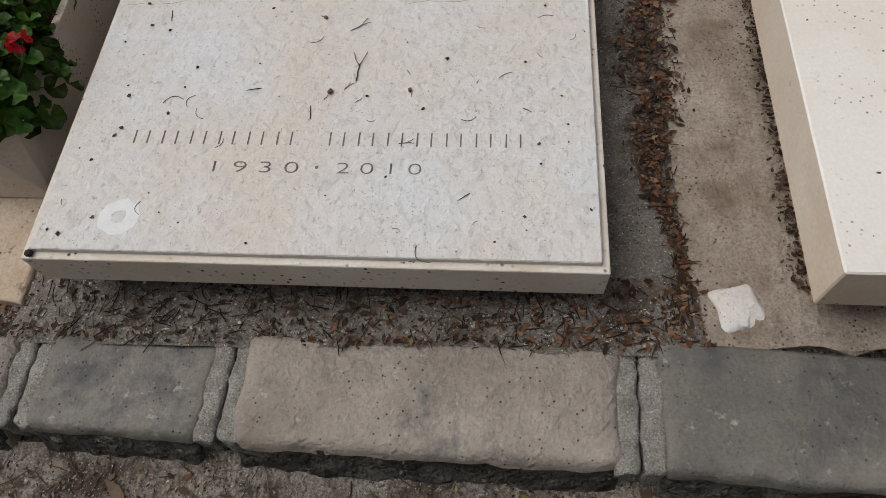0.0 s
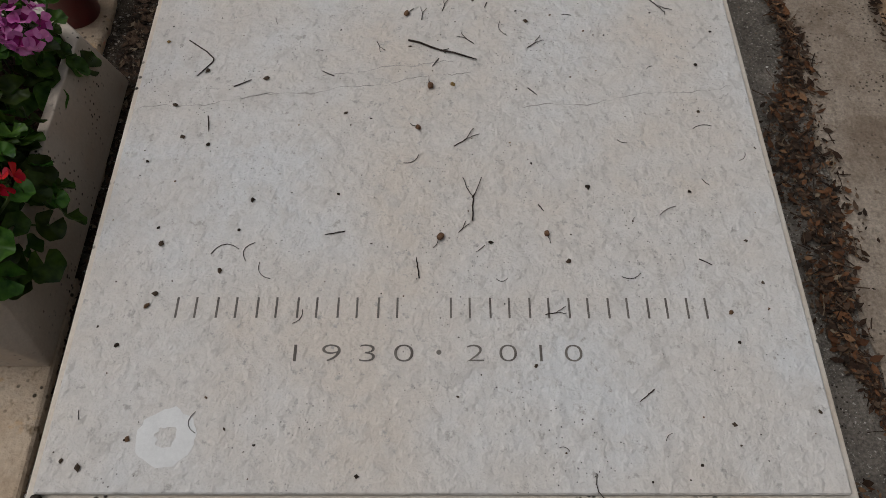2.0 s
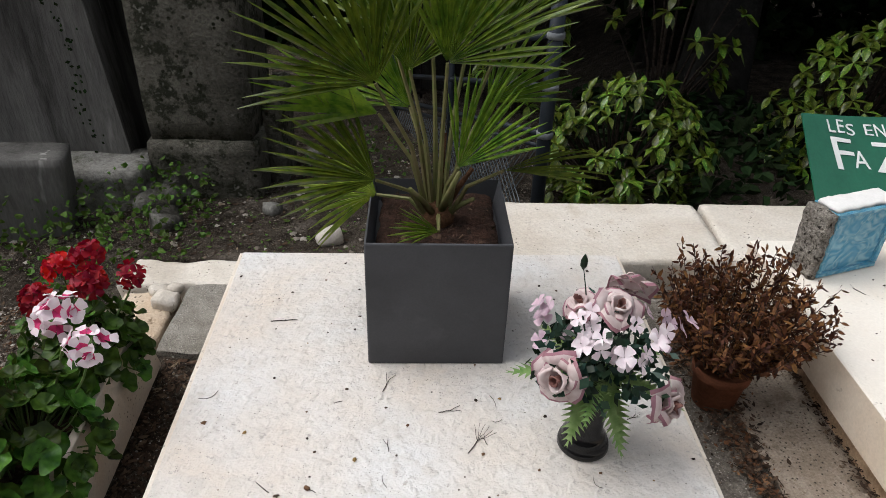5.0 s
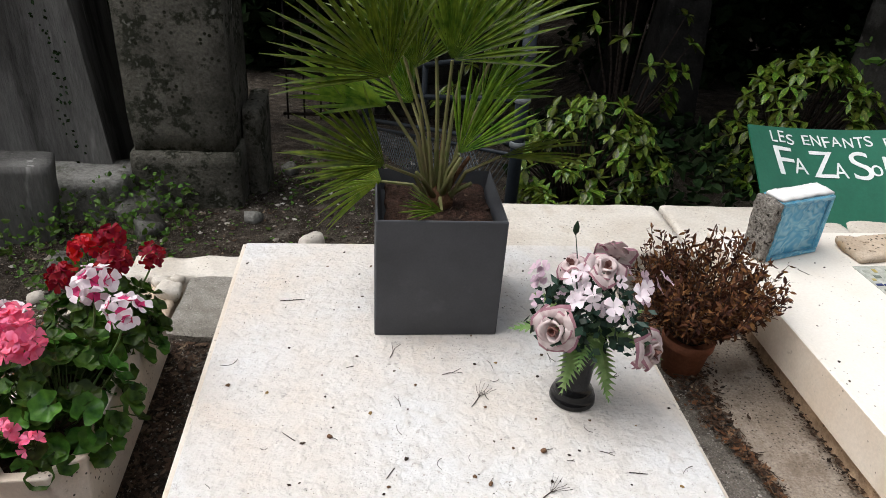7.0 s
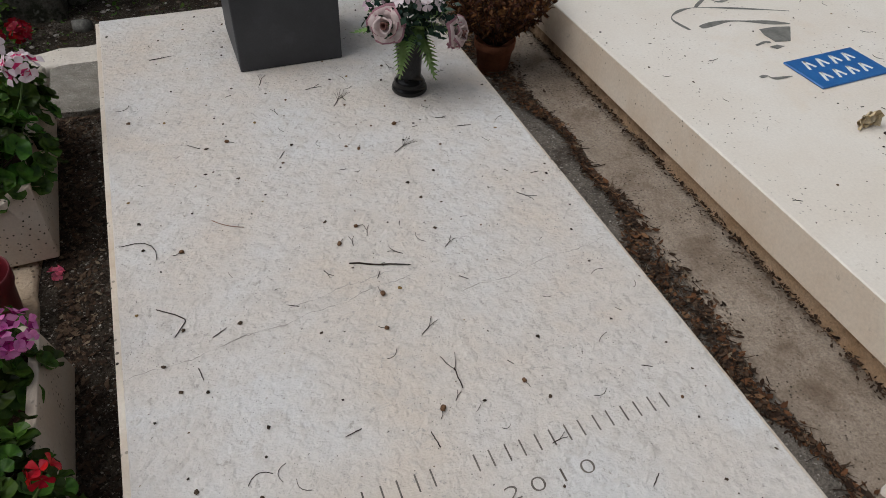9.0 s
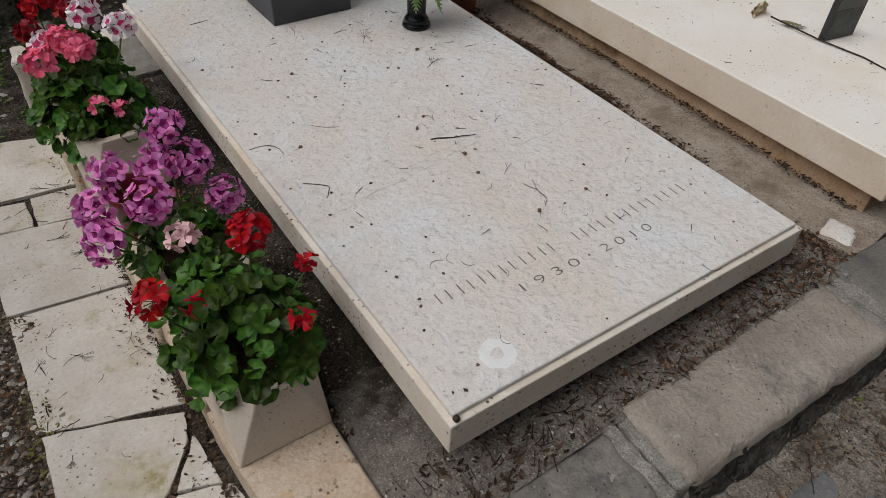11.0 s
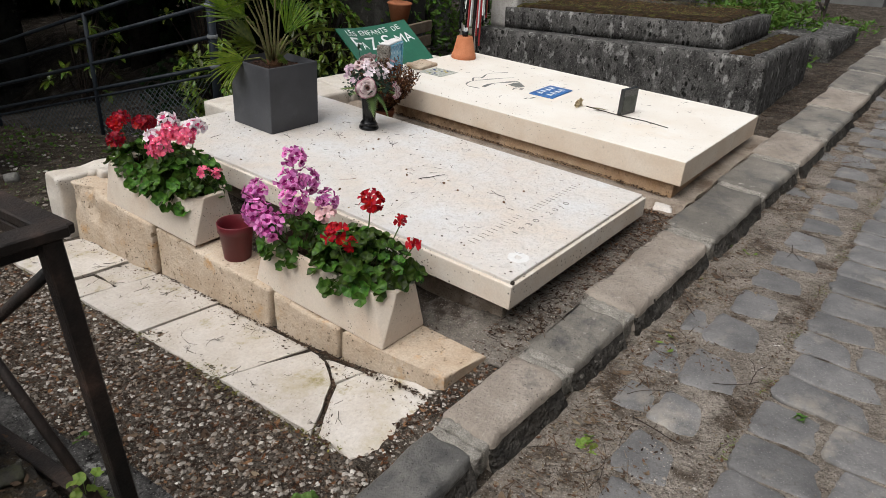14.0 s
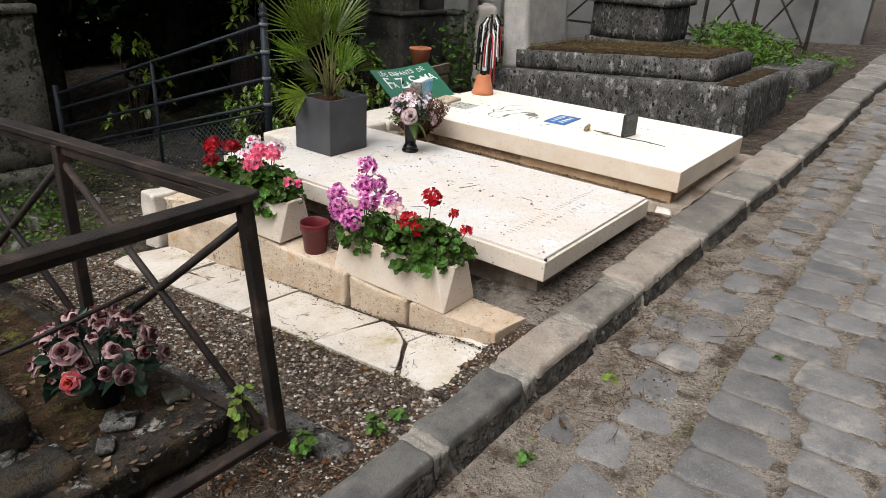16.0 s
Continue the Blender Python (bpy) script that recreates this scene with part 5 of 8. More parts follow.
part("pot", lathe(bmesh.new(), [(0.046, 0), (0.048, 0.002), (0.060, 0.085), (0.065, 0.087), (0.067, 0.112), (0.064, 0.114), (0.060, 0.10), (0.0, 0.098)], 32), mat("stained_old_terracotta", (0.20, 0.075, 0.04), (0.32, 0.13, 0.075), 14.0, 0.9, 0.35, 0.25, 120, stain=(0.09, 0.04, 0.025), stain_scale=12.0, stain_from=0.52, stain_to=0.7), dead, "stained terracotta pot", smooth=True)
r = random.Random(21)
bm, lf = bmesh.new(), bmesh.new()


def dry_leaf(c, u, s):
    """A small curled leaf from c along u."""
    v = u.orthogonal().normalized()
    v.rotate(Matrix.Rotation(r.uniform(0, 6.3), 3, u))
    w = u.cross(v)
    a = [lf.verts.new(c + u * (s * t) + v * (s * 0.20 * k) + w * (s * z)) for t, k, z in ((0, 0, 0), (0.4, 1, 0.10), (0.4, -1, 0.10), (0.8, 0.7, 0.26), (0.8, -0.7, 0.26), (1, 0, 0.45))]
    for f in ((0, 1, 2), (1, 3, 4, 2), (3, 5, 4)):
        lf.faces.new([a[i] for i in f])


for k in range(120):
    a, e = k * 2.399, (k + 0.5) / 120
    reach, L = math.sqrt(e), r.uniform(0.20, 0.285)
    d = Vector((math.cos(a) * reach * 0.52, math.sin(a) * reach * 0.52, 1.0 - 0.40 * reach)).normalized()
    p0 = Vector((math.cos(a) * 0.03, math.sin(a) * 0.03, 0.10))
    p1 = p0 + d * L * 0.5 + Vector((math.cos(a), math.sin(a), 0)) * 0.02
    p2 = p0 + d * L + Vector([r.uniform(-0.02, 0.02) for _ in range(3)])
    tube(bm, [p0, p1, p2], [0.0018, 0.0013, 0.0007], 3, False)
    for j in range(42):
        t = 0.22 + 0.78 * (j + r.random()) / 42
        c = p0.lerp(p1, t * 2) if t < 0.5 else p1.lerp(p2, t * 2 - 1)
        u = (d * 0.5 + Vector([r.uniform(-1, 1) for _ in range(3)])).normalized()
        dry_leaf(c, u, r.uniform(0.012, 0.023))
tagged(part("stem_mass", bm, TWIG, dead, "dry brittle stems"), kind="stuff")
tagged(part("dry_leaves", lf, DEAD_LEAF, dead, "curled brown leaves"), kind="stuff")


# ---- offerings on the two slabs ----
def silk_rose(bm, c, axis, size, r, layers=((3, 0.28, 0.95), (4, 0.58, 0.9), (5, 0.9, 0.75), (5, 1.2, 0.5)), edge_from=3, core=1):
    """A full rose: rings of cupped petals that open outwards."""
    axis = Vector(axis).normalized()
    u = axis.orthogonal().normalized()
    v = axis.cross(u)
    for li, (n, rad, tall) in enumerate(layers):
        for k in range(n):
            a0 = 2 * math.pi * (k + 0.5 * li) / n + r.uniform(-0.15, 0.15)
            span = 2 * math.pi / n * r.uniform(0.55, 0.75)
            grow, lift, ph = r.uniform(0.82, 1.2), r.uniform(-0.2, 0.2), r.uniform(0, 6)
            rows = []
            for j, t in enumerate((0.0, 0.35, 0.7, 0.92, 1.0)):
                row = []
                for s in (-1, -0.5, 0, 0.5, 1):
                    a = a0 + s * span * (0.35 + 0.65 * math.sin(min(1, t + 0.15) * math.pi / 2)) * (1 if t < 0.95 else 0.8)
                    rr = size * rad * grow * (0.25 + 0.75 * t ** (0.6 if li < 2 else 0.9)) * (1 + (0.22 * li * max(0, t - 0.7)) + 0.10 * t * math.sin(2.6 * s + ph))
                    z = size * ((tall + lift) * math.sin(t * 1.9) - 0.25 * li * max(0, t - 0.75) - (0.16 + 0.10 * li) * s * s * t + 0.07 * t * math.sin(3.4 * s + ph * 1.7))
                    row.append(bm.verts.new(Vector(c) + u * (rr * math.cos(a)) + v * (rr * math.sin(a)) + axis * z))
                rows.append(row)
            for j, (p, q) in enumerate(zip(rows, rows[1:])):
                for i in range(4):
                    f = bm.faces.new((p[i], p[i + 1], q[i + 1], q[i]))
                    f.material_index = 2 if li < core else (1 if j >= edge_from and li > 1 else 0)


def fern(length, pairs, droop, seed):
    """A pinnate leaf along +x."""
    bm = bmesh.new()
    tube(bm, [(0, 0, 0), (length * 0.5, 0, -droop * 0.25), (length, 0, -droop)], [0.0016, 0.0012, 0.0006], 4, False)
    for k in range(pairs):
        t = (k + 0.6) / pairs
        w = length * 0.24 * max(0.0, math.sin(min(1.0, 0.30 + t * 0.72) * math.pi)) ** 0.8 + 0.003
        x, z = length * t, -droop * t * t
        for s in (-1, 1):
            h = length / pairs * 1.15
            bm.faces.new([bm.verts.new(p) for p in ((x - h, 0, z), (x + h * 0.5, s * w * 0.55, z - w * 0.10), (x + h * 1.5, s * w, z - w * 0.3), (x + h, s * w * 0.35, z - w * 0.05), (x + h, 0, z))][::s])
    return bm


def floret(bm, c, n, size, r, petals=4):
    n = Vector(n).normalized()
    u = n.orthogonal()
    for k in range(petals):
        d = u.copy()
        d.rotate(Matrix.Rotation(2 * math.pi * k / petals + r.uniform(-0.15, 0.15), 3, n))
        petal(bm, Vector(c), (d + n * 0.2).normalized(), n, size, size * 1.05, False)


r = random.Random(33)
vase = thing("flower_vase", pose(0.778, 1.345, 0.32), "black glazed vase of faded silk roses on the slab", "vase")
part("body", lathe(bmesh.new(), [(0.046, 0), (0.049, 0.004), (0.047, 0.014), (0.040, 0.020), (0.043, 0.026), (0.038, 0.034), (0.031, 0.045), (0.033, 0.09), (0.038, 0.14),
                                 (0.045, 0.165), (0.046, 0.168), (0.040, 0.165), (0.0, 0.15)], 36), BLACK_VASE, vase, smooth=True)
for n, (p, ax, s) in enumerate((((-0.075, -0.055, 0.225), (-0.7, -0.85, 0.25), 0.036), ((0.095, -0.075, 0.19), (0.75, -0.75, 0.05), 0.034), ((0.02, 0.02, 0.305), (0.15, -0.5, 1), 0.028),
                                ((-0.035, 0.03, 0.305), (-0.5, -0.1, 0.9), 0.024), ((0.05, 0.07, 0.31), (0.4, 0.8, 0.6), 0.03))):
    bm = bmesh.new()
    silk_rose(bm, p, ax, s, r)
    part("rose", bm, [ROSE_P, ROSE_EDGE, ROSE_CORE], vase, "faded mauve-edged silk rose", smooth=True)
for p, ax in (((-0.055, -0.03, 0.30), (-0.6, -0.7, 0.6)), ((0.0, -0.07, 0.275), (0.0, -1, 0.4)), ((0.10, 0.0, 0.295), (0.8, -0.4, 0.6)), ((-0.08, 0.03, 0.28), (-1, 0, 0.5)), ((0.06, -0.05, 0.29), (0.4, -0.8, 0.6))):
    bm = bmesh.new()
    for k in range(6):
        c = Vector(p) + Vector([r.uniform(-0.03, 0.03) for _ in range(3)])
        floret(bm, c, Vector(ax) + Vector([r.uniform(-0.5, 0.5) for _ in range(3)]), r.uniform(0.015, 0.020), r)
    part("hydrangea_spray", bm, [WHITE_PINK if p[0] in (0.0, 0.06, -0.055) else PALE_LILAC], vase, "pale lilac silk florets", smooth=True)
for az, el, L, d in ((185, 14, 0.13, 0.03), (236, -30, 0.115, 0.05), (250, 8, 0.09, 0.04), (294, -32, 0.125, 0.06), (268, 35, 0.08, 0.02), (20, 15, 0.11, 0.03), (335, 10, 0.12, 0.06), (120, 12, 0.12, 0.04)):
    m = Matrix.Translation((0.02 * math.cos(radians(az)), 0.02 * math.sin(radians(az)), 0.19)) @ Matrix.Rotation(radians(az), 4, "Z") @ Matrix.Rotation(radians(-el), 4, "Y")
    part("fern_leaf", fern(L, 13, d, az), SILK_GREEN, vase, "light green silk fern leaf").matrix_basis = m
bm = bmesh.new()
for k in range(520):
    d = Vector((r.uniform(-1, 1), r.uniform(-1, 1), r.uniform(-0.15, 1))).normalized()
    c = Vector((0, 0, 0.19)) + d * r.uniform(0.04, 0.125)
    u = Vector([r.uniform(-1, 1) for _ in range(3)]).normalized()
    w = u.orthogonal() * r.uniform(0.003, 0.008)
    s = r.uniform(0.012, 0.032)
    bm.faces.new([bm.verts.new(x) for x in (c, c + u * s * 0.5 + w, c + u * s, c + u * s * 0.5 - w)])
for k in range(16):
    a = k * 0.7
    tube(bm, [(0, 0, 0.14), (0.05 * math.cos(a), 0.05 * math.sin(a), 0.22 + 0.05 * (k % 3))], 0.0018, 4, False)
tube(bm, [(-0.01, 0.02, 0.2), (-0.035, 0.03, 0.34), (-0.045, 0.03, 0.385)], [0.0016, 0.0013, 0.001], 4)
lathe(bm, [(0.001, 0), (0.006, 0.008), (0.006, 0.018), (0.001, 0.03)], 8, (-0.045, 0.03, 0.38))
part("foliage", bm, SILK_TEAL, vase, "dusty green silk leaves and stems")

# green board leaning behind the white slab
sign = thing("painted_sign", Matrix.Translation((1.715, 2.20, 0.274)) @ Matrix.Rotation(radians(34.5), 4, "X"),
             "curved green board hand-painted with white words, leaning back", "sign")
W, Hh = 0.70, 0.43
bm = bmesh.new()


def board_z(x):
    return 0.05 * (1 - (2 * x / W - 1) ** 2)


nx = 16
front = [[bm.verts.new((W * i / nx - 0.03 * (1 - j) + 0.0, Hh * j * (1 + 0.05 * (1 - (2 * i / nx - 1) ** 2)), -board_z(W * i / nx) + (0.004 if side else -0.004))) for j in (0, 0.5, 1)]
         for side in (0, 1) for i in range(nx + 1)]
back, front = front[:nx + 1], front[nx + 1:]
for i in range(nx):
    for j in range(2):
        bm.faces.new((front[i][j], front[i + 1][j], front[i + 1][j + 1], front[i][j + 1]))
        bm.faces.new((back[i][j], back[i][j + 1], back[i + 1][j + 1], back[i + 1][j]))
    bm.faces.new((front[i][2], front[i + 1][2], back[i + 1][2], back[i][2]))
    bm.faces.new((front[i][0], back[i][0], back[i + 1][0], front[i + 1][0]))
for i in (0, nx):
    for j in range(2):
        bm.faces.new((front[i][j], front[i][j + 1], back[i][j + 1], back[i][j]))
board = part("board", bm, SIGN_GREEN, sign, smooth=False)


def painted(body, x, y, width, height, lean=0.0):
    """One hand-painted letter on the curved board, drawn out to a width and height."""
    me = text_mesh(body, 0.1, 0.0006)
    bm2 = bmesh.new()
    bm2.from_mesh(me)
    bmesh.ops.triangulate(bm2, faces=bm2.faces)
    bmesh.ops.subdivide_edges(bm2, edges=[e for e in bm2.edges if e.calc_length() > 0.02], cuts=2)
    xs, ys = [v.co.x for v in bm2.verts], [v.co.y for v in bm2.verts]
    for v in bm2.verts:
        t = (v.co.y - min(ys)) / (max(ys) - min(ys))
        q = x + (v.co.x - min(xs)) / (max(xs) - min(xs)) * width + lean * t * height
        p = y + t * height + 0.0025 * noise.noise(Vector((q * 40, t * 5, x * 30)))
        v.co = Vector((q, p, 0.0062 + v.co.z - board_z(q + 0.03 * (1 - p / Hh))))
    part("letter", bm2, WHITE_PAINT, board, "white hand-painted letter")


for k, (c, x, w) in enumerate((("L", 0.090, 0.026), ("E", 0.124, 0.026), ("S", 0.156, 0.030), ("E", 0.225, 0.030), ("N", 0.264, 0.036), ("F", 0.310, 0.028), ("A", 0.343, 0.038), ("N", 0.390, 0.036),
                               ("T", 0.433, 0.034), ("S", 0.473, 0.028), ("D", 0.545, 0.034), ("E", 0.590, 0.028))):
    painted(c, x, 0.375 - 0.015 * x + 0.004 * math.sin(k * 2.3), w, 0.046 + 0.004 * math.sin(k * 1.7), 0.06 * math.sin(k))
for c, x, y, w, h in (("F", 0.090, 0.236, 0.075, 0.118), ("A", 0.156, 0.245, 0.055, 0.066), ("Z", 0.232, 0.236, 0.098, 0.112), ("A", 0.318, 0.236, 0.052, 0.066), ("S", 0.392, 0.228, 0.075, 0.122),
                      ("o", 0.462, 0.242, 0.040, 0.048), ("M", 0.512, 0.240, 0.072, 0.085), ("A", 0.594, 0.240, 0.062, 0.082)):
    painted(c, x, y, w, h, 0.05 * math.sin(x * 40))

# glass block with mortar on its side
block = thing("glass_block", pose(1.435, 1.80, 0.385, 0, 0, 18), "tilted blue glass brick with rough mortar on one side", "glass block")
GLASS = bpy.data.materials.new("blue_glass")
GLASS.use_nodes = True
gb = GLASS.node_tree.nodes["Principled BSDF"]
gb.inputs["Base Color"].default_value, gb.inputs["Roughness"].default_value = (0.16, 0.56, 0.85, 1), 0.15
gb.inputs["Transmission Weight"].default_value, gb.inputs["IOR"].default_value = 0.3, 1.45
gnz = GLASS.node_tree.nodes.new("ShaderNodeTexNoise")
gnz.inputs["Scale"].default_value, gnz.inputs["Detail"].default_value, gnz.inputs["Distortion"].default_value = 5.5, 0.5, 2.2
gbp = GLASS.node_tree.nodes.new("ShaderNodeBump")
gbp.inputs["Strength"].default_value, gbp.inputs["Distance"].default_value = 0.6, 0.01
gcr = GLASS.node_tree.nodes.new("ShaderNodeMix")
gcr.data_type = "RGBA"
gcr.inputs[6].default_value, gcr.inputs[7].default_value = (0.10, 0.42, 0.66, 1), (0.36, 0.72, 0.86, 1)
grm = GLASS.node_tree.nodes.new("ShaderNodeMapRange")
grm.inputs["From Min"].default_value, grm.inputs["From Max"].default_value = 0.35, 0.72
GLASS.node_tree.links.new(gnz.outputs["Fac"], grm.inputs["Value"])
GLASS.node_tree.links.new(grm.outputs["Result"], gcr.inputs[0])
GLASS.node_tree.links.new(gcr.outputs[2], gb.inputs["Base Color"])
GLASS.node_tree.links.new(gnz.outputs["Fac"], gbp.inputs["Height"])
GLASS.node_tree.links.new(gbp.outputs["Normal"], gb.inputs["Normal"])
bm = bmesh.new()
box(bm, 0.0, 0.19, 0.008, 0.072, 0.002, 0.178, 0.006, 2)
part("glass_body", bm, GLASS, block, "rippled blue glass")
for y in (0.0, 0.068):
    bm = bmesh.new()
    for a in ((0.0, 0.19, 0.0, 0.014), (0.0, 0.19, 0.166, 0.18), (0.0, 0.014, 0.013, 0.167), (0.176, 0.19, 0.013, 0.167)):
        box(bm, a[0], a[1], y, y + 0.012, a[2], a[3], 0.003, 1)
    part("glass_face", bm, GLASS, block, "blue glass face with a raised rim")
part("mortar_side", stone(0.022, 0.082, 0.182, 0.01, 0.006, 0.005, 60, 8.0, at=(-0.012, 0.04, 0.091)), PEBBLE_MORTAR, block, "rough grey mortar", smooth=True)
part("mortar_top", stone(0.19, 0.062, 0.012, 0.01, 0.004, 0.004, 60, 9.0, at=(0.095, 0.04, 0.183)), CHALK, block, "white mortar remains", smooth=True)

ob = link("stone_plaque", stone(0.20, 0.115, 0.024, 0.012, 0.008, 0.005, 20, 12.0), LEDGE_STONE)
ob.matrix_basis = pose(1.80, 1.86, 0.398, 4, 0, 6)
tagged(ob, "broken flat piece of pale stone lying on the slab", "stone")
bm = bmesh.new()
for i in range(6):
    for j in range(6):
        if (i * 7 + j * 5 + i * j) % 7:
            x0, y0 = 0.028 * i + 0.009 * math.sin(i * 5 + j * 3), 0.026 * j + 0.008 * math.sin(i * 2 + j * 7)
            box(bm, x0, x0 + 0.010 + 0.004 * ((i + j) % 3), y0, y0 + 0.009 + 0.004 * ((i * j) % 3), 0, 0.004)
CHIP_TONES = [mat("grey_chip", (0.30, 0.32, 0.26), (0.4, 0.41, 0.36)), mat("dark_blue_chip", (0.025, 0.04, 0.12), (0.04, 0.06, 0.18)), mat("green_grey_chip", (0.12, 0.14, 0.12), (0.2, 0.22, 0.18)), mat("ochre_chip", (0.36, 0.29, 0.09), (0.46, 0.38, 0.14))]
tp_m = thing("mosaic_tile", pose(1.69, 1.62, 0.385, 0, 0, 2), "small mosaic tile of blue, yellow and grey chips", "mosaic")
for shell in pieces_of(bm):
    part("mosaic_chip", shell, CHIP_TONES[len(tp_m.children) % 4], tp_m)
bm = bmesh.new()
box(bm, -0.006, 0.172, -0.006, 0.16, 0, 0.0025)
part("base", bm, mat("grey_green_grout", (0.34, 0.35, 0.30), (0.46, 0.46, 0.41), 60, 0.8, 0.2, 0.2, 100), tp_m)

tile = thing("enamel_tile", pose(1.80, 0.905, 0.385, 0, 0, 3), "blue enamel tile with white hand-painted bars", "tile")
bm = bmesh.new()
box(bm, 0, 0.26, 0, 0.15, 0, 0.006, 0.002, 1)
plate = part("plate", bm, BLUE_TILE, tile)
for row, n in ((0.088, 4), (0.025, 4)):
    for k in range(n):
        bm = bmesh.new()
        bar(bm, (0.04 + 0.05 * k, row, 0.0066), (0.055 + 0.05 * k, row + 0.042, 0.0066), 0.008, 0.0012)
        bar(bm, (0.055 + 0.05 * k, row + 0.042, 0.0066), (0.068 + 0.05 * k, row + 0.006, 0.0066), 0.008, 0.0012)
        part("white_bar", bm, WHITE_PAINT, plate, "white painted stroke")

plaque = thing("memorial_plaque", pose(1.86, 0.49, 0.385, 0, 0, -8), "small upright polished black stone plaque", "plaque")
bm = bmesh.new()
box(bm, -0.065, 0.075, -0.012, 0.012, 0, 0.14, 0.003, 1)
part("plate", bm, BLACK_STONE, plaque)
bm = bmesh.new()
box(bm, -0.055, 0.065, -0.0135, -0.0115, 0.02, 0.10, 0.0)
part("panel", bm, mat("worn_bronze_panel", (0.07, 0.075, 0.065), (0.11, 0.115, 0.10), 20, 0.5, 0.2, 0.3, 150), plaque, "worn grey-green panel")

rose = thing("dried_rose", pose(1.775, 0.60, 0.40), "dried long-stemmed cream rose lying on the slab", "rose")
bm = bmesh.new()
tube(bm, [(0, 0.08, 0.0), (0.01, -0.1, -0.009), (0.03, -0.25, -0.011), (0.01, -0.38, -0.011)], [0.003, 0.0028, 0.0026, 0.002], 6)
part("stem", bm, TWIG, rose, "brown dried stem", smooth=True)
bm = bmesh.new()
silk_rose(bm, (0, 0.12, 0.0), (0.0, 1, 0.15), 0.026, r)
part("bloom", bm, [mat("dried_cream_petal", (0.55, 0.44, 0.27), (0.68, 0.58, 0.40), 30, 0.8, 0.2, 0.2, 200)] * 3, rose, "dried cream bloom", smooth=True)
bm = fern(0.07, 5, 0.01, 1)
part("leaf", bm, mat("dried_rose_leaf", (0.13, 0.12, 0.06), (0.2, 0.17, 0.09), 30, 0.8, 0.2, 0.2, 200), rose, "dried leaf").matrix_basis = pose(0, 0.04, 0.002, 0, 0, -50)

tp = thing("upturned_pot", pose(2.245, 1.86, 0.385), "upturned terracotta pot with a small cup on it", "pot")
part("body", lathe(bmesh.new(), [(0.082, 0), (0.084, 0.003), (0.081, 0.03), (0.076, 0.033), (0.052, 0.14), (0.050, 0.143), (0.0, 0.143)], 32), TERRACOTTA, tp, smooth=True)
bm = bmesh.new()
lathe(bm, [(0.018, 0.143), (0.020, 0.145), (0.022, 0.175), (0.018, 0.177), (0.0, 0.165)], 16)
part("cup", bm, BLACK_VASE, tp, "small black cup", smooth=True)
bm = bmesh.new()
for k in range(5):
    tube(bm, [(0.009 * math.cos(k * 1.3), 0.009 * math.sin(k * 1.3), 0.165), (0.012 * math.cos(k * 1.3), 0.012 * math.sin(k * 1.3), 0.198)], 0.004, 6)
part("white_sticks", bm, WHITE_PAINT, tp, "white paper tubes")


# ---- iron-railed grave ----
railing = thing("iron_railing", pose(-1.188, 0.255, 0.04), "rusting dark iron grave railing with crossed bars", "railing")
CX, CY = -0.085, 0.80


def side(y):
    return CX * y / CY


TOPZ = 0.765
for name, a, b, w, h in (("top_rail", (0.02, -0.015, TOPZ), (side(2.6), 2.6, TOPZ), 0.05, 0.022), ("top_rail", (0.03, 0, TOPZ + 0.002), (-1.7, 0.0, TOPZ + 0.002), 0.05, 0.022),
                         ("under_rail", (0, 0.02, TOPZ - 0.03), (side(2.6), 2.6, TOPZ - 0.022), 0.012, 0.026), ("under_rail", (-0.02, 0, TOPZ - 0.022), (-1.7, 0.0, TOPZ - 0.022), 0.012, 0.026),
                         ("bottom_rail", (0.034, -0.045, 0.03), (side(2.6), 2.6, -0.02), 0.04, 0.024), ("bottom_rail", (0.034, -0.045, 0.032), (-1.7, -0.03, 0.032), 0.04, 0.024)):
    part(name, bar(bmesh.new(), a, b, w, h, 0.003), IRON, railing)
for x, y in ((0, 0), (side(CY), CY), (side(1.6), 1.6), (side(2.4), 2.4), (-0.8, 0), (-1.6, 0)):
    foot = (x + 0.036, y - 0.048) if not (x or y) else (x, y)
    part("post", bar(bmesh.new(), (*foot, -0.02 - 0.05 * y), (x, y, TOPZ - 0.01), 0.036, 0.036, 0.003, (0, 1, 0)), IRON, railing, "leaning corner post" if not (x or y) else "")
for y0, y1 in ((0, CY), (CY, 1.6), (1.6, 2.4)):
    for za, zb in ((0.05, 0.70), (0.70, 0.05)):
        part("cross_bar", tube(bmesh.new(), [(side(y0) + 0.004, y0, za), (side(y1) + 0.004, y1, zb)], 0.0125, 8), IRON, railing, smooth=True)
part("chain_bar", tube(bmesh.new(), [(-0.10, 0.36, 0.42), (-0.40, 0.40, 0.36), (-0.9, 0.46, 0.30)], 0.007, 8), IRON, railing, smooth=True)

old = thing("old_grave", pose(-1.2, 0.25, 0.0), "old blackened grave slab strewn with moss and dead leaves", "grave")
part("slab", stone(1.3, 2.0, 0.14, 0.05, 0.015, 0.006, 6, 31.0, at=(-0.72, 1.12, 0.02), chips=0.6), ROTTEN, old, smooth=True)
part("raised_slab", stone(0.75, 1.5, 0.12, 0.05, 0.02, 0.008, 6, 32.0, at=(-0.80, 1.25, 0.12), chips=0.6), ROTTEN, old, smooth=True)
part("moss", stone(0.7, 1.35, 0.02, 0.03, 0.006, 0.012, 14, 33.0, at=(-0.80, 1.3, 0.185)), MOSSY, old, "brown moss and leaf mould", smooth=True)
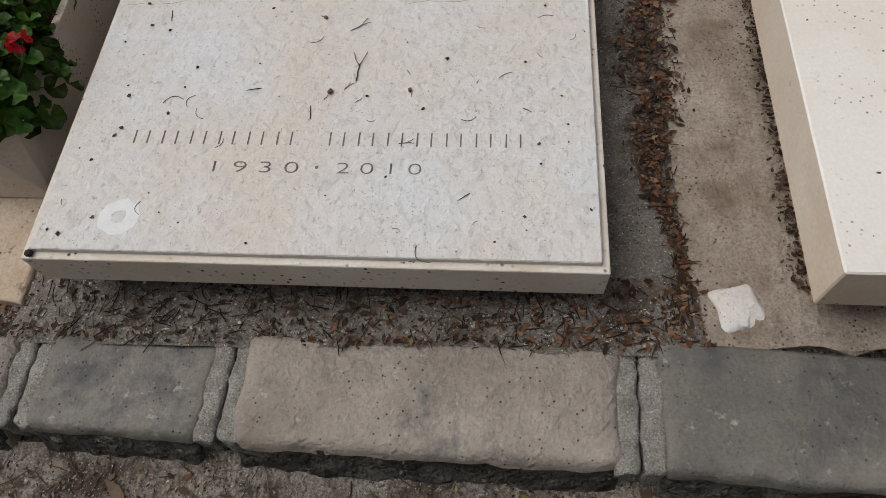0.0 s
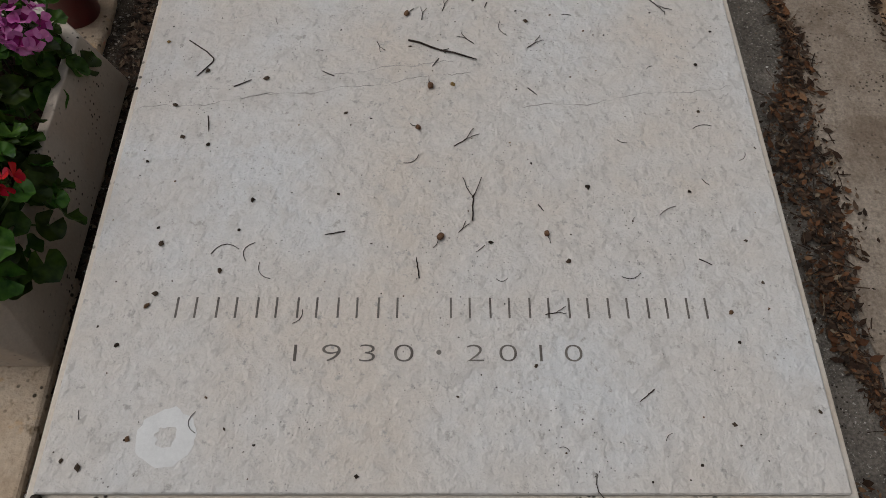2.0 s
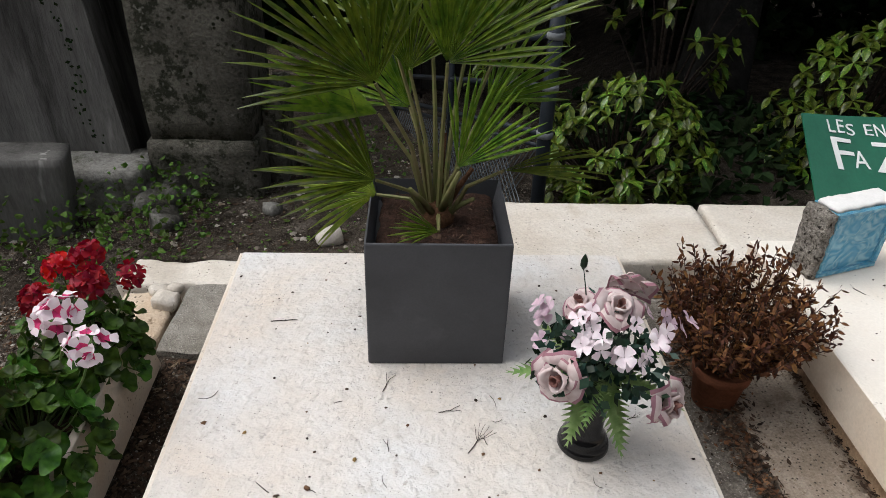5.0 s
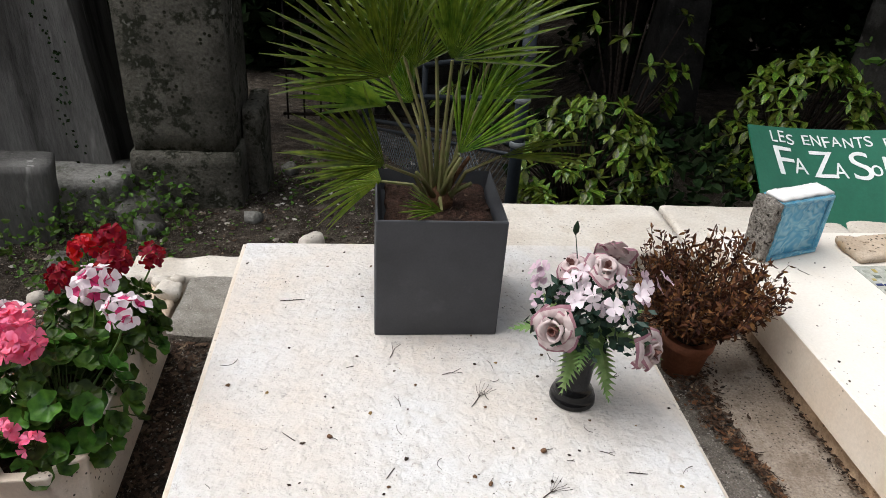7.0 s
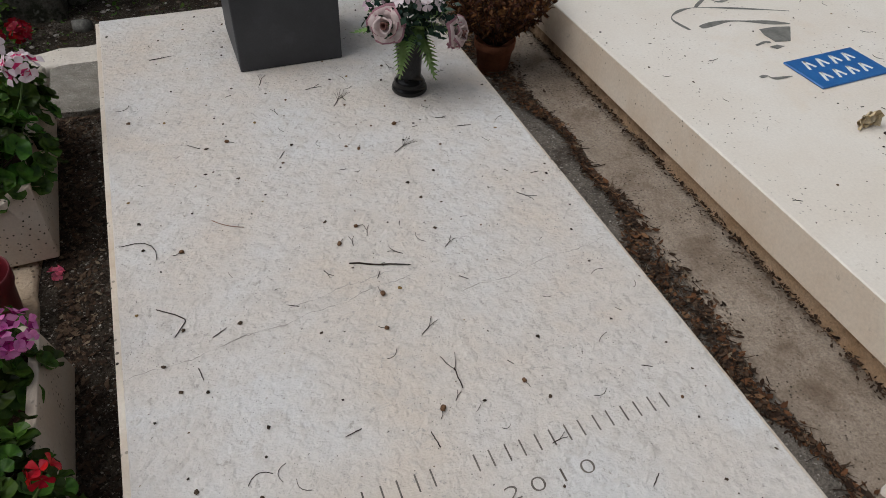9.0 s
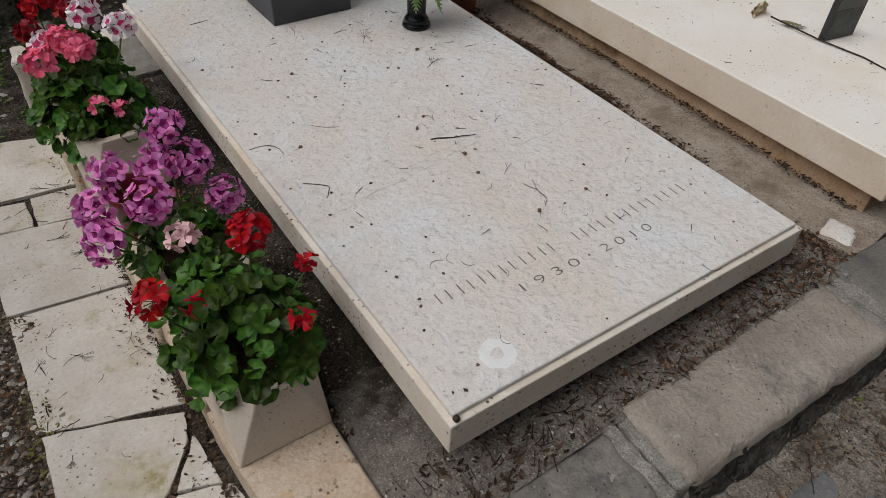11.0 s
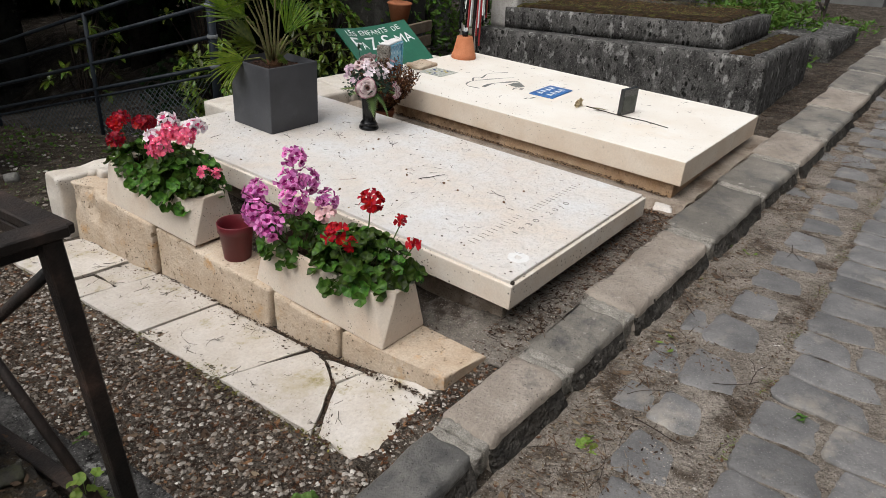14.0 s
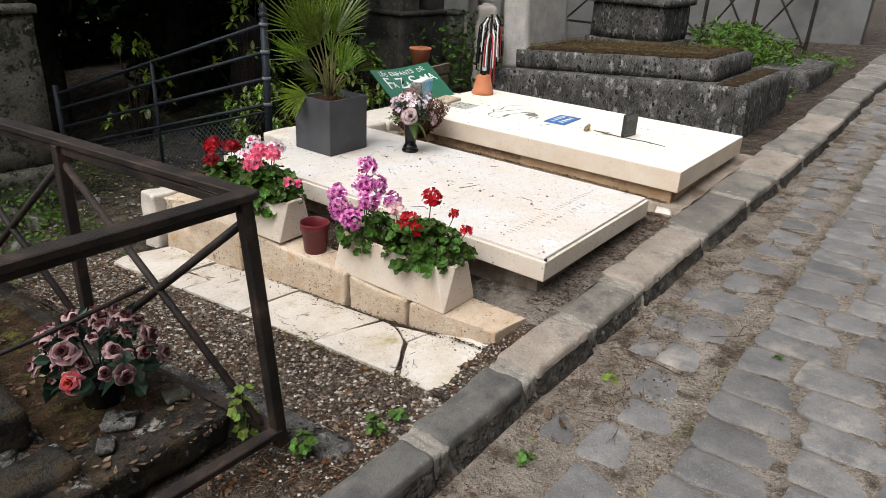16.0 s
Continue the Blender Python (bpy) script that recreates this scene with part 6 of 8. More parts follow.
part("moss", stone(0.30, 0.9, 0.015, 0.03, 0.006, 0.012, 14, 34.0, at=(-0.30, 0.85, 0.095)), MOSSY, old, "brown moss and leaf mould", smooth=True)
part("broken_step", stone(0.62, 0.42, 0.10, 0.02, 0.007, 0.010, 14, 36.0, at=(-0.34, 0.30, 0.06), chips=1.5), ROTTEN, old, smooth=True)
part("moss", stone(0.34, 0.30, 0.018, 0.02, 0.006, 0.012, 16, 37.0, at=(-0.26, 0.42, 0.108)), MOSSY, old, "brown moss and leaf mould", smooth=True)
part("step", stone(0.80, 0.11, 0.13, 0.025, 0.010, 0.008, 10, 38.0, at=(-0.86, 0.42, 0.17), chips=1.4), ROTTEN, old, smooth=True)
part("step", stone(0.78, 0.13, 0.10, 0.025, 0.010, 0.008, 10, 39.0, at=(-0.82, 0.22, 0.10), chips=1.4), ROTTEN, old, smooth=True)
border = tagged(new("grave_border"), "low grey granite border stones beside the railing", "border", kind="structure")
for n, (a, b) in enumerate(((0.02, 0.62), (0.63, 1.25), (1.26, 1.9), (1.91, 2.5))):
    ob = part("border_stone", stone(0.10, b - a, 0.16, 0.03, 0.012, 0.006, 9, n + 70.0, chips=0.7), DARK_TOMB, border, smooth=True)
    ob.matrix_basis = pose(-1.075 + side(a), (a + b) / 2, ground_z(-1, (a + b) / 2) - 0.035, 0, 0, 5)

r = random.Random(55)
bouquet = thing("silk_bouquet", pose(-1.435, 0.665, 0.10), "faded silk rose bouquet in a black pot on the old grave", "bouquet")
part("pot", lathe(bmesh.new(), [(0.05, 0), (0.053, 0.003), (0.066, 0.10), (0.068, 0.104), (0.060, 0.10), (0.0, 0.09)], 28), BLACK_VASE, bouquet, "black plastic pot", smooth=True)
BUD = ((3, 0.34, 1.25), (4, 0.60, 1.2), (5, 0.86, 1.0))
for k in range(40):
    z = 1 - (k + 0.5) / 40 * 1.15
    a = k * 2.4
    h = math.sqrt(max(0, 1 - z * z))
    d = Vector((h * math.cos(a), h * math.sin(a), z))
    bm = bmesh.new()
    silk_rose(bm, Vector((0, 0, 0.175)) + Vector((d.x * 0.15, d.y * 0.15, d.z * 0.115)) * r.uniform(0.8, 1.15), d + Vector([r.uniform(-0.4, 0.4), r.uniform(-0.4, 0.4), r.uniform(0.0, 0.8)]),
              r.uniform(0.018, 0.027), r, BUD if k % 3 else BUD + ((5, 1.15, 0.6),), 3, 2)
    red = d.normalized().dot(Vector((-0.78, -0.60, 0.12))) > 0.93
    part("rose", bm, [ROSE_RED if red else (ROSE_PALE if k % 2 else ROSE_WORN), ROSE_PALE, ROSE_RED if red else ROSE_DUSK], bouquet, "faded red silk rose" if red else "dusky faded silk rose", smooth=True)
bm = bmesh.new()
for k in range(60):
    d = Vector((r.uniform(-1, 1), r.uniform(-1, 1), r.uniform(-0.5, 0.8))).normalized()
    c = Vector((0, 0, 0.16)) + d * r.uniform(0.06, 0.14)
    u = (d + Vector([r.uniform(-0.7, 0.7) for _ in range(3)])).normalized()
    w = u.orthogonal() * r.uniform(0.012, 0.026)
    s = r.uniform(0.04, 0.08)
    nn = u.cross(w).normalized() * s * 0.15
    ring = [bm.verts.new(x) for x in (c, c + u * s * 0.25 + w * 0.8 + nn, c + u * s * 0.6 + w * 0.9 + nn, c + u * s, c + u * s * 0.6 - w * 0.9 + nn, c + u * s * 0.25 - w * 0.8 + nn)]
    rib = bm.verts.new(c + u * s * 0.5)
    for i in range(6):
        bm.faces.new((rib, ring[i], ring[(i + 1) % 6]))
for k in range(10):
    tube(bm, [(0, 0, 0.09), (0.07 * math.cos(k), 0.07 * math.sin(k), 0.2)], 0.003, 4, False)
part("foliage", bm, SILK_TEAL, bouquet, "dusty teal silk leaves")


def weed(x, y, n, size, material, label, seed, height=0.06, kind="weed"):
    """A small clump of broad leaves on thin stalks."""
    q = random.Random(seed)
    t = thing("weed", pose(x, y, ground_z(x, y)), label, kind, "weeds")
    st = bmesh.new()
    lv = bmesh.new()
    for k in range(n):
        a = q.uniform(0, 6.3)
        d = q.uniform(0.2, 1) * size * 2.2
        p = Vector((math.cos(a) * d, math.sin(a) * d, q.uniform(0.25, 1.0) * height))
        tube(st, [(0, 0, 0), (p.x * 0.6, p.y * 0.6, p.z * 0.8), p], 0.0012, 3, False)
        nrm = Vector((math.cos(a) * 0.5, math.sin(a) * 0.5, 1)) + Vector([q.uniform(-0.3, 0.3) for _ in range(3)])
        m = aim(p, nrm, a + q.uniform(-0.5, 0.5), size * q.uniform(0.6, 1.15))
        rim = []
        for i in range(11):
            b = i / 11 * 2 * math.pi
            rad = 0.62 + 0.38 * abs(math.cos(2.5 * b))
            rim.append(lv.verts.new(m @ Vector((rad * math.cos(b) + 0.4, rad * math.sin(b), 0.12 * math.sin(3 * b)))))
        c = lv.verts.new(m @ Vector((0.4, 0, -0.08)))
        for i in range(11):
            lv.faces.new((c, rim[i], rim[(i + 1) % 11]))
    part("stalk", st, STEM, t)
    part("foliage", lv, material, t, "lobed green leaves")


weed(-0.93, 0.03, 20, 0.016, WEED_LEAF, "green leafy weed at the foot of the kerb", 1)
weed(-0.83, 0.02, 11, 0.014, WEED_LEAF, "green leafy weed at the foot of the kerb", 2)
weed(-0.47, -0.02, 7, 0.018, VINE_LEAF, "yellow-green weed between paving and kerb", 3, 0.03)
weed(-1.155, 0.12, 24, 0.018, WEED_LEAF, "green leafy weed under the railing", 4, 0.10)
weed(-1.20, 0.32, 20, 0.017, VINE_LEAF, "yellow-green vine shoot inside the railing", 5, 0.22)
weed(-1.08, 0.62, 8, 0.018, WEED_LEAF, "green weed by the border stones", 6, 0.07)
weed(-0.2, -0.42, 8, 0.019, VINE_LEAF, "pale green rosette weed beside the kerb", 7, 0.012)
weed(-0.75, -0.40, 10, 0.016, WEED_LEAF, "green weed at the kerb on the road side", 8, 0.05)
weed(0.25, -0.86, 7, 0.016, WEED_LEAF, "green weed between the setts", 9, 0.012)
weed(-0.86, -0.97, 9, 0.018, VINE_LEAF, "flat green weed between the setts", 10, 0.012)


# ---- behind the graves ----
def masonry(name, at, size, label, category, material=None, cap=0.06, plinth=0.35, seed=0.0):
    """A weathered stone monument: plinth, shaft and moulded cap."""
    t = thing(name, pose(*at), label, category)
    w, d, h = size
    part("plinth", stone(w, d, plinth, 0.06, 0.015, 0.006, 5, seed, at=(0, 0, plinth / 2), chips=0.5), material or GREY_TOMB, t, smooth=True)
    part("shaft", stone(w * 0.93, d * 0.9, h - plinth, 0.09, 0.015, 0.008, 4, seed + 1, at=(0, 0, plinth + (h - plinth) / 2 - 0.004)), material or GREY_TOMB, t, smooth=True)
    part("cap", stone(w * 1.02, d, cap, 0.06, 0.015, 0.004, 5, seed + 2, at=(0, 0, h + cap / 2 - 0.008)), material or GREY_TOMB, t, smooth=True)
    return t


tp1 = masonry("tomb_pillar", (-0.52, 3.64, -0.42), (0.50, 0.56, 1.36), "mossy grey limestone tomb with peeling pale patches", "tomb", PATCHY, plinth=0.44, seed=81.0)
part("upper_shaft", stone(0.45, 0.48, 1.3, 0.08, 0.015, 0.008, 4, 82.0, at=(0, 0, 2.05)), PATCHY, tp1, smooth=True)
part("side_stub", stone(0.10, 0.34, 0.60, 0.04, 0.02, 0.008, 6, 82.5, at=(0.285, 0.10, 0.30), chips=0.8), PATCHY, tp1, "pale broken side stone", smooth=True)
t1 = thing("tomb_wall", pose(-1.5, 3.62, -0.4), "tall stained grey stone tomb front with ivy", "tomb")
bm = bmesh.new()
prism(bm, [(-0.75, -0.2), (0.66, -0.2), (0.62, 0.35), (-0.75, 0.35)], 0, 2.0, 0.01, 1)
for v in bm.verts:
    if v.co.z > 1.5 and v.co.x > 0:
        v.co.x -= 0.16
part("front", bm, STREAKED, t1)
part("foot", stone(1.5, 0.30, 0.34, 0.05, 0.02, 0.008, 6, 83.0, at=(0.0, -0.26, 0.17), chips=0.8), GREY_TOMB, t1, smooth=True)
bm = bmesh.new()
r = random.Random(8)
for k in range(110):
    z = r.uniform(0.15, 1.5)
    c = Vector((0.58 - 0.14 * z + 0.03 * math.sin(z * 9) + r.gauss(0, 0.016), -0.212, z))
    a = r.uniform(0, 6)
    u = Vector((math.cos(a), -0.5, math.sin(a))).normalized() * r.uniform(0.014, 0.026)
    w = u.cross(Vector((0, 1, 0))) * 0.4
    bm.faces.new([bm.verts.new(x) for x in (c, c + u * 0.5 + w, c + u, c + u * 0.5 - w)])
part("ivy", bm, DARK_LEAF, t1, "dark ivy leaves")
ob = link("stone_block", stone(0.66, 0.22, 0.52, 0.04, 0.012, 0.006, 6, 84.0, chips=0.8), STREAKED)
ob.matrix_basis = pose(-1.33, 3.0, -0.13, -4, 7, 14)
tagged(ob, "weathered grey granite block beside a tomb", "stone")
for n, (x, y, s) in enumerate(((-0.72, 3.25, 0.15), (-0.62, 3.05, 0.11), (-0.86, 2.72, 0.09), (-0.2, 3.2, 0.07), (0.1, 2.9, 0.09), (-0.66, 3.45, 0.2), (-0.1, 3.9, 0.08), (-1.0, 2.3, 0.07), (-0.85, 2.45, 0.05))):
    ob = link("rubble_stone", stone(s * 1.2, s, s * 0.9, 0.03, s * 0.28, s * 0.16, 9, n + 90.0), EDGING if n in (4, 8) else GREY_TOMB)
    ob.matrix_basis = pose(x, y, ground_z(x, y) + s * 0.22, 20, 10, n * 50)
    tagged(ob, "loose broken stone lying in the weeds", "stone", "rubble stones")
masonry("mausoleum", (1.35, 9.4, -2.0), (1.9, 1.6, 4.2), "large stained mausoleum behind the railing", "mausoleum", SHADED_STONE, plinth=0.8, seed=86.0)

# stair railing behind the palm
stair = thing("stair_railing", pose(0.925, 2.79, -0.22), "dark blue iron stair railing with a mesh panel", "railing")
A, B = Vector((0, 0, 0)), Vector((-0.605, 1.87, -0.45))
post = bmesh.new()
tube(post, [(0, 0, -0.05), (0, 0, 1.14)], 0.026, 12)
part("post", post, BLUE_IRON, stair, smooth=True)
part("finial", lathe(bmesh.new(), [(0.026, 1.135), (0.036, 1.145), (0.036, 1.16), (0.026, 1.17), (0.030, 1.19), (0.018, 1.21), (0.010, 1.225), (0.002, 1.235)], 16), BLUE_IRON, stair, smooth=True)
part("post", tube(bmesh.new(), [B - Vector((0, 0, 0.3)), B + Vector((0, 0, 0.92))], 0.022, 10), BLUE_IRON, stair, smooth=True)
for n, (za, zb) in enumerate(((1.09, 0.85), (0.91, 0.73), (0.73, 0.58), (0.55, 0.42), (0.50, 0.37), (0.08, -0.05))):
    part("rail", tube(bmesh.new(), [A + Vector((0, 0, za)), B + Vector((0, 0, zb))], 0.013 if n < 4 else 0.009, 8), BLUE_IRON, stair, smooth=True)
    if n < 4:
        part("collar", lathe(bmesh.new(), [(0.027, za - 0.012), (0.032, za - 0.010), (0.032, za + 0.010), (0.027, za + 0.012)], 14), mat("worn_pale_metal", (0.12, 0.13, 0.135), (0.2, 0.21, 0.21), 20, 0.5, 0.1, 0.1, 90), stair, "worn pale metal collar", smooth=True)
mid = A.lerp(B, 0.5)
part("post", tube(bmesh.new(), [mid + Vector((0, 0, -0.2)), mid + Vector((0, 0, 0.98))], 0.015, 8), BLUE_IRON, stair, smooth=True)
bm = bmesh.new()
D = B - A
for k in range(-8, 58):
    for s in (-1, 1):
        lo, hi = (k / 50, (k + 10 * s) / 50)
        if min(lo, hi) < 0 or max(lo, hi) > 1:
            continue
        pa = A + D * lo + Vector((0, 0, 0.08 - 0.13 * lo))
        pb = A + D * hi + Vector((0, 0, 0.50 - 0.13 * hi))
        tube(bm, [pa, pb], 0.0022, 3, False)
tagged(part("wire_mesh", bm, mat("dull_galvanised_wire", (0.07, 0.085, 0.095), (0.11, 0.125, 0.135), 20, 0.5, 0.1, 0.2, 90), stair, "diamond wire mesh"), kind="stuff")

# iron gate beyond the tombs
gate = thing("iron_gate", pose(-0.42, 6.3, -0.85), "black iron gate between tombs in the shade", "gate")
for z in (0.05, 0.42, 0.62, 0.86, 1.06):
    part("rail", bar(bmesh.new(), (0, 0, z), (0.95, 0, z), 0.025, 0.025), IRON, gate)
for k in range(7):
    part("bar", tube(bmesh.new(), [(0.04 + 0.145 * k, 0, 0), (0.04 + 0.145 * k, 0, 1.15)], 0.009, 6), IRON, gate, smooth=True)

# obelisk and bushes
ob = thing("obelisk", pose(2.42, 4.9, -0.62), "small dark stone obelisk among laurel bushes", "obelisk")
part("base", stone(0.50, 0.44, 0.34, 0.05, 0.015, 0.005, 6, 101.0, at=(0, 0, 0.17)), SHADE_BLACK, ob, smooth=True)
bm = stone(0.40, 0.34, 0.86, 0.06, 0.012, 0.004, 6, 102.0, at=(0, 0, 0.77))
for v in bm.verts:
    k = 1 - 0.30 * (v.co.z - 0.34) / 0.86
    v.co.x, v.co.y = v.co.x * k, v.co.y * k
part("shaft", bm, SHADE_BLACK, ob, smooth=True)
part("tip", lathe(bmesh.new(), [(0.13, 1.19), (0.10, 1.22), (0.07, 1.27), (0.01, 1.31)], 8), SHADE_BLACK, ob, smooth=True)
laurel((1.42, 3.45, -0.40), 0.42, 0.38, 0.70, 150, "glossy spotted laurel bush behind the grave", 61, 0.068)
laurel((1.85, 4.2, -0.35), 0.35, 0.3, 1.3, 26, "tall spotted laurel in deep shade", 62, 0.09)
laurel((2.70, 3.75, -0.42), 0.46, 0.38, 0.90, 165, "yellow-green laurel bush behind the green board", 63, 0.075)
laurel((1.1, 4.9, -0.6), 0.34, 0.3, 1.15, 22, "laurel bush in deep shade beyond the railing", 65, 0.09)

# pillar with a niche
niche = thing("tomb_pillar", pose(3.45, 3.75, -0.25), "grey stone tomb pillar with an arched niche", "tomb")
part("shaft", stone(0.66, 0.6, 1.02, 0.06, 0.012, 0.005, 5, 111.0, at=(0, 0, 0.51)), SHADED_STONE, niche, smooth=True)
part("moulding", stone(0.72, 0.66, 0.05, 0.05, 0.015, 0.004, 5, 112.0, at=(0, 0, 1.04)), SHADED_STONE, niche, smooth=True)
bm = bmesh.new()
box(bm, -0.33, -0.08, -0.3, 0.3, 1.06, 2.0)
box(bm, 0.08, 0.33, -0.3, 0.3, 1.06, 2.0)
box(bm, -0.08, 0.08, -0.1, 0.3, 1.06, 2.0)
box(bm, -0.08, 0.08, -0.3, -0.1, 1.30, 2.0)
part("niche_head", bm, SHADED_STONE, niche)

# upright markers, pots and plants beyond the white slab
for n, (x, y, w, h) in enumerate(((4.9, 4.2, 0.35, 1.0), (6.2, 5.6, 0.5, 1.5), (7.2, 5.2, 0.4, 1.2), (5.6, 5.2, 0.3, 0.9), (8.6, 6.2, 0.9, 2.6), (6.55, 4.75, 0.28, 1.15), (7.3, 4.75, 0.26, 1.1))):
    masonry("gravestone", (x, y, ground_z(x, y) - 0.1), (w, 0.22, h), "weathered upright gravestone among greenery", "gravestone", LIME_NEW if n in (1, 2, 5, 6) else (STELE if n == 4 else GREY_TOMB), 0.05, 0.15, 120.0 + n)
stump = stone(0.24, 0.2, 0.9, 0.03, 0.05, 0.03, 7, 127.0)
for v in stump.verts:
    v.co.x *= 1 - 0.35 * (v.co.z / 0.9 + 0.5)
ob = link("rough_headstone", stump, EDGING)
ob.matrix_basis = pose(4.37, 3.31, 0.40, 2, -4, 20)
tagged(ob, "rough hewn pointed headstone among weeds", "gravestone")
wreath = thing("hanging_wreath", pose(2.96, 2.30, -0.05), "dried wreath of dark ribbons and red baubles on a stake", "wreath")
bm = bmesh.new()
tube(bm, [(0, 0, -0.2), (0.0, 0, 0.95)], 0.012, 6)
part("stake", bm, TWIG, wreath, "thin dark stake")
r = random.Random(71)
for mat_, n, lab in ((BLACK_STONE, 26, "dark ribbon"), (WHITE_PAINT, 8, "white ribbon"), (ROSE_RED, 7, "red ribbon")):
    for k in range(n):
        bm = bmesh.new()
        a = r.uniform(0, 6.3)
        p = Vector((0.05 * math.cos(a), 0.05 * math.sin(a), r.uniform(0.72, 0.95)))
        tube(bm, [p, p + Vector((0.05 * math.cos(a), 0.05 * math.sin(a), -0.06)), p + Vector((0.06 * math.cos(a), 0.06 * math.sin(a), -r.uniform(0.15, 0.4)))], 0.007, 4)
        part("ribbon", bm, mat_, wreath, lab)
crate = thing("planter_box", pose(2.95, 2.95, -0.05), "weathered wooden planter box with terracotta pots", "planter")
WOOD = mat("weathered_grey_wood", (0.16, 0.12, 0.085), (0.24, 0.19, 0.14), 12, 0.9, 0.5, 0.3, 120)
for z in (0.12, 0.24, 0.36):
    part("slat", bar(bmesh.new(), (-0.3, 0, z), (0.35, 0.05, z + 0.02), 0.03, 0.09, 0.004), WOOD, crate)
part("pot", lathe(bmesh.new(), [(0.07, 0.4), (0.1, 0.55), (0.11, 0.56), (0.1, 0.57), (0, 0.55)], 20, (0.1, 0.2, 0)), TERRACOTTA, crate, "terracotta pot", smooth=True)


def greenery(name, x0, x1, y0, y1, z0, z1, n, size, material, label, category, seed, wide=0.5, parent=None):
    """Loose leaves through a volume, thinning at its edge."""
    q = np.random.RandomState(seed)
    p = q.uniform(-1, 1, (n * 2, 3))
    p = p[(p ** 2).sum(1) < 1 + 0.35 * np.sin(p[:, 0] * 5 + seed)][:n]
    n = len(p)
    c = p * [(x1 - x0) / 2, (y1 - y0) / 2, (z1 - z0) / 2] + [(x0 + x1) / 2, (y0 + y1) / 2, (z0 + z1) / 2]
    u = q.normal(size=(n, 3))
    u[:, 2] *= 0.6
    u /= np.linalg.norm(u, axis=1)[:, None]
    w = np.cross(u, q.normal(size=(n, 3)))
    w /= np.linalg.norm(w, axis=1)[:, None]
    s = size * q.uniform(0.6, 1.3, (n, 1))
    h = np.cross(u, w) * s * 0.16
    a = w * s * wide / 2
    v = np.concatenate([c, c + u * s * 0.3 + a + h, c + u * s * 0.7 + a * 0.8 + h, c + u * s, c + u * s * 0.7 - a * 0.8 + h, c + u * s * 0.3 - a + h], 1).reshape(-1, 3)
    b = np.arange(n)[:, None] * 6
    f = np.concatenate([b + [0, 1, 2, 3], b + [0, 3, 4, 5]])
    me = bpy.data.meshes.new(name)
    me.from_pydata(v.tolist(), [], f.tolist())
    me.materials.append(material)
    ob = new(name, me)
    if parent is not None:
        ob.parent = parent
    return tagged(ob, label, category, kind="stuff")


def tree(x, y, h, crown, n, seed, leaf=0.22, off=0.0):
    """A shade tree: tapered trunk, limbs, and a crown of leaves."""
    q = random.Random(seed)
    t = thing("tree", pose(x, y, ground_z(x, y) - 0.1), "dark broad-leaved tree, its unseen crown added to shade the background", "tree", "shade trees")
    bm = bmesh.new()
    tube(bm, [(0, 0, 0), (0.05, 0, h * 0.3), (0.0, 0.1, h * 0.6), (0.1, 0.1, h)], [0.17, 0.14, 0.12, 0.06], 10)
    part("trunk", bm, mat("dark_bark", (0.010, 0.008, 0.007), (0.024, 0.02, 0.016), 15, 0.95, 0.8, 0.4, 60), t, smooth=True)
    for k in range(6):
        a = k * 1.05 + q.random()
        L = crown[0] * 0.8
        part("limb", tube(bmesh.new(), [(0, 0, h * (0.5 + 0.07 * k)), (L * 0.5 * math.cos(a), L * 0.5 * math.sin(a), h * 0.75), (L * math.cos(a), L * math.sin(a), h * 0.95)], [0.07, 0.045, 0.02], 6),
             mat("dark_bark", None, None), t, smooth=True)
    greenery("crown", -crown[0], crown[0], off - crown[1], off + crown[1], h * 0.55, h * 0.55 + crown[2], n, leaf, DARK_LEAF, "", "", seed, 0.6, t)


# crowns added above the view to keep sky light off the background
tree(2.7, 7.0, 3.0, (3.4, 3.1, 2.4), 11000, 201)
tree(2.7, 6.7, 4.6, (3.0, 2.5, 2.2), 11000, 213, 0.22, -1.1)
tree(5.6, 7.2, 3.4, (2.6, 3.0, 2.4), 8000, 202)
tree(0.0, 8.6, 4.6, (2.6, 2.6, 2.0), 9000, 209)
tree(-3.0, 6.0, 3.4, (2.4, 2.4, 2.4), 5000, 203)
# dark leaf masses added where only deep shade lies
greenery("hedge", 1.7, 7.4, 6.2, 8.0, -1.6, 2.2, 9000, 0.16, DARK_LEAF, "dense dark hedge added to fill the shaded void behind the graves", "hedge", 204, 0.6)
greenery("hedge", -6.5, 9.0, 10.6, 12.4, -2.4, 3.2, 16000, 0.26, DARK_LEAF, "dense dark hedge added as backing for the shaded void behind", "hedge", 210, 0.7)
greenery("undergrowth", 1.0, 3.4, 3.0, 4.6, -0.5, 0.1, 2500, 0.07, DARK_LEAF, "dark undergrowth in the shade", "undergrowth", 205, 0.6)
greenery("undergrowth", 2.9, 5.6, 2.9, 4.6, -0.2, 0.75, 1800, 0.06, SHADE_WEED, "green undergrowth between graves", "undergrowth", 206, 0.5)
greenery("undergrowth", -1.4, -0.3, 2.4, 3.5, -0.35, 0.0, 1300, 0.028, SHADE_WEED, "low weeds among rubble", "undergrowth", 207, 0.8)
greenery("undergrowth", -0.4, 0.6, 2.7, 4.4, -0.42, -0.24, 900, 0.024, SHADE_WEED, "low weeds among rubble", "undergrowth", 208, 0.8)

# far side of the lane, beyond the dark tomb
far_rail = thing("iron_railing", pose(7.9, 0, 0.4), "rusty iron grave railing beyond the dark tomb", "railing")
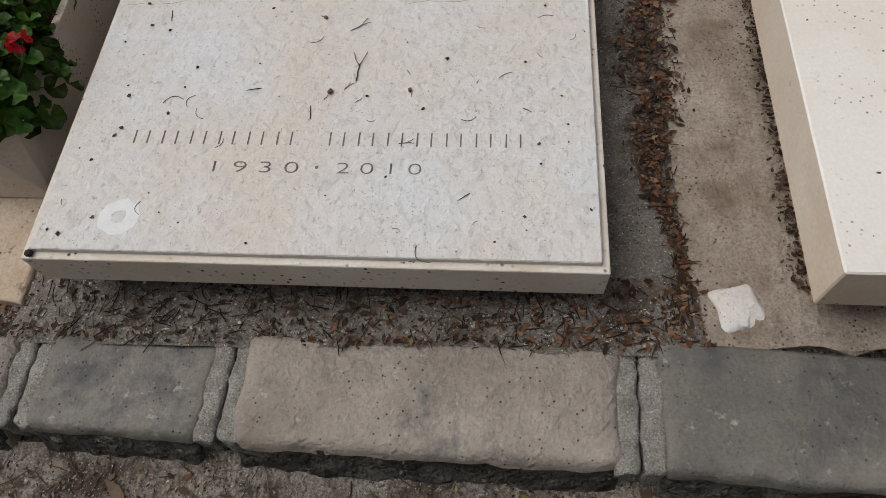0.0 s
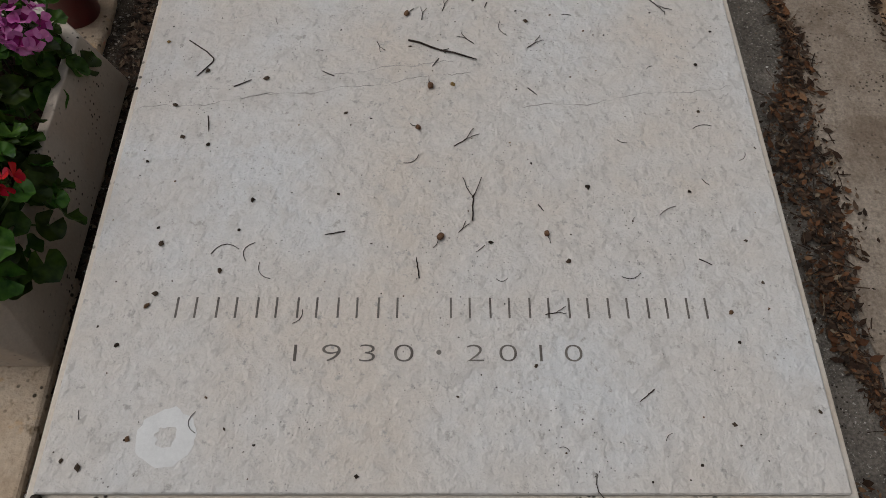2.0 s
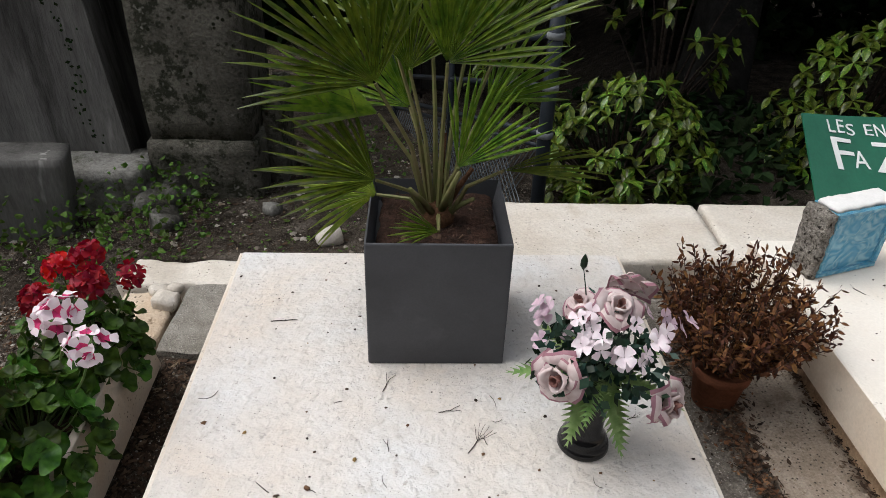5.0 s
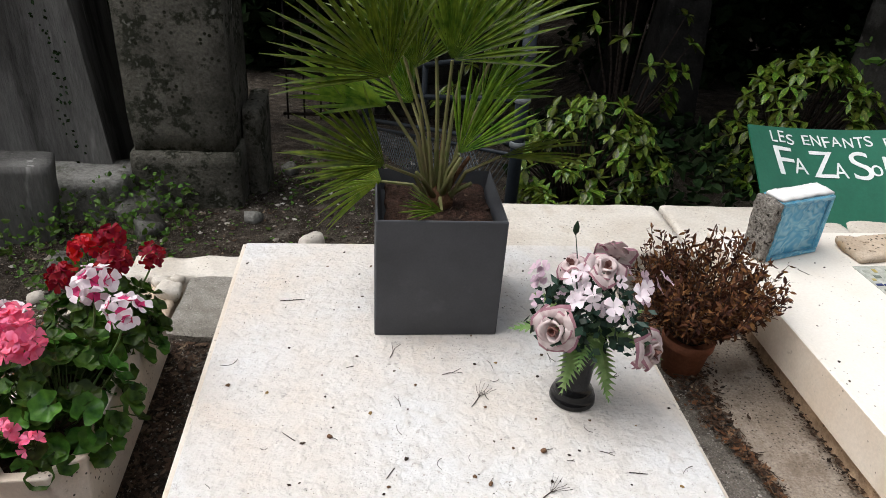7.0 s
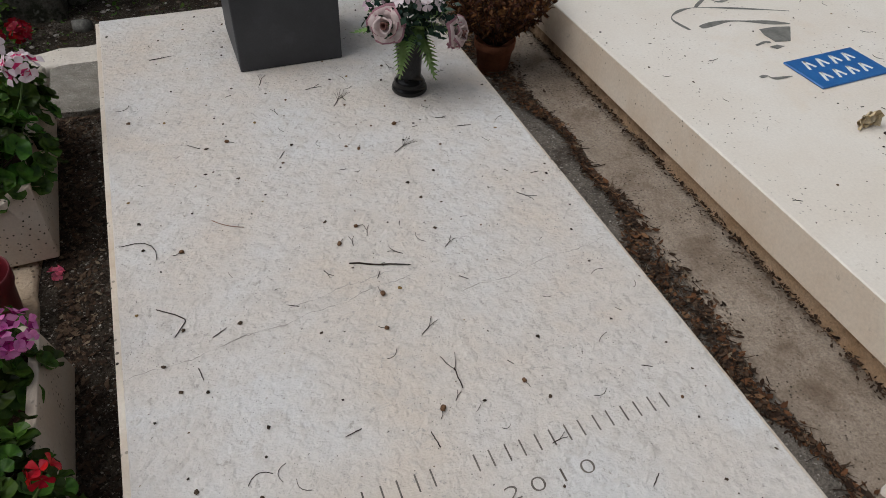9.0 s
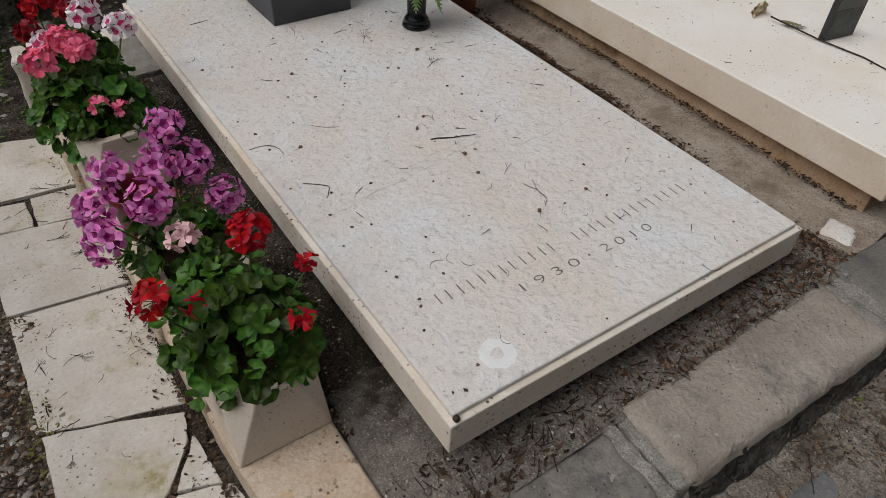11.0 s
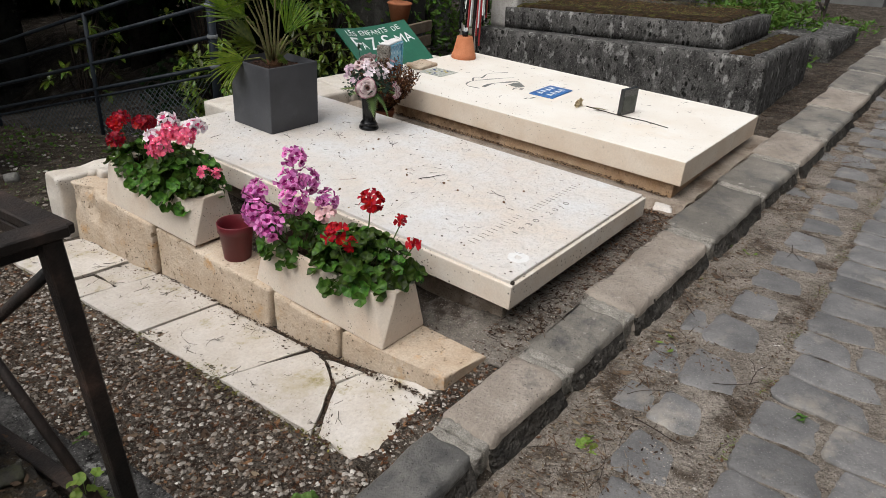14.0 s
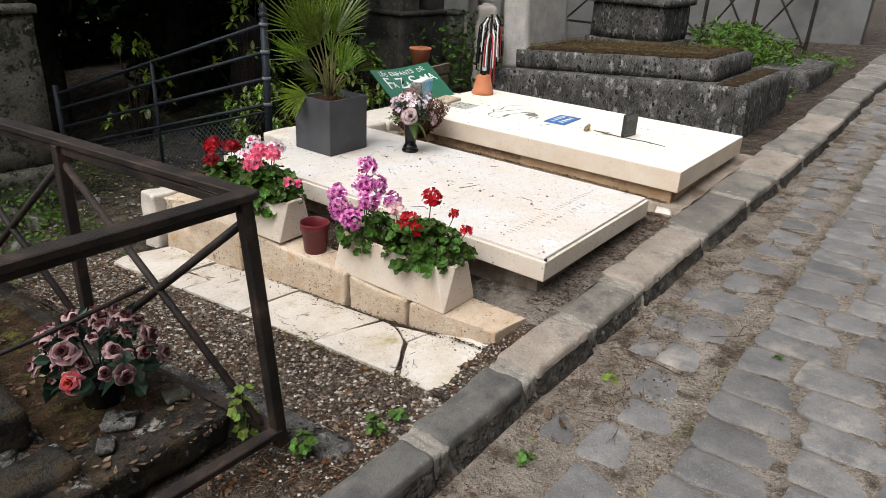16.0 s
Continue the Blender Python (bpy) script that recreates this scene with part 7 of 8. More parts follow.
for y in (0.75, 1.45, 2.1, 3.2, 4.3):
    part("post", bar(bmesh.new(), (0, y, -0.2), (0, y, 1.2), 0.04, 0.04, 0, (0, 1, 0)), IRON, far_rail)
for y0, y1 in ((0.75, 1.45), (1.45, 2.1), (2.1, 3.2), (3.2, 4.3)):
    for a, b in ((0.0, 1.0), (1.0, 0.0)):
        part("cross_bar", tube(bmesh.new(), [(0, y0, a), (0, y1, b)], 0.014, 6), IRON, far_rail)
part("rail", bar(bmesh.new(), (0, 0.75, 1.05), (0, 4.3, 1.05), 0.04, 0.03), IRON, far_rail)
part("rail", bar(bmesh.new(), (0, 0.75, 0.05), (0, 4.3, 0.05), 0.04, 0.03), IRON, far_rail)
masonry("tomb_chest", (6.3, 2.35, 0.15), (0.9, 1.0, 0.75), "stepped dark stone tomb with mossy ledges", "tomb", DARK_TOMB, 0.08, 0.35, 131.0)
greenery("shrub", 6.2, 7.8, 0.9, 1.9, 0.1, 0.75, 1500, 0.07, SHADE_WEED, "rambling green shrub inside a grave railing", "shrub", 211, 0.45)
greenery("weed_bank", 4.6, 8.8, -0.05, 0.75, 0.12, 0.42, 2600, 0.05, SHADE_WEED, "low green weeds along the kerb beyond the tomb", "weeds", 214, 0.5)
greenery("shrub", 5.1, 6.0, 0.3, 0.8, 0.1, 0.75, 900, 0.06, SHADE_WEED, "green weeds by the kerb", "shrub", 212, 0.45)
ob = link("low_wall", stone(1.2, 0.5, 0.4, 0.05, 0.02, 0.008, 6, 133.0), DARK_TOMB)
ob.matrix_basis = pose(5.6, 0.35, 0.3)
tagged(ob, "low dark stone grave surround beside the kerb", "grave surround")
bm = bmesh.new()
box(bm, 9.8, 10.1, 0.4, 9.0, 0.0, 3.4)
tagged(link("wall_east", bm, mat("grey_rendered_wall", (0.12, 0.12, 0.117), (0.165, 0.165, 0.16), 2.0, 0.9, 0.2, 0.1, 60, stain=(0.09, 0.09, 0.087), stain_scale=1.2), smooth=False),
       "pale grey rendered mausoleum wall", "wall", kind="structure")
# unseen wall, added to block low sky light from the south
bm = bmesh.new()
box(bm, -16.0, 18.0, -4.9, -4.5, -0.3, 4.6)
tagged(link("wall_south", bm, mat("unseen_blocker_wall", (0.055, 0.052, 0.045), (0.09, 0.085, 0.075), 2.0, 0.95, 0.3, 0.2, 60, stain=(0.03, 0.032, 0.022), stain_scale=1.5), smooth=False),
       "unseen plain wall added across the lane to hold back southern light", "wall", kind="structure")
# pale backing added where a lit view opens beyond the trees
bm = bmesh.new()
box(bm, -6.0, 1.0, 13.0, 13.3, -1.5, 2.0)
tagged(link("wall_north", bm, mat("pale_far_wall", (0.5, 0.49, 0.46), (0.6, 0.59, 0.56), 2.0, 0.9, 0.2, 0.1, 60), smooth=False), "pale wall added to stand for the lit gap beyond the trees", "wall", kind="structure")


# ---- fallen twigs and bits on the slab ----
def twig_mesh(kind, length, seed):
    q = random.Random(seed)
    bm = bmesh.new()
    L = length
    r0 = 0.0006 + 0.0065 * L

    def wob(a, b, n, amp):
        a, b = Vector(a), Vector(b)
        return [a.lerp(b, i / n) + Vector((q.uniform(-amp, amp), q.uniform(-amp, amp), q.uniform(0, amp))) for i in range(n + 1)]

    if kind == "stick":
        tube(bm, wob((-L / 2, 0, r0), (L / 2, 0, r0 * 1.5), 6, L * 0.015), [r0 * 1.2] * 3 + [r0] * 3 + [r0 * 0.6], 6)
        tube(bm, [(0, 0, r0), (L * 0.08, L * 0.05, r0 * 2)], r0 * 0.5, 4)
    elif kind == "hook":
        pts = [(-L * 0.40, L * 0.46, r0), (-L * 0.01, 0.16 * L, r0 * 1.4), (L * 0.16, -L * 0.02, r0), (L * 0.16, -L * 0.1, r0), (-L * 0.09, -L * 0.47, r0)]
        tube(bm, pts, [r0 * 0.9, r0, r0, r0 * 0.9, r0 * 0.7], 6)
    elif kind == "fan":
        tube(bm, wob((-L / 2, 0, r0), (0, 0, r0), 3, L * 0.01), r0 * 0.9, 5)
        for k in range(6):
            a = (k - 2.5) * 0.27
            tube(bm, wob((0, 0, r0), (L * 0.55 * math.cos(a), L * 0.55 * math.sin(a), r0 + L * 0.12 * q.random()), 4, L * 0.02), r0 * 0.45, 4)
    elif kind == "fork":
        tube(bm, wob((-L / 2, 0, r0), (0, 0, r0), 3, L * 0.02), r0, 5)
        tube(bm, wob((0, 0, r0), (L * 0.5, L * 0.22, r0 * 1.6), 4, L * 0.03), r0 * 0.7, 4)
        tube(bm, wob((0, 0, r0), (L * 0.48, -L * 0.14, r0 * 2), 4, L * 0.03), r0 * 0.7, 4)
    else:
        bend = q.uniform(-0.35, 0.35)
        pts = [(L * (t - 0.5), bend * L * (1 - (2 * t - 1) ** 2), r0) for t in (0, 0.2, 0.4, 0.6, 0.8, 1)]
        tube(bm, pts, r0 * 0.7, 4)
    return weld_shells(bm)


def lay(kind, x, y, length, angle, z, seed, material=None, where="pale grave slab"):
    ob = link("twig", twig_mesh(kind, length, seed), material or TWIG, smooth=True)
    ob.matrix_basis = pose(x, y, z, 0, 0, angle)
    names = {"stick": "short dark stick", "hook": "hooked dry twig", "fan": "fan-shaped dry cedar twig", "fork": "forked dry twig", "curl": "thin curled dry twig"}
    return tagged(ob, f"{names[kind]} lying on the {where}", "twig", "twigs")


for n, (kind, x, y, L, a) in enumerate((
        ("stick", 0.498, 0.718, 0.126, -22), ("curl", 0.228, 0.94, 0.075, -35), ("curl", 0.046, 0.906, 0.09, -44), ("fork", 0.536, 0.532, 0.045, 37),
        ("fork", 0.544, 0.422, 0.075, 88), ("fan", 0.578, 1.349, 0.07, 57), ("fan", 0.675, 1.094, 0.07, 35), ("fork", 0.88, 0.824, 0.048, -49), ("curl", 0.604, 0.77, 0.035, -72))):
    lay(kind, x, y, L, a, 0.3202, n + 300, RED_TWIG if n == 1 else None)
for n, (kind, x, y, L, a) in enumerate((
        ("hook", 0.10, 0.70, 0.085, 0), ("fork", 0.464, 0.804, 0.03, 82), ("fork", 0.502, 0.826, 0.032, 76), ("stick", 0.126, 0.562, 0.03, -80), ("curl", 0.186, 0.332, 0.04, 12),
        ("curl", 0.247, 0.302, 0.032, -55), ("curl", 0.702, 0.008, 0.04, -51), ("curl", 0.766, 0.296, 0.028, 11), ("stick", 0.853, 1.132, 0.036, -8), ("fork", 0.402, 1.506, 0.055, 72),
        ("fork", 0.528, 1.427, 0.045, 11), ("stick", 0.155, 1.71, 0.06, 6), ("curl", 0.042, 1.472, 0.04, 32), ("curl", 0.30, 0.232, 0.024, 60), ("fork", 0.655, 0.238, 0.03, 10))):
    lay(kind, x, y, L, a, 0.3202, n + 330)
q = random.Random(77)
for n in range(55):
    x, y = q.uniform(0.03, 0.97), q.uniform(0.05, 1.52)
    y += 0.14 if 0.14 < y < 0.28 else 0
    lay(q.choice(("curl", "curl", "curl", "fork", "stick")), x, y, q.uniform(0.012, 0.035), q.uniform(0, 360), 0.3202, n + 400)
for n in range(40):
    lay(q.choice(("curl", "curl", "fork", "stick")), q.uniform(1.38, 2.43), q.uniform(0.0, 1.9), q.uniform(0.012, 0.04), q.uniform(0, 360), 0.3852, n + 500, where="white grave slab")
for n in range(34):
    x, y = q.uniform(-0.64, -0.40), q.uniform(0.0, 2.0)
    lay(q.choice(("curl", "fork", "fan", "fan", "stick")), x, y, q.uniform(0.02, 0.06), q.uniform(0, 360), pave_top(x, y) + 0.004, n + 600, where="worn paving")
for n in range(26):
    x = q.uniform(-1.4, 1.6)
    y = q.uniform(-0.75, -0.34)
    lay(q.choice(("curl", "stick", "stick", "fork")), x, y, q.uniform(0.04, 0.16), q.uniform(0, 360), ground_z(x, y) + 0.012, n + 650, where="ground by the kerb")


SEED = mat("brown_seed_pod", (0.10, 0.05, 0.03), (0.19, 0.11, 0.06), 200, 0.8, 0.3, 0.2, 300)
SEED_DARK = mat("dark_seed", (0.02, 0.017, 0.014), (0.05, 0.04, 0.03), 200, 0.7, 0.3, 0.2, 300)
SEED_PLACES = [(0.483, 0.845), (0.436, 0.802), (0.479, 0.639), (0.46, 0.554), (0.127, 0.881), (0.496, 0.356), (0.651, 0.362), (0.271, 1.242), (0.683, 1.192), (0.568, 1.116)]


def capsule(x, y, angle, size=0.006):
    """A fallen seed capsule with its thread-like stalk."""
    t = thing("seed_capsule", pose(x, y, 0.3202, 0, 0, angle), "brown dry seed capsule lying on the slab", "seed capsule", "seed capsules")
    part("pod", stone(size * 2.1, size * 1.6, size * 1.4, size * 0.4, size * 0.65, size * 0.15, 200, angle, at=(0, 0, size * 0.65)), SEED, t, smooth=True)
    part("stalk", tube(bmesh.new(), [(size, 0, size * 0.5), (size * 2.2, size * 0.4, 0.001), (size * 3.6, size * 0.2, 0.001)], 0.0006, 4), TWIG, t)


for k, (x, y) in enumerate(SEED_PLACES):
    capsule(x, y, 47 * k, 0.0045 + 0.0006 * (k % 3))


fallen = thing("fallen_flower", pose(-0.172, 1.115, 0.128), "small fallen pink flower beside the trough", "flower")
piece("petals", HEADS["small_pink"][0], fallen, Matrix.Scale(0.8, 4))
bm = stone(0.013, 0.013, 0.012, 0.003, 0.005, 0.0006, 150, 9.0)
ob = link("seed_ball", bm, SEED_DARK)
ob.matrix_basis = pose(0.003, -0.006, 0.3138)
tagged(ob, "small dark round seed on the corner of the slab", "seed")


def straws(name, count, place, length, material, label, seed):
    """Fallen needles and straws lying every way, as one mesh."""
    q = random.Random(seed)
    v, f = [], []
    for i in range(count):
        x, y, z = place(q)
        a, L, w = q.uniform(0, 6.3), q.uniform(*length), q.uniform(0.0005, 0.0013)
        c, s, k, b = math.cos(a), math.sin(a), q.uniform(-0.25, 0.25), len(v)
        for t in (0, 0.5, 1):
            px, py = x + c * L * t - s * k * L * t * (1 - t), y + s * L * t + c * k * L * t * (1 - t)
            v += [(px - s * w, py + c * w, z + 0.003), (px, py, z + 0.003 + w * 1.6), (px + s * w, py - c * w, z + 0.003)]
        for j in (0, 3):
            f += [(b + j, b + j + 3, b + j + 4, b + j + 1), (b + j + 1, b + j + 4, b + j + 5, b + j + 2)]
    me = bpy.data.meshes.new(name)
    me.from_pydata(v, [], f)
    me.materials.append(material)
    return tagged(new(name, me), label, name.replace("_", " "), kind="stuff")


def scatter(name, count, place, size, material, label, seed, flat=0.6, faces="pebble"):
    """Loose bits as one mesh: pebbles of eight faces, or curled flakes."""
    rs = np.random.RandomState(seed)
    q = random.Random(seed)
    v, f = [], []
    oct_v = np.array([(1, 0, 0), (0, 1, 0), (-1, 0, 0), (0, -1, 0), (0, 0, 1), (0, 0, -1), (0.62, 0.62, 0.35), (-0.62, 0.62, 0.3), (-0.62, -0.62, 0.35), (0.62, -0.62, 0.3)], float)
    oct_f = [(4, 0, 6), (4, 6, 1), (4, 1, 7), (4, 7, 2), (4, 2, 8), (4, 8, 3), (4, 3, 9), (4, 9, 0), (5, 6, 0), (5, 1, 6), (5, 7, 1), (5, 2, 7), (5, 8, 2), (5, 3, 8), (5, 9, 3), (5, 0, 9)]
    for i in range(count):
        x, y, z = place(q)
        s = size[0] + (size[1] - size[0]) * q.random() ** 3
        a = q.uniform(0, 6.3)
        ca, sa = math.cos(a), math.sin(a)
        b = len(v)
        if faces == "pebble":
            p = oct_v * rs.uniform(0.7, 1.25, (10, 1)) * [s, s * rs.uniform(0.6, 1), s * flat]
            for px, py, pz in p:
                v.append((x + px * ca - py * sa, y + px * sa + py * ca, z + pz + s * flat * 0.3))
            f += [tuple(b + k for k in t) for t in oct_f]
        else:
            w = s * rs.uniform(0.25, 0.55)
            c1, c2 = rs.uniform(0, 0.5) * s, rs.uniform(0, 0.5) * s
            for px, py, pz in ((-s, 0, c1), (-s * 0.2, -w, 0), (-s * 0.2, w, c1 * 0.4), (s * 0.45, -w * 0.8, 0.0), (s * 0.45, w * 0.8, c2 * 0.4), (s, 0, c2)):
                v.append((x + px * ca - py * sa, y + px * sa + py * ca, z + pz + 0.002))
            f += [(b, b + 1, b + 2), (b + 1, b + 3, b + 4, b + 2), (b + 3, b + 5, b + 4)]
    me = bpy.data.meshes.new(name)
    me.from_pydata(v, [], f)
    me.materials.append(material)
    return tagged(new(name, me), label, name.replace("_", " "), kind="stuff")


def on_ground(x0, x1, y0, y1, lift=0.0):
    def place(q):
        x, y = q.uniform(x0, x1), q.uniform(y0, y1)
        n = Vector((x * 3, y * 3, 0))
        return x, y, ground_z(x, y) + noise.noise(n) * 0.012 + noise.noise(n * 4) * 0.007 + lift
    return place


def on_bed(q):
    x, y = q.uniform(-1.08, -0.60), q.uniform(-0.09, 2.4)
    return x, y, bed_z(x, y)


def paving_gap(q):
    y = q.uniform(-0.05, 2.1)
    return -0.362 + q.gauss(0, 0.007), y, pave_top(-0.37, y) + 0.001


CRACK = [(-0.655, 0.14), (-0.605, 0.178), (-0.525, 0.26), (-0.455, 0.31), (-0.405, 0.42), (-0.375, 0.50)]


def in_crack(q):
    i, t = q.randrange(5), q.random()
    (xa, ya), (xb, yb) = CRACK[i], CRACK[i + 1]
    x, y = xa + (xb - xa) * t + q.gauss(0, 0.005), ya + (yb - ya) * t + q.gauss(0, 0.005)
    return x, y, pave_top(x, y) - 0.007


scatter("leaf_litter", 700, in_crack, (0.002, 0.009), LITTER, "brown leaf litter in a crack of the paving", 47, faces="flake")
scatter("dead_leaf", 130, on_bed, (0.010, 0.024), STRAW, "larger dry brown leaves on the gravel", 48, faces="flake")
scatter("leaf_litter", 1500, lambda q: (-1.2 - q.uniform(0.45, 1.15), q.uniform(0.85, 2.2), 0.193 + q.uniform(0, 0.008)), (0.003, 0.016), LITTER, "brown leaf litter on the raised slab", 49, faces="flake")
scatter("gravel", 900, lambda q: (lambda x, y: (x, y, bank_z(x, y)))(q.uniform(-0.64, -0.12), q.uniform(-0.10, 0.04)), (0.001, 0.008), GRAVEL, "loose stones behind the kerb", 53)
scatter("leaf_litter", 420, lambda q: (lambda x, y: (x, y, bank_z(x, y)))(q.uniform(-0.64, -0.12), q.uniform(-0.10, 0.03)), (0.003, 0.013), RUSTY, "brown leaf bits behind the kerb", 59, faces="flake")
scatter("leaf_litter", 1500, paving_gap, (0.002, 0.010), LITTER, "brown leaf litter between paving and ledge", 46, faces="flake")
scatter("slab_litter", 420, lambda q: (q.uniform(0.01, 0.99), q.uniform(0.01, 1.98), 0.3203), (0.0012, 0.0058), GRIT, "dark seeds and bud scales strewn on the slab", 1)
scatter("slab_litter", 220, lambda q: (q.uniform(1.36, 2.45), q.uniform(-0.03, 1.96), 0.3853), (0.0012, 0.0045), GRIT, "dark seeds strewn on the white slab", 2)
scatter("gravel", 12500, on_bed, (0.0012, 0.0105), GRAVEL, "loose crushed stone gravel beside the paving", 3)
scatter("leaf_litter", 2200, on_bed, (0.004, 0.015), RUSTY, "rusty leaf bits in the gravel", 65, faces="flake")
scatter("leaf_litter", 8500, on_bed, (0.002, 0.013), LITTER, "brown leaf litter in the gravel", 4, faces="flake")
scatter("gravel", 2600, lambda q: (lambda x, y: (x, y, front_z(x, y)))(q.uniform(-0.13, 1.19), q.uniform(-0.105, 0.06)), (0.0008, 0.0042), GRAVEL, "fine grit between slab and kerb", 5)
scatter("leaf_litter", 800, lambda q: (lambda x, y: (x, y, front_z(x, y)))(q.uniform(-0.13, 1.19), q.uniform(-0.105, 0.05)), (0.003, 0.013), LITTER, "brown leaf litter between slab and kerb", 6, faces="flake")
scatter("gravel", 3500, lambda q: (lambda x, y: (x, y, gap_z(x, y)))(q.uniform(-0.215, 0.0), q.uniform(-0.03, 1.8)), (0.0008, 0.0048), GRAVEL, "fine grit in the gap beside the slab", 7)
scatter("leaf_litter", 3600, lambda q: (lambda x, y: (x, y, gap_z(x, y)))(-0.17 + abs(q.gauss(0, 0.05)), 0.1 + 1.68 * q.random() ** 0.8), (0.003, 0.014), LITTER, "brown leaf litter in the gap beside the slab", 8, faces="flake")


def corridor(q):
    y = q.uniform(-0.05, 2.0)
    x = 1.168 - 0.035 * max(0.0, 0.8 - y) + 0.022 * math.sin(y * 5 - 4) + 0.012 * math.sin(y * 17) + q.gauss(0, 0.006 + 0.026 * abs(math.sin(y * 2.9)) ** 3)
    return x, y, lane_z(x, y) + 0.012 + q.uniform(0, 0.012)


scatter("leaf_litter", 3800, corridor, (0.003, 0.012), LITTER, "dark leaf litter along the broken concrete", 9, faces="flake")
scatter("leaf_litter", 2200, corridor, (0.003, 0.013), RUSTY, "rusty leaf bits along the broken concrete", 60, faces="flake")
straws("dry_straw", 700, corridor, (0.012, 0.04), LITTER, "fallen needles along the broken concrete", 61)
scatter("gravel", 2600, lambda q: (lambda x, y: (x, y, lane_z(x, y) + 0.006))(q.uniform(1.0, 1.22), q.uniform(0.2, 2.0)), (0.0008, 0.004), GRAVEL, "fine grit between the graves", 10)
scatter("leaf_litter", 1300, lambda q: (lambda y: (1.378 - abs(q.gauss(0, 0.014)), y, lane_z(1.37, y) + 0.018 + q.uniform(0, 0.010)))(q.uniform(0.02, 1.95)), (0.003, 0.010), LITTER, "brown leaf litter along the white slab", 11, faces="flake")
scatter("gravel", 7000, on_ground(-2.4, 3.0, -0.75, -0.30), (0.0012, 0.007), GRAVEL, "loose grit along the road side of the kerb", 12)
scatter("leaf_litter", 4200, on_ground(-2.4, 4.5, -0.60, -0.29, 0.005), (0.002, 0.009), LITTER, "brown leaf litter along the road side of the kerb", 13, faces="flake")
scatter("leaf_litter", 1500, on_ground(-2.4, 5.0, -2.3, -0.5, 0.006), (0.002, 0.008), LITTER, "scattered brown leaves between the setts", 14, faces="flake")
scatter("gravel", 1500, on_ground(-1.4, 0.9, 2.2, 4.2), (0.004, 0.018), GRAVEL, "loose stones behind the graves", 15)
scatter("leaf_litter", 2200, on_ground(-1.4, 0.9, 2.2, 4.4), (0.006, 0.022), LITTER, "brown leaf litter behind the graves", 16, faces="flake")
scatter("leaf_litter", 2600, lambda q: (-1.2 - q.uniform(0.02, 1.3), q.uniform(0.3, 2.1), 0.108 + q.uniform(0, 0.012)), (0.004, 0.018), LITTER, "brown leaf litter on the old grave", 17, faces="flake")
scatter("leaf_litter", 1500, on_ground(2.5, 6.0, -0.1, 0.12), (0.005, 0.016), LITTER, "brown leaf litter beside the dark tomb", 18, faces="flake")
scatter("paving_litter", 380, lambda q: (lambda x, y: (x, y, pave_top(x, y) + 0.001))(-0.385 - abs(q.gauss(0, 0.03)), q.uniform(0, 2.0)), (0.002, 0.008), LITTER, "dark bits gathered along the ledge", 19, faces="flake")
scatter("leaf_litter", 3600, on_ground(-2.2, 4.5, -0.62, -0.29, 0.006), (0.002, 0.011), STRAW, "dry straw and leaf bits along the kerb", 20, faces="flake")
scatter("leaf_litter", 650, lambda q: (lambda x, y: (x, y, front_z(x, y) + 0.002))(0.3 + 0.9 * q.random() ** 0.6, q.uniform(-0.1, 0.04)), (0.003, 0.010), RUSTY, "brown leaf bits on the rough concrete", 21, faces="flake")
scatter("leaf_litter", 700, lambda q: (q.uniform(-0.1, 2.5), -0.085 - abs(q.gauss(0, 0.008)), 0.125 + 0.04 * q.uniform(0, 1.5)), (0.003, 0.012), LITTER, "brown leaf bits caught behind the kerb", 22, faces="flake")
scatter("dry_litter", 2600, lambda q: (lambda x, y: (x, y, ground_z(x, y) + 0.012))(q.uniform(-2.4, 5.0), -0.735 + q.gauss(0, 0.018)), (0.003, 0.010), STRAW, "straw litter caught in a road joint", 40, faces="flake")
scatter("moss", 900, lambda q: (lambda x, y: (x, y, ground_z(x, y) + 0.011))(0.35 * q.randrange(-6, 12) + q.gauss(0, 0.04), -0.735 + q.gauss(0, 0.012)), (0.002, 0.007), GRASS, "green moss tufts in a road joint", 41, faces="flake")
scatter("dry_litter", 6000, on_ground(-2.4, 4.0, -0.50, -0.30, 0.006), (0.002, 0.008), STRAW, "dry straw and bark along the kerb foot", 42, faces="flake")
scatter("gravel", 6000, on_ground(-2.4, 4.0, -0.75, -0.30, 0.004), (0.0008, 0.0035), GRAVEL, "fine pale grit along the lane edge", 43)
scatter("gravel", 6000, on_ground(-1.8, 2.6, -1.9, -0.7, 0.006), (0.0007, 0.0032), GRAVEL, "fine pale grit trodden between the setts", 64)
scatter("weed_mat", 1500, on_ground(-1.4, 0.6, 2.15, 4.2, 0.006), (0.006, 0.018), SHADE_WEED, "low green weeds on the ground behind the graves", 44, faces="flake")
scatter("moss", 900, lambda q: (lambda y: (-0.655 - q.gauss(0, 0.02), y, pave_top(-0.65, y) - 0.004))(q.choice((0.2, 0.3, 0.6, 0.66, 1.1, 1.5, 1.9)) + q.gauss(0, 0.07)), (0.002, 0.007), MOSS_BITS, "yellow-green moss along the paving edge", 45, faces="flake")
straws("dry_straw", 900, on_ground(-2.4, 4.0, -0.55, -0.30, 0.006), (0.02, 0.07), STRAW, "dry straws along the foot of the kerb", 50)
straws("dry_straw", 900, on_bed, (0.015, 0.05), LITTER, "fallen dark needles on the gravel", 51)
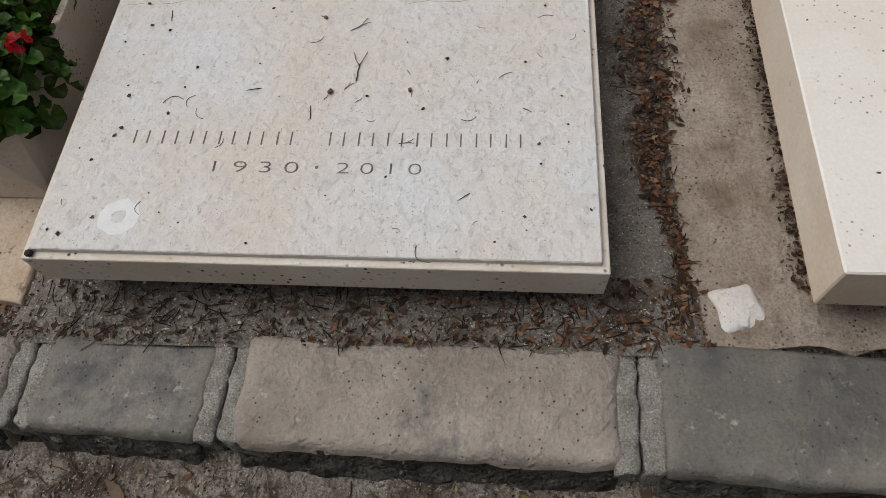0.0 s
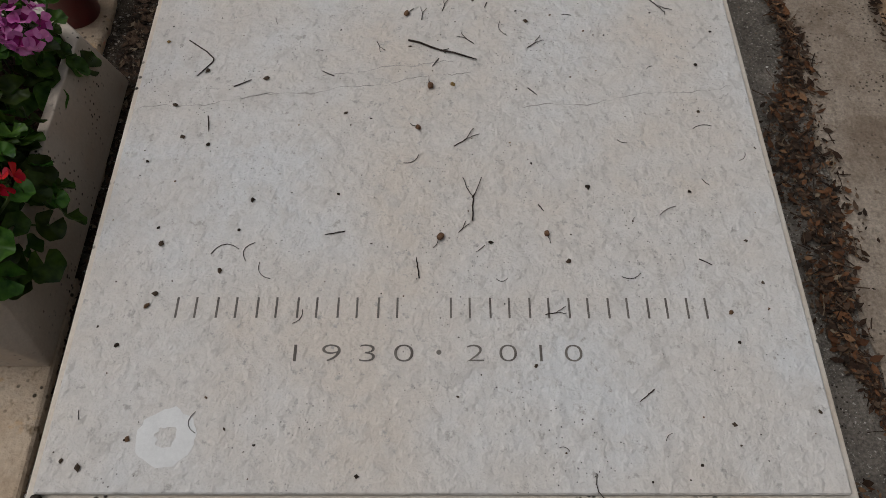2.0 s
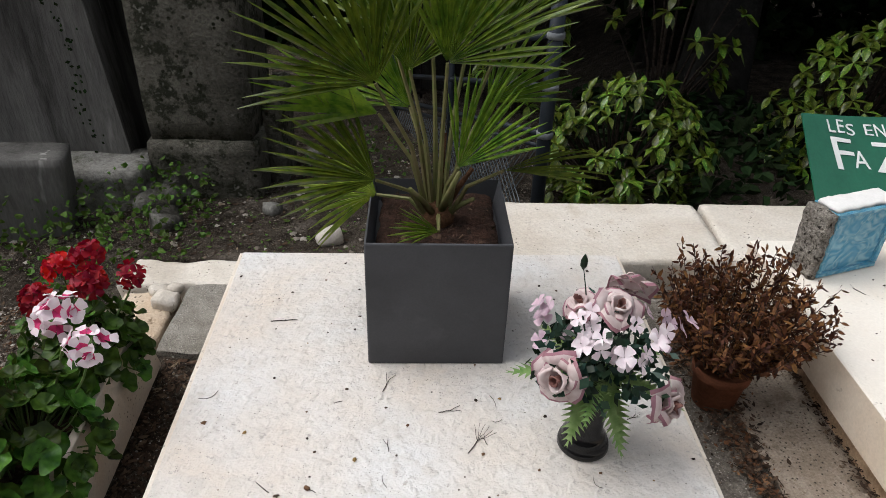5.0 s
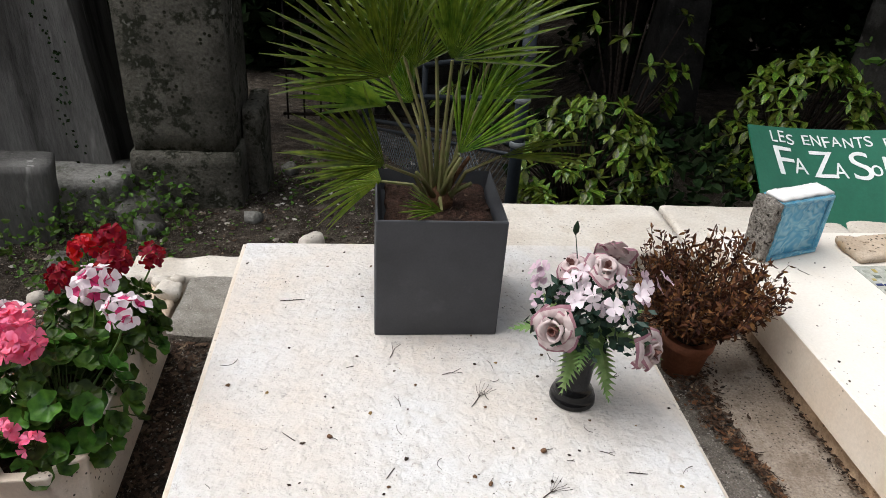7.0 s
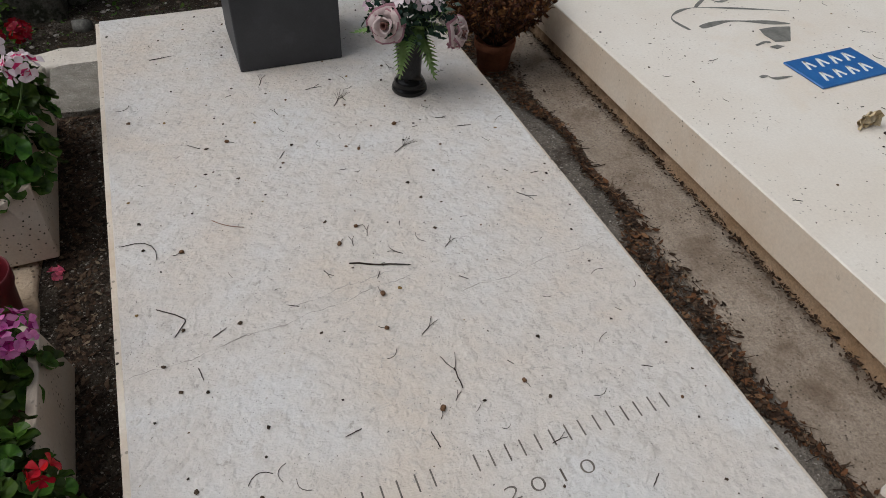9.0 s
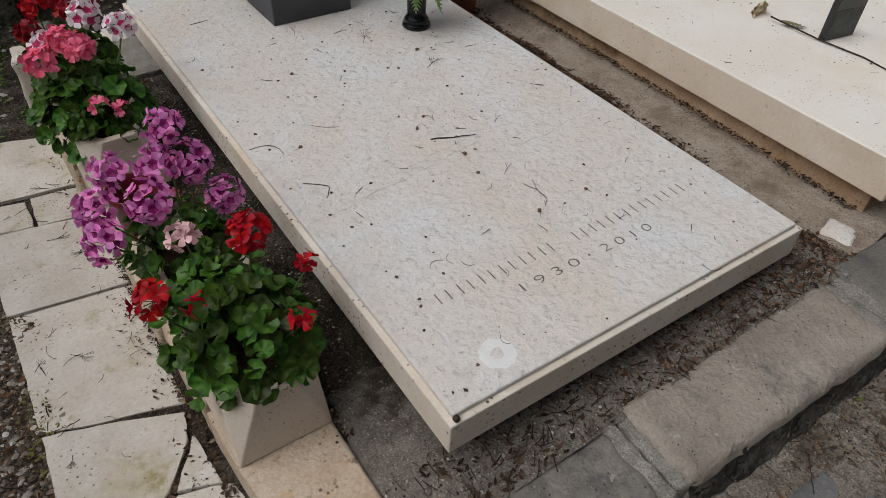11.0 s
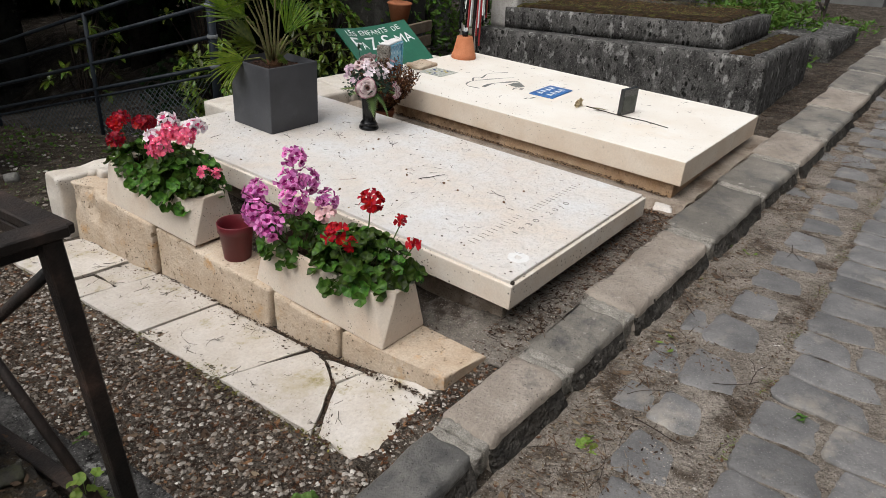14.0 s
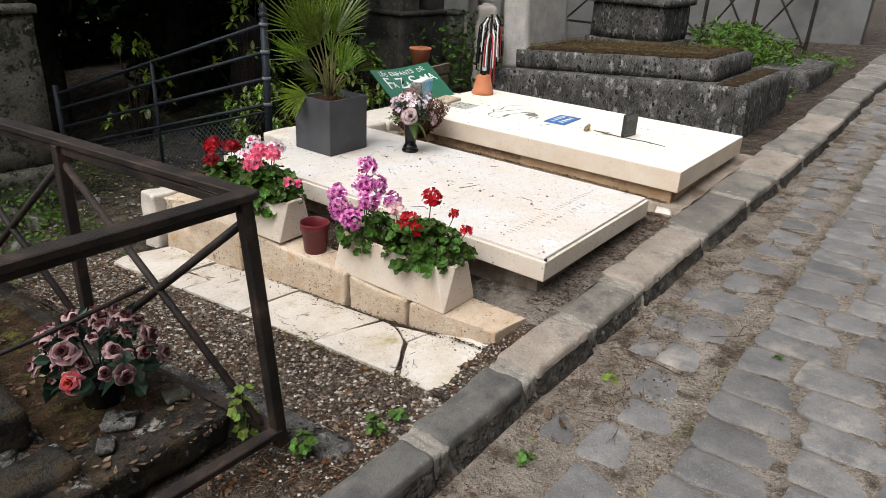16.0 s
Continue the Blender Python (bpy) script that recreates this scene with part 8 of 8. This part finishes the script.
straws("dry_straw", 350, lambda q: (lambda x, y: (x, y, front_z(x, y)))(q.uniform(-0.13, 1.19), q.uniform(-0.1, 0.02)), (0.015, 0.05), LITTER, "fallen needles between slab and kerb", 52)
TOMB_POSE = pose(3.02, 0.1, 0.2, -4, 0, 0)
scatter("leaf_litter", 3000, lambda q: tuple(TOMB_POSE @ Vector((0.62 + q.uniform(-0.44, 0.44), 1.15 + q.uniform(-0.78, 0.78), 0.592 + q.uniform(0, 0.006)))), (0.004, 0.014), RUSTY, "dead leaves on the mossy tomb", 54, faces="flake")
scatter("moss", 3200, lambda q: tuple(TOMB_POSE @ Vector((0.62 + 0.42 * math.sin(q.uniform(0, 40)), 1.15 + q.uniform(-0.78, 0.78), 0.592 + q.uniform(0, 0.006)))), (0.004, 0.013), MOSS_BITS, "yellow-green moss on the tomb", 55, faces="flake")
q = random.Random(91)
for n in range(16):
    x, y, k = q.uniform(-2.0, -1.28), q.uniform(0.34, 0.75), q.uniform(0.03, 0.085)
    ob = link("stone_chip", stone(k * 1.3, k, k * 0.35, k * 0.25, k * 0.12, k * 0.10, 20, n + 170.0, chips=1.0), DARK_TOMB if n % 3 else GREY_TOMB)
    ob.matrix_basis = pose(x, y, 0.112 + k * 0.1, q.uniform(-6, 6), q.uniform(-6, 6), q.uniform(0, 360))
    tagged(ob, "broken grey stone flake lying on the old grave", "stone", "stone flakes")
scatter("dry_litter", 260, lambda q: (-1.2 - q.uniform(0.03, 0.8), q.uniform(0.3, 0.95), 0.116 + q.uniform(0, 0.008)), (0.004, 0.016), STRAW, "pale dry leaf bits on the old grave", 56, faces="flake")
scatter("dead_leaf", 60, on_ground(-1.6, 2.6, -0.42, -0.32, 0.008), (0.012, 0.032), STRAW, "larger dry brown leaves at the foot of the kerb", 57, faces="flake")
scatter("fresh_leaf", 14, on_ground(-1.4, 1.6, -0.46, -0.33, 0.009), (0.012, 0.028), VINE_LEAF, "fallen yellow-green leaves at the foot of the kerb", 58, faces="flake")
scatter("gravel", 3000, on_ground(-2.3, -0.92, -0.12, 0.28, 0.004), (0.001, 0.008), GRAVEL, "loose gravel at the foot of the railing", 62)
scatter("leaf_litter", 2600, on_ground(-2.3, -0.92, -0.12, 0.28, 0.008), (0.003, 0.014), RUSTY, "brown leaf litter at the foot of the railing", 63, faces="flake")
straws("dry_straw", 500, on_ground(-2.3, -0.92, -0.12, 0.28, 0.008), (0.02, 0.06), STRAW, "dry straws at the foot of the railing", 64)
# white marble fragment by the corner of the slab
ob = link("marble_fragment", stone(0.088, 0.082, 0.028, 0.012, 0.012, 0.010, 18, 140.0), LIME)
ob.matrix_basis = pose(1.255, -0.015, ground_z(1.255, -0.015) + 0.012, 3, -4, 12)
tagged(ob, "broken white marble fragment beside the slab", "stone")

# ---- road setts, last ----
road = tagged(new("road"), "old lane of worn grey stone setts with earth joints", "road", kind="structure")
SETTS = []
for n in range(10):
    q = random.Random(n)
    bm = stone(1.0, 1.0, 0.6, 0.1, 0.10, 0.07, 2.4, n + 150.0)
    for v in bm.verts:
        if v.co.z > 0.12:
            edge = max(abs(v.co.x), abs(v.co.y))
            v.co.z = 0.30 + (v.co.z - 0.30) * 0.22 - 0.05 * sstep(0.36, 0.50, edge)
    SETTS.append(mesh_of("sett", bm, [COBBLE]))


def sett_pose(x, y, w, l, q, lift=0.0):
    return Matrix.Translation((x, y, ground_z(x, y) - 0.0165 + lift)) @ Matrix.Rotation(q.uniform(-0.045, 0.045), 4, "Z") @ \
        Matrix.Rotation(q.uniform(-0.007, 0.007), 4, "X") @ Matrix.Diagonal((w, l, 0.10, 1))


q = random.Random(5)
rest = bmesh.new()
x = -3.2
while x < 9.0:
    w = q.uniform(0.145, 0.185)
    y = -0.735 - q.uniform(0, 0.03)
    while y > -2.6:
        l = q.uniform(0.19, 0.30)
        m = sett_pose(x + w / 2, y - l / 2, w - 0.007, l - 0.009, q, q.uniform(-0.002, 0.002))
        if -1.5 < x < 2.9 and y > -2.1:
            piece("sett", SETTS[q.randrange(10)], road, m)
        else:
            tmp = SETTS[q.randrange(10)]
            base = [rest.verts.new(m @ v.co) for v in tmp.vertices]
            for p in tmp.polygons:
                rest.faces.new([base[i] for i in p.vertices])
        y -= l
    x += w
tagged(part("more_setts", rest, COBBLE, road, smooth=True), kind="stuff")
x = -2.0
while x < 6:
    w, l = q.uniform(0.15, 0.24), q.uniform(0.13, 0.20)
    piece("sett", SETTS[q.randrange(10)], road, sett_pose(x + w / 2, -0.60 + q.uniform(-0.02, 0.03), w - 0.012, l, q, -0.003))
    if q.random() < 0.35:
        piece("sett", SETTS[q.randrange(10)], road, sett_pose(x + w / 2, -0.44 + q.uniform(-0.02, 0.02), w * 0.8, q.uniform(0.10, 0.15), q, -0.0055))
    x += w + q.uniform(0.0, 0.05)
